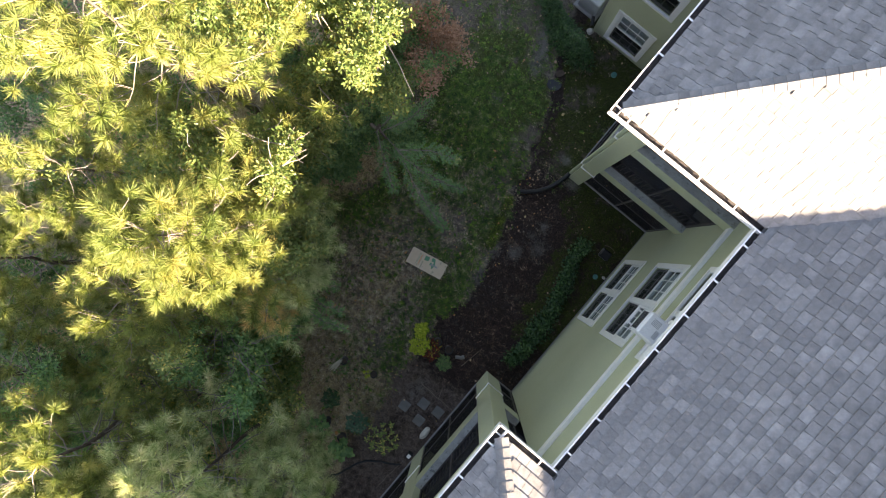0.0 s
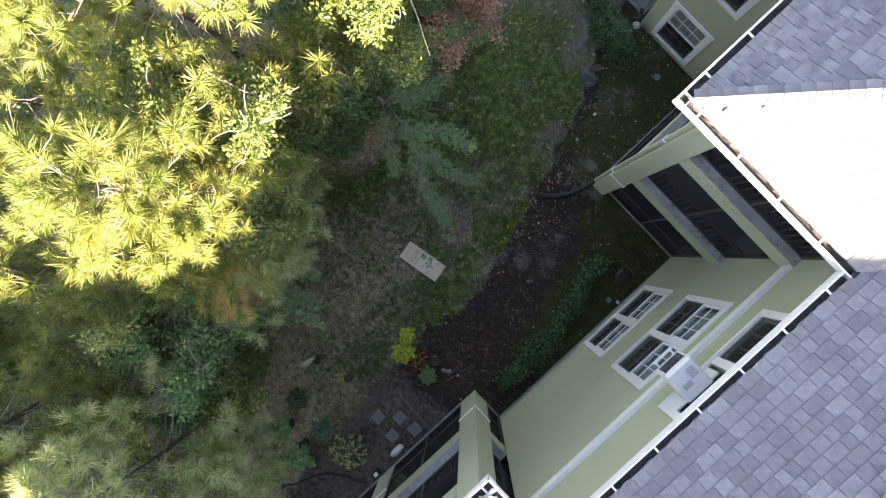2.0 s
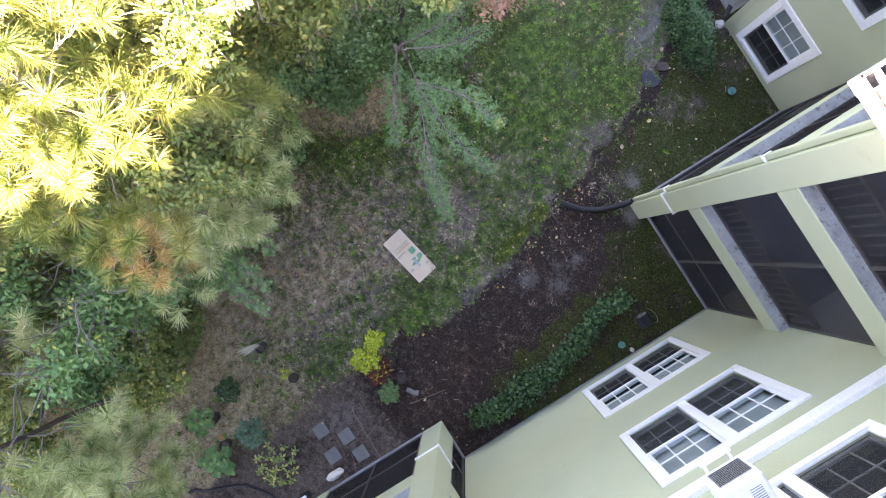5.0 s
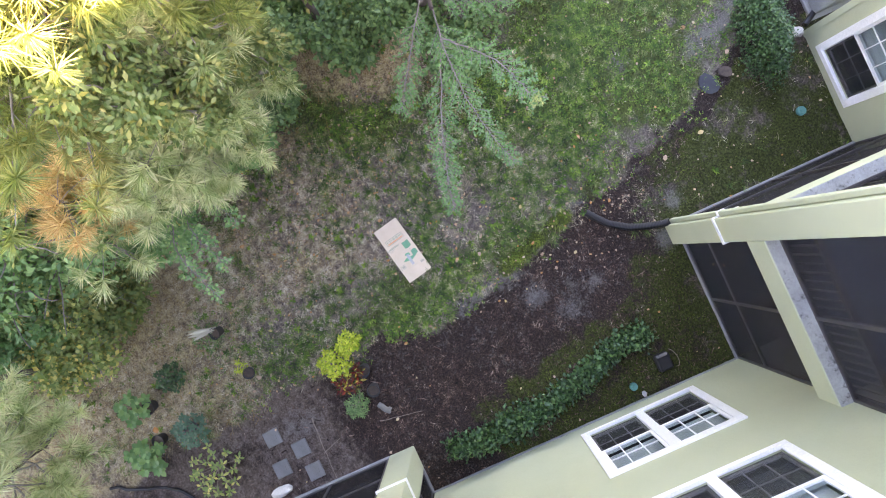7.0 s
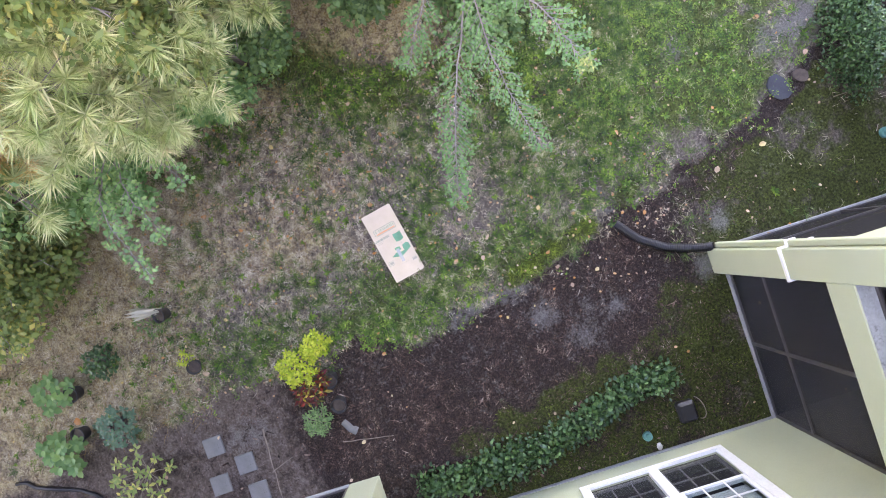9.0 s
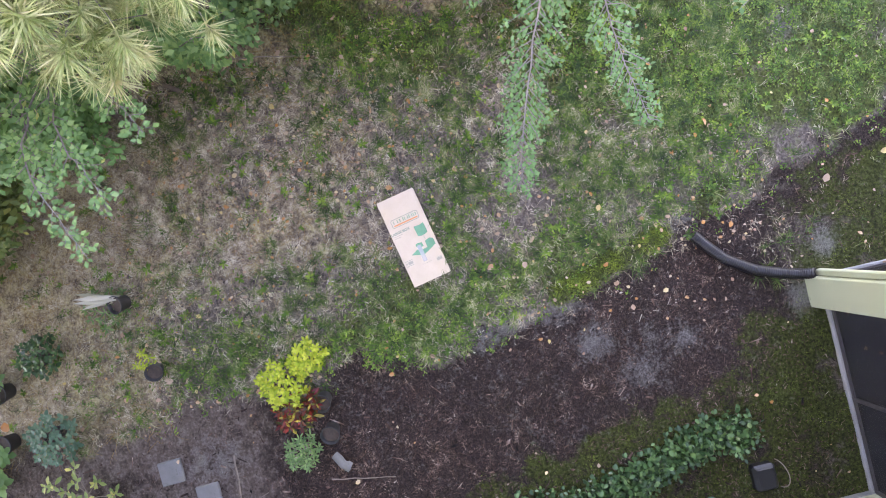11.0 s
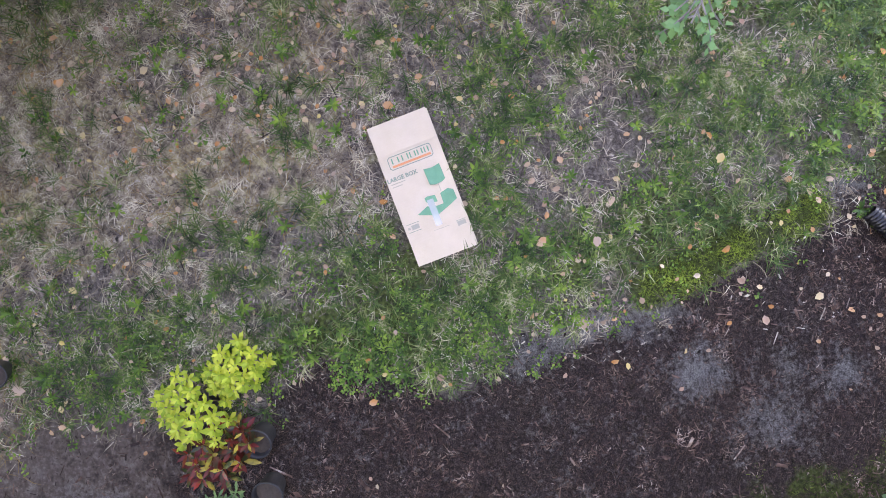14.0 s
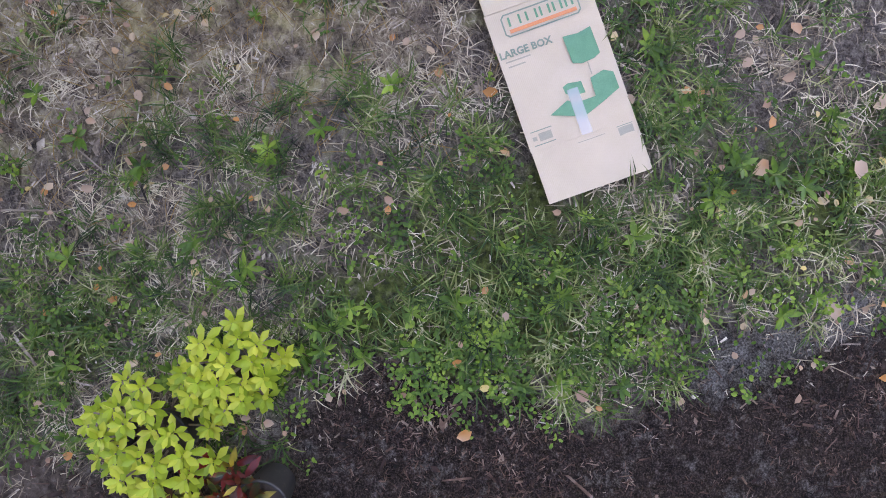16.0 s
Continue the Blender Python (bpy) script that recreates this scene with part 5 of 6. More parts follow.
def spray_branch(lines, seed, leaf, mat, parent, step=0.045, width=0.3):
    """Drooping boughs with side twigs to both hands, each set with pairs of small leaves."""
    r = np.random.default_rng(seed)
    for pts in lines:
        pts = np.array(pts, float)
        t = np.linspace(0, 1, len(pts))
        fine = np.linspace(0, 1, 16)
        line = np.stack([np.interp(fine, t, pts[:, i]) for i in range(3)], 1)
        for _ in range(3):
            line[1:-1] = (line[:-2] + 2 * line[1:-1] + line[2:]) / 4
        line += r.normal(0, 0.008, (16, 3))
        bough = child("bough", np_mesh("bough", *tube_arrays(line, np.linspace(0.01, 0.003, 16), 5), TWIG), parent)
        length = np.linalg.norm(np.diff(pts, axis=0), axis=1).sum()
        wood, at, way = [], [], []
        for k in range(int(length / step)):
            u = min(1.0, 0.1 + 0.9 * (k + r.uniform(0, 0.8)) * step / length)
            p = np.array([np.interp(u, fine, line[:, i]) for i in range(3)])
            j = min(14, int(u * 15))
            d = unit(line[j + 1] - line[j])
            hand = unit(np.cross(d, [0, 0, 1.0])) * (1 if k % 2 else -1)
            go = unit(0.75 * d + hand * r.uniform(0.5, 1.0) + np.array([0, 0, r.normal(-0.05, 0.25)]))
            reach = width * r.uniform(0.45, 1.1) * (1.0 - 0.55 * u ** 2)
            q = p + go * reach
            wood.append(tube_arrays(np.stack([p, (p + q) / 2 + r.normal(0, 0.01, 3), q]), (0.004, 0.003, 0.002), 4))
            for v in np.arange(0.25, 1.01, 0.028 / reach):
                for turn in (-1, 1):
                    at.append(p + go * reach * v + r.normal(0, 0.008, 3))
                    way.append(unit(go * 0.7 + turn * np.cross(go, [0, 0, 1.0]) + r.normal(0, 0.25, 3)))
        child("twig_growth", np_mesh("twig_growth", *joined(wood), TWIG), bough, kind="stuff")
        at, way = np.array(at), np.array(way)
        up = np.tile([0, 0, 1.0], (len(at), 1)) + r.normal(0, 0.3, (len(at), 3))
        child("foliage", np_mesh("foliage", *spread((SMALL_LEAF[0] * np.array([1.3, 1, 1]), SMALL_LEAF[1]), frames_of(at, way, up, leaf * r.uniform(0.7, 1.3, len(at)))), mat), bough)


drooping = tagged(empty("drooping_tree", (-4.3, 0.9, 0)), "leaning tree with feathery green boughs over the lawn", "tree")
o = np.array([-4.3, 0.9, 0])
stem = bent((0, 0, -0.1), np.array([-3.0, 0.72, 3.3]) - o, np.random.default_rng(5), 8, 0.05, -0.18)
child("trunk", np_mesh("trunk", *tube_arrays(stem, np.linspace(0.06, 0.025, 8), 7), BARK), drooping)
spray_branch([[np.array(p) - o for p in line] for line in (
    [(-3.0, 0.72, 3.3), (-2.3, 0.62, 3.4), (-1.6, 0.72, 3.05), (-1.0, 0.95, 2.75)],
    [(-2.6, 0.66, 3.35), (-1.8, 0.3, 2.95), (-1.2, 0.1, 2.65), (-0.78, 0.0, 2.42)],
    [(-2.6, 0.68, 3.4), (-2.0, 1.1, 3.75), (-1.4, 1.3, 3.72)],
    [(-3.2, 0.75, 3.2), (-2.9, 1.4, 3.1), (-2.9, 2.1, 2.8)],
    [(-3.3, 0.7, 3.1), (-3.3, 1.6, 2.9), (-3.6, 2.6, 2.8)],
    [(-3.3, 0.7, 3.1), (-2.6, 0.2, 2.9), (-2.2, -0.1, 2.6)])], 6, 0.037, LEAF_SPRAY, drooping, 0.026, 0.3)
r = np.random.default_rng(71)
tip = np.array([-1.42, 1.3, 3.74]) - o + r.normal(0, 0.035, (46, 3))
child("young_leaves", np_mesh("young_leaves", *spread(SMALL_LEAF, frames_of(tip, r.normal(size=(46, 3)) * np.array([1, 1, 0.3]), np.tile([0, 0, 1.0], (46, 1)), r.uniform(0.035, 0.06, 46))), LEAF_VINE), drooping, "young lime-green leaves")
# leafy sapling bough at the wood's edge, hanging low
edge_bough = tagged(empty("edge_sapling", (-3.0, -3.3, 0)), "green sapling with a few yellow leaves at the lawn's edge", "tree")
o = np.array([-3.0, -3.3, 0])
child("trunk", np_mesh("trunk", *tube_arrays(bent((0, 0, -0.1), (0.1, 0.1, 2.4), np.random.default_rng(8), 6, 0.05), np.linspace(0.03, 0.015, 6), 6), BARK), edge_bough)
spray_branch([[np.array(p) - o for p in line] for line in (
    [(-2.9, -3.2, 2.3), (-2.3, -2.9, 2.6), (-1.79, -2.61, 2.6)], [(-2.9, -3.2, 2.3), (-1.9, -3.2, 2.75), (-1.33, -2.98, 2.6)], [(-2.9, -3.2, 2.3), (-1.8, -3.5, 2.75), (-1.0, -3.23, 2.6)],
    [(-2.9, -3.2, 2.3), (-2.5, -3.2, 2.6), (-2.08, -3.26, 2.6)], [(-2.9, -3.3, 2.2), (-2.3, -3.5, 2.6), (-1.6, -3.5, 2.5)], [(-2.9, -3.3, 2.4), (-2.7, -3.6, 2.6), (-2.3, -3.75, 2.6)],
    [(-2.9, -3.3, 2.2), (-2.5, -4.1, 2.4), (-2.0, -4.5, 2.3)])], 9, 0.055, LEAF_TEAL, edge_bough, 0.06, 0.26)

# ---------------------------------------------------------------- things in the yard
def flattened_box():
    carton = empty("flattened_box", (-0.685, -1.03, 0.05))
    carton.rotation_euler = (radians(0.6), radians(-0.8), radians(90 + 11.4))
    tagged(carton, "flattened cardboard moving box with green print lying on the lawn", "box")
    W, L = 0.457, 1.067
    def sheet(name, x0, x1, y0, y1, z, lift, mat=CARD, label=""):
        bm = bmesh.new()
        nx, ny = 6, 14
        g = [[bm.verts.new((x0 + (x1 - x0) * i / nx, y0 + (y1 - y0) * j / ny, z + lift(x0 + (x1 - x0) * i / nx, y0 + (y1 - y0) * j / ny))) for j in range(ny + 1)] for i in range(nx + 1)]
        for i in range(nx):
            for j in range(ny):
                bm.faces.new((g[i][j], g[i + 1][j], g[i + 1][j + 1], g[i][j + 1]))
        bmesh.ops.recalc_face_normals(bm, faces=bm.faces)
        bmesh.ops.solidify(bm, geom=bm.faces[:], thickness=0.0045)
        return part(name, bm, mat, carton, label)
    bow = lambda x, y: 0.006 * math.sin(2.6 * y + 0.5) + 0.010 * (x / W) ** 2
    crease = 0.305
    sheet("lower_panel", -W / 2 + 0.006, W / 2 + 0.008, -L / 2 + 0.004, L / 2 - 0.006, -0.012, bow)
    sheet("front_panel", -W / 2, W / 2, -crease + 0.0006, crease - 0.0006, 0.0, bow)
    sheet("top_flap", -W / 2 + 0.003, W / 2 - 0.002, crease + 0.0006, L / 2, 0.0, lambda x, y: bow(x, y) + 0.03 * (y - crease))
    sheet("bottom_flap", -W / 2 + 0.002, W / 2 - 0.004, -L / 2, -crease - 0.0006, 0.0, lambda x, y: bow(x, y) + 0.02 * (-y - crease))

    def ink(name, points, mat, label=""):
        """Print: a very thin film that follows the sheet."""
        bm = bmesh.new()
        bm.faces.new([bm.verts.new((x, y, 0)) for x, y in points])
        bmesh.ops.triangulate(bm, faces=bm.faces)
        bmesh.ops.subdivide_edges(bm, edges=bm.edges[:], cuts=2, use_grid_fill=True)
        for v in bm.verts:
            v.co.z = bow(v.co.x, v.co.y) + 0.0056
        for f in bm.faces:
            if f.normal.z < 0:
                f.normal_flip()
        return part(name, bm, mat, carton, label)

    def bar(name, x0, x1, y0, y1, mat, label=""):
        return ink(name, [(x0, y0), (x1, y0), (x1, y1), (x0, y1)], mat, label)

    # framed mark: a rounded frame, bars in place of its lettering, an orange stripe
    x0, x1, y0, y1, t = -0.168, 0.168, 0.185, 0.285, 0.006
    for a, b, c, d in ((x0 + 0.015, x1 - 0.015, y0, y0 + t), (x0 + 0.015, x1 - 0.015, y1 - t, y1), (x0, x0 + t, y0 + 0.015, y1 - 0.015), (x1 - t, x1, y0 + 0.015, y1 - 0.015)):
        bar("printed_frame", a, b, c, d, INK_DARK)
    for cx, cy, sx, sy in ((x0, y0, 1, 1), (x1, y0, -1, 1), (x0, y1, 1, -1), (x1, y1, -1, -1)):
        ink("printed_frame", [(cx, cy + sy * 0.015), (cx + sx * 0.015, cy), (cx + sx * 0.02, cy + sy * 0.004), (cx + sx * 0.005, cy + sy * 0.019)][:: sx * sy], INK_DARK)
    bar("printed_stripe", -0.145, 0.15, 0.2, 0.216, INK_ORANGE, "orange stripe")
    for a, b in ((-0.14, -0.085), (-0.062, -0.012), (0.0, 0.045), (0.057, 0.098), (0.11, 0.145)):
        bar("printed_mark", a, a + 0.009, 0.228, 0.268, INK_GREEN)
        bar("printed_mark", b - 0.009, b, 0.228, 0.268, INK_GREEN)
    # words
    def words(text, x, y, size, mat):
        cu = bpy.data.curves.new("printed_words", "FONT")
        cu.body, cu.size, cu.extrude, cu.resolution_u, cu.offset = text, size, 0.0, 2, 0.0015
        tmp = new("printed_words", cu)
        bpy.context.view_layer.update()
        me = bpy.data.meshes.new_from_object(tmp.evaluated_get(bpy.context.evaluated_depsgraph_get()))
        bpy.data.objects.remove(tmp)
        co = np.empty(len(me.vertices) * 3)
        me.vertices.foreach_get("co", co)
        co = co.reshape(-1, 3)
        co[:, 0] = co[:, 0] * 1.0 + x
        co[:, 1] += y
        co[:, 2] = [bow(a, b) + 0.0058 for a, b in co[:, :2]]
        me.vertices.foreach_set("co", co.ravel().astype(np.float32))
        me.materials.clear()
        me.materials.append(mat)
        child("printed_words", me, carton)
    words("LARGE BOX", -0.222, 0.107, 0.043, INK_DARK)
    for k, (a, b) in enumerate(((-0.205, -0.095), (-0.2, -0.125))):
        bar("printed_line", a, b, 0.086 - k * 0.022, 0.092 - k * 0.022, INK_PALE)
    # lamp, table and chair picture
    ink("printed_lampshade", [(0.055, 0.115), (0.06, -0.005), (0.1, -0.018), (0.15, -0.014), (0.182, 0.0), (0.178, 0.118), (0.12, 0.108)], INK_GREEN, "green printed lampshade")
    bar("printed_lamp_pole", 0.118, 0.123, -0.075, -0.018, INK_PALE)
    ink("printed_chair", [(-0.10, -0.18), (-0.013, -0.144), (0.024, -0.165), (0.106, -0.166), (0.109, -0.087), (0.171, -0.073), (0.208, -0.094), (0.21, -0.166), (0.131, -0.198), (0.035, -0.232)], INK_GREEN, "green printed armchair")
    ink("printed_cushion", [(-0.013, -0.085), (0.012, -0.077), (0.068, -0.086), (0.071, -0.138), (0.014, -0.132), (-0.01, -0.115)], INK_GREEN)
    for a, b, c, d in ((-0.205, -0.11, -0.225, -0.221), (-0.205, -0.11, -0.285, -0.281), (-0.175, -0.118, -0.27, -0.236), (-0.203, -0.185, -0.262, -0.245)):
        bar("printed_symbol", a, b, c, d, INK_DARK if d - c < 0.01 else INK_PALE)
    for a, b, c, d, mm in ((0.148, 0.212, -0.37, -0.325, INK_PALE), (0.145, 0.215, -0.321, -0.318, INK_DARK), (0.145, 0.215, -0.378, -0.375, INK_DARK)):
        bar("printed_symbol", a, b, c, d, mm)
    bar("printed_line", -0.03, 0.09, -0.33, -0.327, INK_PALE)
    bar("printed_line", -0.03, 0.08, -0.375, -0.371, INK_PALE)
    # Only the glinting length of the tape, with the glint as pale colour.
    tape = bmesh.new()
    for k in range(8):
        ya, yb = -0.304 + k * 0.025, -0.304 + (k + 1) * 0.025
        za, zb = bow(0.02, ya) + 0.007, bow(0.02, yb) + 0.007
        tape.faces.new([tape.verts.new(q) for q in ((-0.002, ya, za), (0.046, ya, za), (0.046, yb, zb), (-0.002, yb, zb))])
    part("packing_tape", tape, TAPE, carton, "strip of clear packing tape with its glint painted pale")


flattened_box()

# four square pavers on the bark
paver_bm = box_bm((-0.14, -0.14, 0), (0.14, 0.14, 0.04), 0.008)
first = None
for x, y, a in ((1.35, -4.43, 3), (1.72, -4.05, 2), (1.91, -4.49, 2), (2.17, -3.98, 1)):
    m = pose(x, y, 0.0, 1, -0.5, a)
    if first is None:
        first = part("paver", paver_bm, PAVER)
        tagged(first, "square grey concrete paver on bark", "paver", "four pavers on the bed")
        first.matrix_basis = m
    else:
        copy_thing(first, m)

# corrugated drain pipe from the downspout
pts = np.array([(0.74, 3.3, 0.16), (0.73, 3.2, 0.07), (0.66, 2.95, 0.06), (0.56, 2.68, 0.06), (0.36, 2.38, 0.06), (0.16, 2.21, 0.06), (0.02, 2.1, 0.06)])
t = np.concatenate([[0], np.cumsum(np.linalg.norm(np.diff(pts, axis=0), axis=1))])
fine = np.linspace(0, t[-1], 240)
line = np.stack([np.interp(fine, t, pts[:, i]) for i in range(3)], 1)
for _ in range(12):
    line[1:-1] = (line[:-2] + 2 * line[1:-1] + line[2:]) / 4
tagged(new("drain_pipe", np_mesh("drain_pipe", *tube_arrays(line, 0.058 + 0.0055 * np.sign(np.sin(np.arange(240) * np.pi / 2 + 0.4)), 14), BLACK_PLASTIC)), "black corrugated drain pipe from the downspout", "drain pipe")


def pot(x, y, radius=0.11, height=0.2, tip=0.0, turn=0.0, label="black plastic nursery pot with dry soil"):
    """A tapered nursery pot with a rolled rim, standing or tipped over."""
    ob = empty("plant_pot", (x, y, 0.0 if not tip else radius * 0.75 * min(1.0, tip / 60)))
    ob.rotation_euler = (radians(tip), 0, radians(turn))
    tagged(ob, label, "plant pot", "nursery pots")
    prof = [(0.0, 0.004), (0.74, 0.0), (0.8, 0.02), (0.98, 0.9), (1.08, 0.9), (1.1, 1.0), (1.02, 1.0), (0.96, 0.86), (0.9, 0.6)]
    n = 22
    ang = np.arange(n) * 2 * np.pi / n
    v = np.array([(radius * a * math.cos(q), radius * a * math.sin(q), height * b) for a, b in prof for q in ang])
    i, j = np.meshgrid(np.arange(len(prof) - 1), np.arange(n), indexing="ij")
    j2 = (j + 1) % n
    f = np.stack([i * n + j, i * n + j2, (i + 1) * n + j2, (i + 1) * n + j], -1).reshape(-1, 4)
    child("body", np_mesh("body", v, f, POT_PLASTIC), ob)
    bm = bmesh.new()
    bmesh.ops.create_circle(bm, cap_ends=True, segments=16, radius=radius * 0.93)
    for vv in bm.verts:
        vv.co.z = height * 0.72 + random.uniform(-0.008, 0.008)
    part("soil", bm, POT_SOIL, ob)
    return ob


def rosette_plant(name, x, y, heads, leaf, mat, label, seed, spread_r, height, per=11, template=LONG_LEAF, category="plant", tilt=0.5, group=""):
    """A pot plant of several stems, each ending in a whorl of leaves."""
    r = np.random.default_rng(seed)
    ob = tagged(empty(name, (x, y, 0)), label, category, group)
    stems, chunks = [], []
    for k in range(heads):
        a, d = r.uniform(0, 2 * np.pi), spread_r * math.sqrt((k + 0.5) / heads)
        top = np.array([math.cos(k * 2.4) * d, math.sin(k * 2.4) * d, height * r.uniform(0.72, 1.0) - 0.35 * height * (d / spread_r) ** 2])
        stems.append(tube_arrays(bent((r.normal(0, 0.03), r.normal(0, 0.03), 0.05), top, r, 5, 0.04), np.linspace(0.006, 0.004, 5), 5))
        n = per + int(r.integers(-2, 4))
        ang = np.arange(n) * 2.4 + r.uniform(0, 6)
        rise_by = np.linspace(-0.25, 1.1, n)
        way = np.stack([np.cos(ang), np.sin(ang), rise_by * tilt], 1)
        at = top + np.stack([0 * ang, 0 * ang, np.linspace(-0.06, 0.01, n)], 1)
        size = leaf * np.linspace(1.1, 0.7, n) * r.uniform(0.85, 1.15, n)
        chunks.append(spread(template, frames_of(at, way, np.tile([0, 0, 1.0], (n, 1)) + r.normal(0, 0.15, (n, 3)), size)))
    child("stem_growth", np_mesh("stem_growth", *joined(stems), STICK), ob)
    child("foliage", np_mesh("foliage", *joined(chunks), mat), ob)
    return ob


rosette_plant("lime_shrub", 0.37, -2.51, 20, 0.068, LEAF_LIME, "small bright lime-yellow shrub in a black pot", 41, 0.19, 0.43, 12, OVAL_LEAF, group="lime shrubs", tilt=0.75)
rosette_plant("lime_shrub", 0.60, -2.86, 30, 0.07, LEAF_LIME, "bright lime-yellow shrub in a black pot", 42, 0.28, 0.42, 12, OVAL_LEAF, group="lime shrubs", tilt=0.75)
rosette_plant("croton", 0.98, -2.80, 12, 0.12, LEAF_CROTON, "croton with red, yellow and dark green leaves", 43, 0.2, 0.34, tilt=0.9)
rosette_plant("croton", 0.86, -2.58, 6, 0.1, LEAF_CROTON, "small croton with red and dark leaves", 46, 0.1, 0.3, tilt=0.9)
rosette_plant("potted_shrub", 1.42, -2.81, 24, 0.07, LEAF_DARK, "dark green leafy potted shrub", 44, 0.2, 0.34)
pot(0.40, -2.55, 0.11, 0.2)
pot(0.62, -2.86, 0.12, 0.2)
pot(0.89, -2.46, 0.105, 0.17, 16, 60, "black plastic nursery pot leaning on the bark")
pot(1.26, -2.45, 0.105, 0.17, 16, 75, "black plastic nursery pot leaning on the bark")
rosette_plant("potted_shrub", -0.33, -5.58, 24, 0.068, LEAF_HEDGE, "round glossy dark green plant in a pot", 47, 0.25, 0.3, 9, ROUND_LEAF)
rosette_plant("potted_shrub", 0.63, -5.6, 30, 0.07, LEAF_BLUE, "bluish green leafy plant in a pot", 48, 0.3, 0.36, 9, ROUND_LEAF)
rosette_plant("weed", 0.02, -4.40, 5, 0.07, LEAF_LIME, "thin yellow-green weed by an empty pot", 49, 0.12, 0.2)
rosette_plant("potted_shrub", 1.42, -5.45, 22, 0.1, LEAF_VINE, "straggling shrub with yellowish green leaves", 50, 0.45, 0.5, 8, OVAL_LEAF)
rosette_plant("potted_shrub", 0.75, -6.5, 9, 0.15, LEAF_TEAL, "large-leaved green plant leaning from a pot", 51, 0.3, 0.3, template=ROUND_LEAF)
rosette_plant("potted_shrub", -0.1, -6.35, 8, 0.13, LEAF_TEAL, "large-leaved green plant leaning from a pot", 52, 0.28, 0.3, template=ROUND_LEAF)
pot(0.12, -4.32, 0.095, 0.16, 16, 130)
pot(-0.73, -4.5, 0.1, 0.17, 22, 20, "black plastic nursery pot tilted in the grass")
pot(0.6, -5.62, 0.1, 0.16)
pot(-0.3, -5.6, 0.1, 0.16)
pot(0.57, -6.17, 0.11, 0.17, 14, 20)
pot(-0.02, -6.1, 0.11, 0.17, 12, 20)

# fallen striped plant beside its pot
stripe = tagged(empty("striped_plant", (-0.8, -4.7, 0.03)), "pale striped long-leaved plant fallen out of its pot", "plant")
r = np.random.default_rng(77)
n = 9
ang = np.radians(-97 + r.normal(0, 5, n))
way = np.stack([np.cos(ang), np.sin(ang), r.uniform(-0.05, 0.25, n)], 1)
child("foliage", np_mesh("foliage", *spread((LONG_LEAF[0] * np.array([0.35, 1, 1]), LONG_LEAF[1]), frames_of(np.array([0.02, 0.2, 0.1]) + r.normal(0, 0.02, (n, 3)), way, np.tile([0, 0, 1.0], (n, 1)), r.uniform(0.4, 0.56, n))), LEAF_PALE), stripe)
rosette_plant("weed", -0.7, -4.72, 16, 0.075, LEAF_DARK, "dark green weed around a tilted pot", 53, 0.26, 0.16, 8)

# hedge by the wall
def leaf_mound(name, path, width, height, count, leaf, mat, label, seed, category="hedge"):
    r = np.random.default_rng(seed)
    p = np.array(path, float)
    ob = tagged(empty(name, (*p[0], 0)), label, category)
    t = np.concatenate([[0], np.cumsum(np.linalg.norm(np.diff(p, axis=0), axis=1))])
    u = r.uniform(0, t[-1], count)
    base = np.stack([np.interp(u, t, p[:, i]) for i in range(2)], 1)
    ang, rad = r.uniform(0, 2 * np.pi, count), np.sqrt(r.uniform(0, 1, count))
    w = width * (0.8 + 0.3 * np.sin(3.1 * u + seed) * np.sin(1.3 * u))
    z = height * np.sqrt(np.clip(1.05 - rad ** 2, 0, 1)) * r.uniform(0.45, 1.08, count) * (0.85 + 0.25 * np.sin(4 * u))
    at = np.stack([base[:, 0] + rad * np.cos(ang) * w, base[:, 1] + rad * np.sin(ang) * w, z], 1) - np.array([*p[0], 0])
    kind = r.integers(0, 4, count)
    out = np.stack([np.cos(ang), np.sin(ang), 0 * ang], 1)
    chunks = [spread(clump(np.random.default_rng(120 + q), 7, ROUND_LEAF, leaf, 0.4, 0.8), frames_of(at[kind == q], out[kind == q], np.tile([0, 0, 1.0], ((kind == q).sum(), 1)), r.uniform(0.8, 1.2, (kind == q).sum()))) for q in range(4)]
    stems = [tube_arrays(bent((a[0] * 0.9, a[1], -0.02), a, r, 4, 0.05), (0.006, 0.005, 0.004, 0.003), 4) for a in at[:: max(1, count // 70)]]
    child("stem_growth", np_mesh("stem_growth", *joined(stems), STICK), ob, kind="stuff")
    child("foliage", np_mesh("foliage", *joined(chunks), mat), ob)
    return ob


leaf_mound("wall_hedge", [(2.78, -1.6), (2.84, -0.8), (2.78, 0.0), (2.62, 0.65), (2.42, 1.25), (2.26, 1.75), (2.3, 2.1)], 0.26, 0.42, 760, 0.07, LEAF_HEDGE, "low leafy green hedge along the wall", 61)
leaf_mound("clipped_hedge", [(-0.9, 5.82), (-1.5, 5.98), (-2.2, 6.25), (-3.0, 6.7), (-3.3, 7.8)], 0.44, 0.75, 2600, 0.045, LEAF_HEDGE, "dense clipped dark green hedge by the far wing", 62)
leaf_mound("clipped_hedge", [(-3.2, 9.0), (-3.4, 10.5)], 0.5, 0.7, 500, 0.05, LEAF_HEDGE, "dense clipped dark green hedge by the far wing", 63)


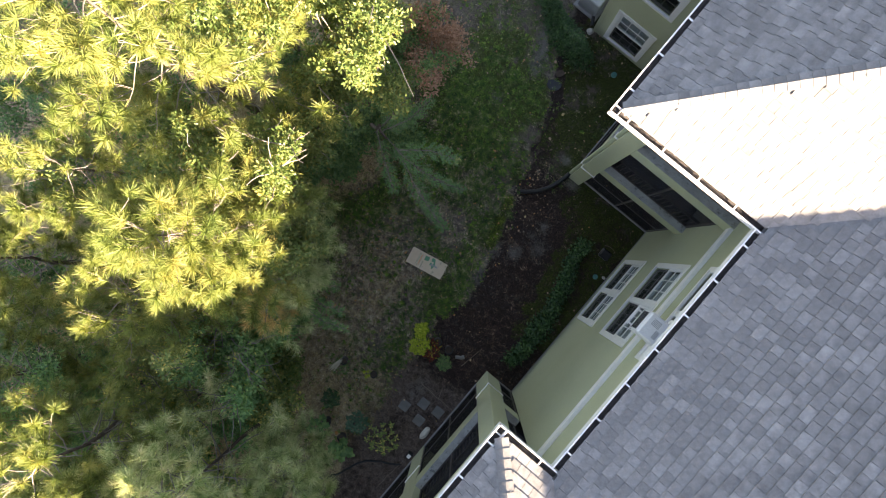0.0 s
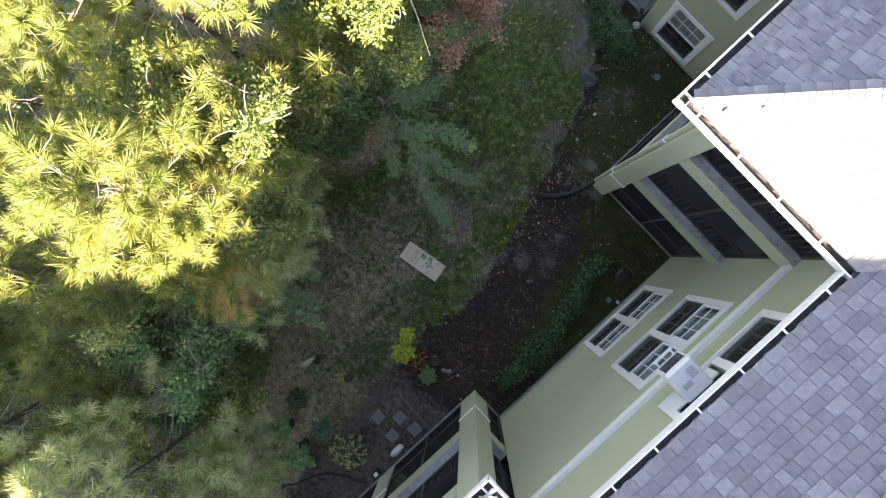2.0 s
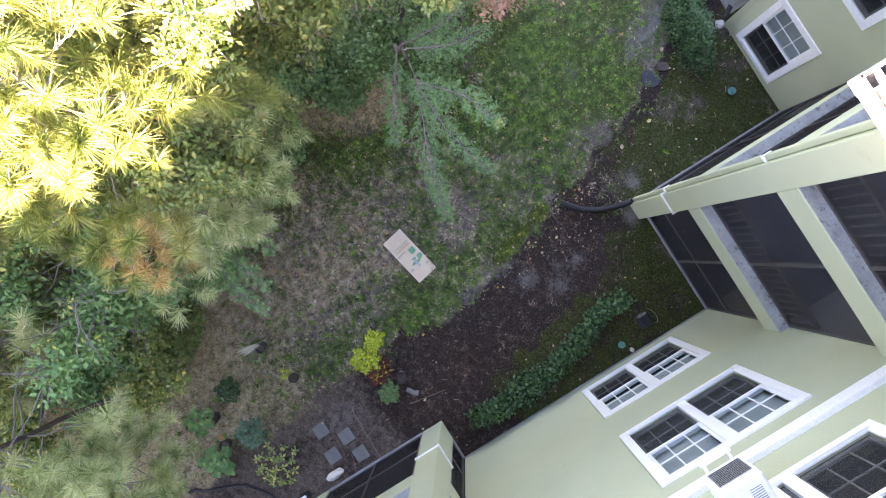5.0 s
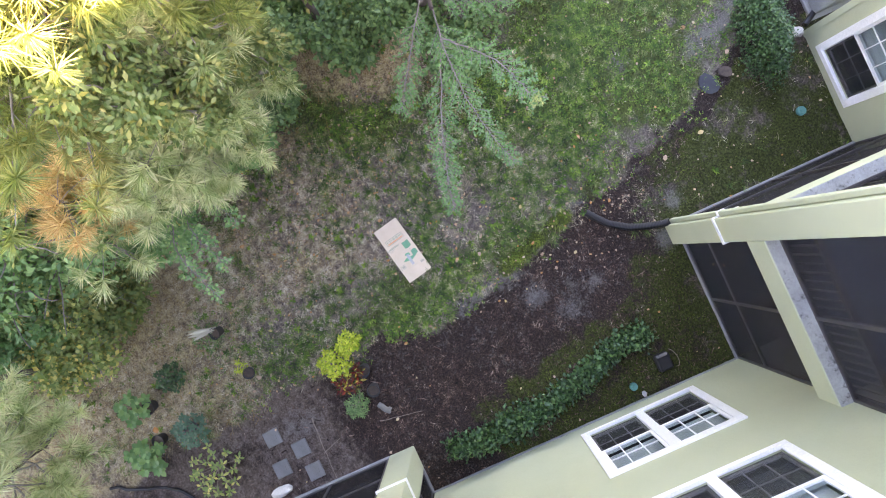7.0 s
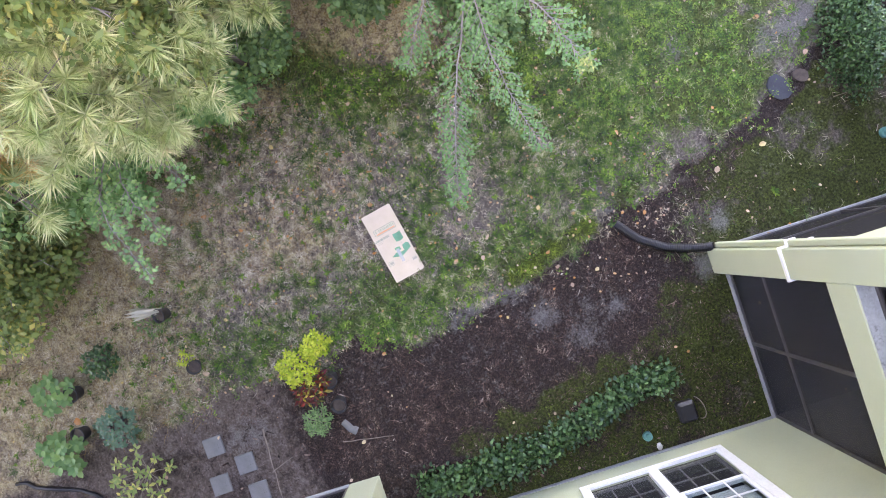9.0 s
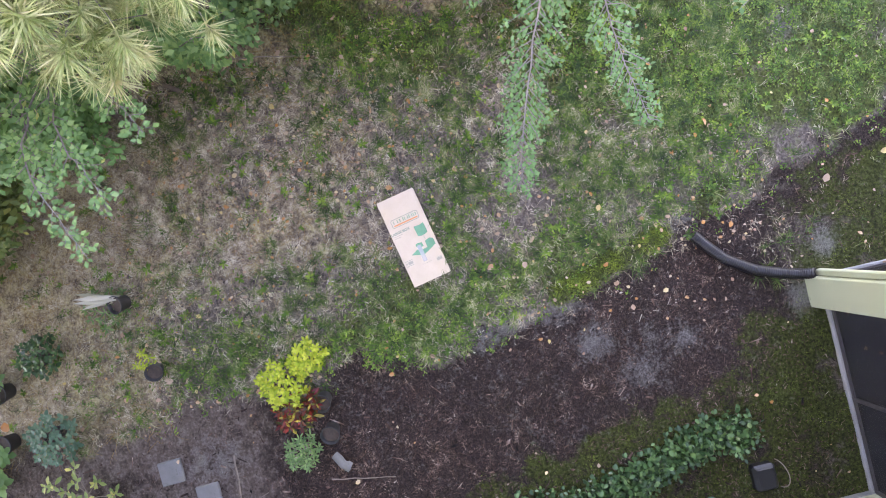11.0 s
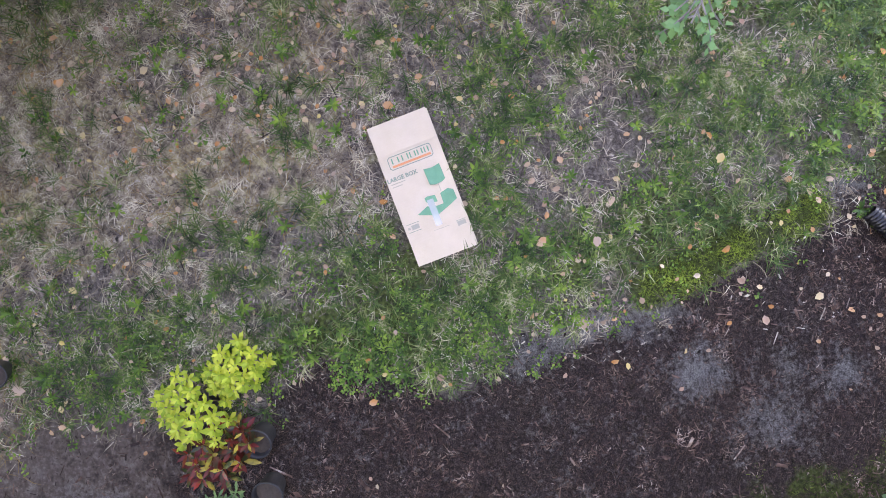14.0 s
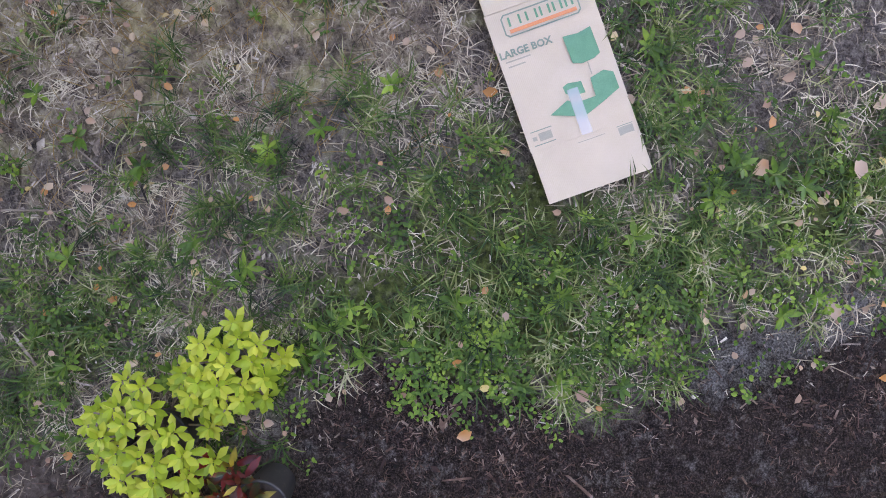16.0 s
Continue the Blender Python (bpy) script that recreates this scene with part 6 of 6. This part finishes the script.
def disc(name, x, y, radius, z, mat, label, category, ring=None):
    ob = empty(name, (x, y, z))
    tagged(ob, label, category)
    bm = bmesh.new()
    bmesh.ops.create_cone(bm, cap_ends=True, segments=24, radius1=radius, radius2=radius * 0.93, depth=0.05)
    part("lid", bm, mat, ob)
    if ring:
        bm = bmesh.new()
        bmesh.ops.create_cone(bm, cap_ends=True, segments=20, radius1=radius * 0.55, radius2=radius * 0.5, depth=0.03)
        bm.transform(Matrix.Translation((0, 0, 0.03)))
        part("cap", bm, ring, ob)
    return ob


TEAL = worn("teal_plastic", (0.05, 0.2, 0.17), (0.08, 0.27, 0.23), 8, 60, 0.5, 0.05)
disc("ground_drain", 3.07, 1.62, 0.07, 0.03, TEAL, "round teal plastic drain cap in the moss", "drain cap", TEAL)
disc("ground_drain", -0.05, 6.15, 0.08, 0.03, TEAL, "round teal plastic drain cap in dark soil", "drain cap", TEAL)
meter = tagged(empty("splash_block", (2.88, 2.25, 0)), "black plastic box with a hooped wire by the wall", "valve box")
part("body", box_bm((-0.15, -0.13, -0.02), (0.15, 0.13, 0.12), 0.03), BLACK_PLASTIC, meter)
part("lid", box_bm((-0.12, -0.1, 0.12), (0.12, 0.1, 0.14), 0.01), BLACK_PLASTIC, meter)
hoop = np.array([(0.16 * math.cos(a), 0.17 + 0.05 * math.sin(a), 0.04 + 0.16 * math.sin(a)) for a in np.linspace(0, math.pi, 14)])
child("wire", np_mesh("wire", *tube_arrays(hoop, 0.006, 5), STICK), meter)


def stone(name, x, y, size, seed, mat, label, category="stone"):
    r = np.random.default_rng(seed)
    bm = bmesh.new()
    bmesh.ops.create_icosphere(bm, subdivisions=3, radius=1)
    for v in bm.verts:
        k = 1 + 0.28 * noise.noise(v.co * 1.6 + Vector((seed, 0, 0))) + 0.1 * noise.noise(v.co * 5)
        v.co = Vector((v.co.x * size[0] * k, v.co.y * size[1] * k, max(-0.2, v.co.z) * size[2] * k + 0.02))
    ob = part(name, bm, mat)
    ob.location = (x, y, 0)
    return tagged(ob, label, category)


stone("stone", 2.26, -4.66, (0.1, 0.2, 0.1), 3, STONE, "pale rough stone lying beside the porch")
stone("stone", 3.26, 1.74, (0.05, 0.04, 0.03), 4, STONE, "small white stone by the wall")
stone("stone", -1.3, 6.66, (0.09, 0.09, 0.09), 5, STONE, "white stone at the far wing's corner")

# drain fitting on the bed
fit_ob = tagged(empty("drain_fitting", (1.66, -2.42, 0.05)), "grey plastic drain elbow lying on the bark", "pipe fitting")
child("elbow", np_mesh("elbow", *tube_arrays([(-0.1, -0.08, 0), (-0.03, -0.03, 0.01), (0.03, 0.0, 0.01), (0.07, 0.05, 0.0)], (0.045, 0.05, 0.05, 0.05), 14), PAVER), fit_ob)
child("socket", np_mesh("socket", *tube_arrays([(0.05, 0.03, 0.0), (0.09, 0.075, 0.0), (0.092, 0.078, 0.0)], (0.058, 0.058, 0.03), 16), PAVER), fit_ob)

# sticks
for pts, w, label in (([(1.32, -3.66, 0.03), (1.9, -3.68, 0.05), (2.43, -3.68, 0.03)], 0.011, "long dry stick on the bark"), ([(1.95, -3.7, 0.05), (1.83, -3.36, 0.03)], 0.009, "short dry stick on the bark"),
                      ([(1.84, -2.6, 0.03), (1.98, -1.86, 0.02)], 0.009, "long dry stick on the bark"), ([(-3.6, -3.86, 0.5), (-3.14, -2.7, 0.25), (-3.07, -1.89, 0.05)], 0.011, "thin bare pale branch over the lawn"), ([(-3.4, -3.6, 0.45), (-2.89, -3.91, 0.3)], 0.007, "thin bare twig at the lawn's edge"), ([(-3.39, -3.98, 0.5), (-2.75, -3.55, 0.25)], 0.006, "thin bare twig at the lawn's edge"),
                      ([(-0.75, -3.25, 0.02), (-0.5, -3.0, 0.03)], 0.006, "thin twig in the grass"), ([(-0.42, -3.5, 0.02), (-0.38, -3.25, 0.03)], 0.006, "thin twig in the grass"),
                      ([(-0.55, -4.0, 0.01), (-0.25, -3.92, 0.02)], 0.014, "pale strip of dry bark in the grass"), ([(2.2, -6.6, 0.03), (2.3, -5.6, 0.04)], 0.01, "thin dry stick on the bark")):
    a = bent(pts[0], pts[1], rng, 7, 0.025)
    if len(pts) > 2:
        a = np.concatenate([a, bent(pts[1], pts[2], rng, 7, 0.025)[1:]])
    tagged(new("stick", np_mesh("stick", *tube_arrays(a, np.linspace(w, w * 0.5, len(a)), 6), STICK)), label, "stick")
# hose and small lamp by the south porch
hose = bent((1.0, -7.4, 0.03), (1.5, -6.3, 0.03), rng, 10, 0.05)
hose = np.concatenate([hose, bent(hose[-1], (2.3, -5.75, 0.03), rng, 10, 0.05)[1:]])
tagged(new("garden_hose", np_mesh("garden_hose", *tube_arrays(hose, 0.028, 8), BLACK_PLASTIC)), "black garden hose on the bark", "hose")
lampb = tagged(empty("garden_lamp", (2.32, -5.4, 0)), "small black garden lamp with a pale panel", "garden lamp")
part("body", box_bm((-0.08, -0.1, -0.02), (0.08, 0.1, 0.12), 0.02), BLACK_PLASTIC, lampb)
part("panel", box_bm((-0.05, -0.06, 0.12), (0.05, 0.05, 0.13), 0.004), WHITE_METAL, lampb, "pale panel")
# air conditioning condenser behind the far hedge
cond = tagged(empty("condenser_unit", (-1.75, 7.35, 0)), "grey air conditioning condenser beside the far wing", "air conditioner")
part("body", box_bm((-0.3, -0.35, 0.05), (0.3, 0.35, 0.72), 0.03), GREY_METAL, cond)
part("pad", box_bm((-0.38, -0.42, -0.05), (0.38, 0.42, 0.05), 0.01), CONCRETE, cond)
bm = bmesh.new()
bmesh.ops.create_cone(bm, cap_ends=True, segments=28, radius1=0.25, radius2=0.22, depth=0.03)
bm.transform(Matrix.Translation((0, 0, 0.735)))
part("fan_grille", bm, BLACK_PLASTIC, cond)
tagged(new("drain_pipe", np_mesh("drain_pipe", *tube_arrays([(-1.36, 6.8, 0.05), (-1.6, 7.2, 0.05), (-2.2, 8.2, 0.05)], 0.05, 10), BLACK_PLASTIC)), "black drain pipe along the far wing", "drain pipe")
for x, y, sx, sy, a, mat, label in ((-1.12, 4.93, 0.2, 0.16, 25, WET_SLATE, "flat dark wet slab in the bare soil"), (-1.2, 5.28, 0.12, 0.1, 60, POT_SOIL, "flat brown broken slab in the bare soil")):
    slab_bm = poly_bm([(sx * math.cos(q) * (1 + 0.12 * math.sin(3 * q + a)), sy * math.sin(q) * (1 + 0.1 * math.cos(2 * q)), -0.02) for q in np.linspace(0, 2 * math.pi, 11)[:-1]], 0.04)
    slab_ob = part("slab", slab_bm, mat)
    slab_ob.matrix_basis = pose(x, y, 0.0, 1, 2, a)
    tagged(slab_ob, label, "slab")

# ---------------------------------------------------------------- grass, weeds, bark chips and fallen leaves
def lay(count, lo, hi, keep):
    """Places on the ground, thinned by keep(x, y)."""
    x, y = rng.uniform(lo[0], hi[0], count), rng.uniform(lo[1], hi[1], count)
    k = rng.uniform(size=count) < keep(x, y)
    x, y = x[k], y[k]
    return np.stack([x, y, rise(x, y)], 1)


def lawn_keep(power):
    def keep(x, y):
        mulch, moss, sand, straw, green, earth = zones(x, y)
        return np.clip((0.1 + 1.25 * green) * (0.05 + 0.95 * field(x, y, 3.5)) * (0.25 + 0.75 * field(x, y, 0.9, 3)) * (1 - mulch) * (1 - 0.9 * sand) * (1 - np.clip(moss, 0, 1)) * (1 - 0.75 * straw), 0, 1) ** power
    return keep


def under_box(p):
    d = p[:, :2] - np.array([-0.685, -1.03])
    c, s = math.cos(radians(11.4)), math.sin(radians(11.4))
    a, b = d @ np.array([c, s]), d @ np.array([-s, c])
    return p[(np.abs(a) > 0.56) | (np.abs(b) > 0.255)]


def blades(name, places, per, length, mat, flat, label, width=1.0):
    n = len(places)
    at = np.repeat(places, per, 0) + np.concatenate([rng.normal(0, 0.016, (n * per, 2)), np.zeros((n * per, 1))], 1)
    ang = rng.uniform(0, 2 * np.pi, n * per)
    way = np.stack([np.cos(ang), np.sin(ang), rng.uniform(*flat, n * per)], 1)
    t = (BLADE[0] * np.array([width, 1, 1]), BLADE[1])
    v, f = spread(t, frames_of(at, way, np.tile([0, 0, 1.0], (n * per, 1)), rng.uniform(*length, n * per)))
    return tagged(new(name, np_mesh(name, v, f, mat)), label, "grass", kind="stuff")


CORE, WIDE = ((-3.2, -4.8), (0.8, 3.2)), ((-4.6, -7.5), (0.9, 8.0))
blades("lawn_grass", under_box(np.concatenate([lay(34000, *CORE, lawn_keep(1.5)), lay(36000, *WIDE, lawn_keep(1.3))])), 7, (0.04, 0.1), GRASS, (0.1, 1.0), "short patchy green grass", 1.3)
bare_keep = lambda x, y: (1 - 0.95 * np.clip(1.4 * zones(x, y)[4] - 0.25, 0, 1)) * (1 - zones(x, y)[0]) * (1 - np.clip(zones(x, y)[1], 0, 1)) * (0.08 + 0.92 * field(x, y, 2.6, 2) ** 1.5)
blades("dry_grass", under_box(np.concatenate([lay(32000, *CORE, bare_keep), lay(14000, *WIDE, bare_keep), lay(14000, (-3.0, -7.5), (0.9, -3.2), lambda x, y: (0.15 + 0.85 * zones(x, y)[3]) * (1 - zones(x, y)[0]) * (0.15 + 0.85 * field(x, y, 1.8, 13)))])), 4, (0.04, 0.12), GRASS_DRY, (0.0, 0.4), "dry straw-coloured grass", 0.75)
tuft_keep = lambda x, y: 0.8 * (1 - np.clip(zones(x, y)[1], 0, 1)) * (1 - zones(x, y)[0]) * field(x, y, 1.6, 6) * (1 - zones(x, y)[3]) * (0.25 + 0.75 * field(x, y, 6.0, 16))
blades("grass_tufts", under_box(np.concatenate([lay(5200, *CORE, tuft_keep), lay(3500, *WIDE, tuft_keep)])), 20, (0.07, 0.16), GRASS, (0.05, 0.8), "tufts of longer green and bleached grass", 0.8)
blades("pine_straw", lay(16000, (-8.5, -9.0), (1.0, 4.0), lambda x, y: np.clip(zones(x, y)[3], 0, 1)), 3, (0.08, 0.2), NEEDLE_DRY, (0.0, 0.2), "brown pine straw", 0.35)
moss_keep = lambda x, y: np.clip(1.3 * zones(x, y)[1] - 0.35, 0, 1) * (0.05 + 0.95 * field(x, y, 3.2, 19))
blades("moss_strip", lay(16000, (-0.8, 0.2), (0.6, 3.0), lambda x, y: np.clip(1.4 * streak(x, y, (0.32, 0.5), (-0.06, 1.75), 0.15) - 0.25, 0, 1) * (0.2 + 0.8 * field(x, y, 3.2, 19))), 6, (0.014, 0.034), MOSS_VIVID, (0.3, 1.2), "strip of vivid green moss along the bed", 2.0)
blades("moss_growth", lay(30000, (-1.6, -1.4), (3.3, 6.6), moss_keep), 6, (0.014, 0.034), MOSS, (0.3, 1.2), "low olive green moss on damp soil", 2.0)


def weeds():
    """Clover and creeping weeds in close mats, and single rosettes of larger leaves."""
    keep = lambda x, y: np.clip(0.03 + 0.1 * blob(x, y, -0.2, -5.0, 1.0, 1.6) + 0.5 * streak(x, y, (0.5, -2.0), (0.42, 0.0), 0.22) + 0.2 * blob(x, y, -0.05, -1.2, 0.5, 0.9) + 0.2 * blob(x, y, -0.9, -0.5, 0.3, 0.8) + 0.4 * streak(x, y, (-4.1, -2.5), (-2.6, 0.0), 0.45) + 0.25 * blob(x, y, 0.2, -3.2, 0.35, 0.6) + 1.1 * blob(x, y, -2.7, 3.5, 1.7, 1.9), 0, 1) * (0.02 + 0.98 * field(x, y, 3.8, 1) ** 1.6) * (0.15 + 0.85 * field(x, y, 1.3, 27)) * smooth(0.4, 0.1, x - bed_edge(y)) * (1 - zones(x, y)[2])
    p = under_box(np.concatenate([lay(34000, *CORE, keep), lay(76000, *WIDE, keep)]))
    n, per = len(p), 8
    at = np.repeat(p, per, 0) + np.concatenate([rng.normal(0, 0.024, (n * per, 2)), rng.uniform(0.012, 0.045, (n * per, 1))], 1)
    ang = rng.uniform(0, 2 * np.pi, n * per)
    way = np.stack([np.cos(ang), np.sin(ang), rng.uniform(-0.1, 0.35, n * per)], 1)
    v, f = spread(ROUND_LEAF, frames_of(at, way, np.tile([0, 0, 1.0], (n * per, 1)) + rng.normal(0, 0.25, (n * per, 3)), rng.uniform(0.013, 0.031, n * per)))
    tagged(new("clover", np_mesh("clover", v, f, CLOVER)), "small bright green clover and creeping weeds", "weeds", kind="stuff")
    single = lambda x, y: np.clip(0.12 + zones(x, y)[4], 0, 1) * (1 - zones(x, y)[0]) * (1 - np.clip(zones(x, y)[1], 0, 1)) * (0.15 + 0.85 * field(x, y, 2.4, 33))
    p = under_box(np.concatenate([lay(1100, *CORE, single), lay(1500, *WIDE, single)]))
    n, per = len(p), 9
    at = np.repeat(p, per, 0) + np.array([0, 0, 0.02])
    ang = np.tile(np.arange(per) * 2.4, n) + np.repeat(rng.uniform(0, 6, n), per) + rng.normal(0, 0.2, n * per)
    way = np.stack([np.cos(ang), np.sin(ang), rng.uniform(0.0, 0.7, n * per)], 1)
    size = np.repeat(rng.uniform(0.035, 0.085, n), per) * rng.uniform(0.7, 1.2, n * per)
    v, f = spread(LONG_LEAF, frames_of(at, way, np.tile([0, 0, 1.0], (n * per, 1)) + rng.normal(0, 0.2, (n * per, 3)), size))
    tagged(new("broad_weeds", np_mesh("broad_weeds", v, f, CLOVER)), "scattered green weed rosettes in the lawn", "weeds", kind="stuff")


weeds()


def bark_chips():
    keep = lambda x, y: zones(x, y)[0] * (1 - 0.92 * np.clip(1.3 * zones(x, y)[2], 0, 1)) * (1 - 0.75 * zones(x, y)[5]) * (1 - 0.45 * zones(x, y)[1]) * (0.25 + 0.75 * field(x, y, 2.5, 8))
    chunks = []
    for shape, many, mean in ((CHIP_SHAPE, 46000, -4.25), (CHIP_SHAPE, 4500, -3.65), (THIN_CHIP, 34000, -3.4), (SMALL_LEAF, 9000, -3.95)):
        p = np.concatenate([lay(many, (-0.8, -5.5), (3.3, 4.2), keep), lay(many // 6, (0.9, -8.5), (2.5, -5.5), keep)])
        n = len(p)
        p[:, 2] += rng.uniform(0.0, 0.014, n)
        ang = rng.uniform(0, 2 * np.pi, n)
        way = np.stack([np.cos(ang), np.sin(ang), rng.normal(0, 0.15, n)], 1)
        chunks.append(spread(shape, frames_of(p, way, np.tile([0, 0, 1.0], (n, 1)) + rng.normal(0, 0.3, (n, 3)), rng.lognormal(mean, 0.5, n))))
    p = lay(60000, (0.2, -3.4), (2.2, 2.4), keep)
    ang, tri = rng.uniform(0, 2 * np.pi, len(p)), rng.normal(0, 0.3, (len(p), 3))
    p[:, 2] += rng.uniform(0.0, 0.01, len(p))
    chunks.append(spread((THIN_CHIP[0] * np.array([2.2, 1, 1.2]), THIN_CHIP[1]), frames_of(p, np.stack([np.cos(ang), np.sin(ang), rng.normal(0, 0.2, len(p))], 1), np.array([0, 0, 1.0]) + tri, rng.lognormal(-4.15, 0.4, len(p)))))
    v, f = joined(chunks)
    tagged(new("bark_chips", np_mesh("bark_chips", v, f, CHIP)), "dark reddish brown bark mulch", "bark mulch", kind="stuff")


bark_chips()


def ground_debris():
    """Crumbs, dead leaf scraps and twiglets on the bare soil of the lawn."""
    keep = lambda x, y: (1 - np.clip(zones(x, y)[1], 0, 1)) * (1 - 0.8 * zones(x, y)[0]) * (0.3 + 0.7 * field(x, y, 2.2, 11)) * (1 - 0.85 * np.clip(1.2 * zones(x, y)[4], 0, 1))
    chunks = []
    for shape, many, mean in ((CHIP_SHAPE, 24000, -4.15), (THIN_CHIP, 24000, -3.25), (SMALL_LEAF, 12000, -3.9)):
        f3 = shape[1]
        p = under_box(np.concatenate([lay(many, *CORE, keep), lay(many // 3, *WIDE, keep)]))
        n = len(p)
        p[:, 2] += rng.uniform(0.0, 0.012, n)
        ang = rng.uniform(0, 2 * np.pi, n)
        way = np.stack([np.cos(ang), np.sin(ang), rng.normal(0, 0.2, n)], 1)
        chunks.append(spread(shape, frames_of(p, way, np.tile([0, 0, 1.0], (n, 1)) + rng.normal(0, 0.35, (n, 3)), rng.lognormal(mean, 0.45, n))))
    v, f = joined(chunks)
    tagged(new("ground_debris", np_mesh("ground_debris", v, f, DEBRIS)), "brown crumbs and dead leaf scraps on bare soil", "debris", kind="stuff")


ground_debris()


def fallen_leaves():
    p = np.concatenate([lay(1100, *CORE, lambda x, y: 0.5 + 0 * x), lay(1300, *WIDE, lambda x, y: 0.5 + 0 * x), lay(260, (0.3, -5.5), (3.3, 4.5), lambda x, y: 0.3 + 0 * x), lay(500, (-3.2, -4.0), (-1.2, -0.5), lambda x, y: 0.5 + 0 * x)])
    p = under_box(p)
    n = len(p)
    p[:, 2] += rng.uniform(0.015, 0.045, n)
    ang = rng.uniform(0, 2 * np.pi, n)
    way = np.stack([np.cos(ang), np.sin(ang), rng.normal(0, 0.2, n)], 1)
    lf = (ROUND_LEAF[0] * np.array([1.15, 1, 2.2]), ROUND_LEAF[1])
    v, f = spread(lf, frames_of(p, way, np.tile([0, 0, 1.0], (n, 1)) + rng.normal(0, 0.3, (n, 3)), rng.lognormal(-3.22, 0.33, n)))
    tagged(new("fallen_leaves", np_mesh("fallen_leaves", v, f, LITTER)), "scattered tan, yellow and orange fallen leaves", "leaves", kind="stuff")


fallen_leaves()
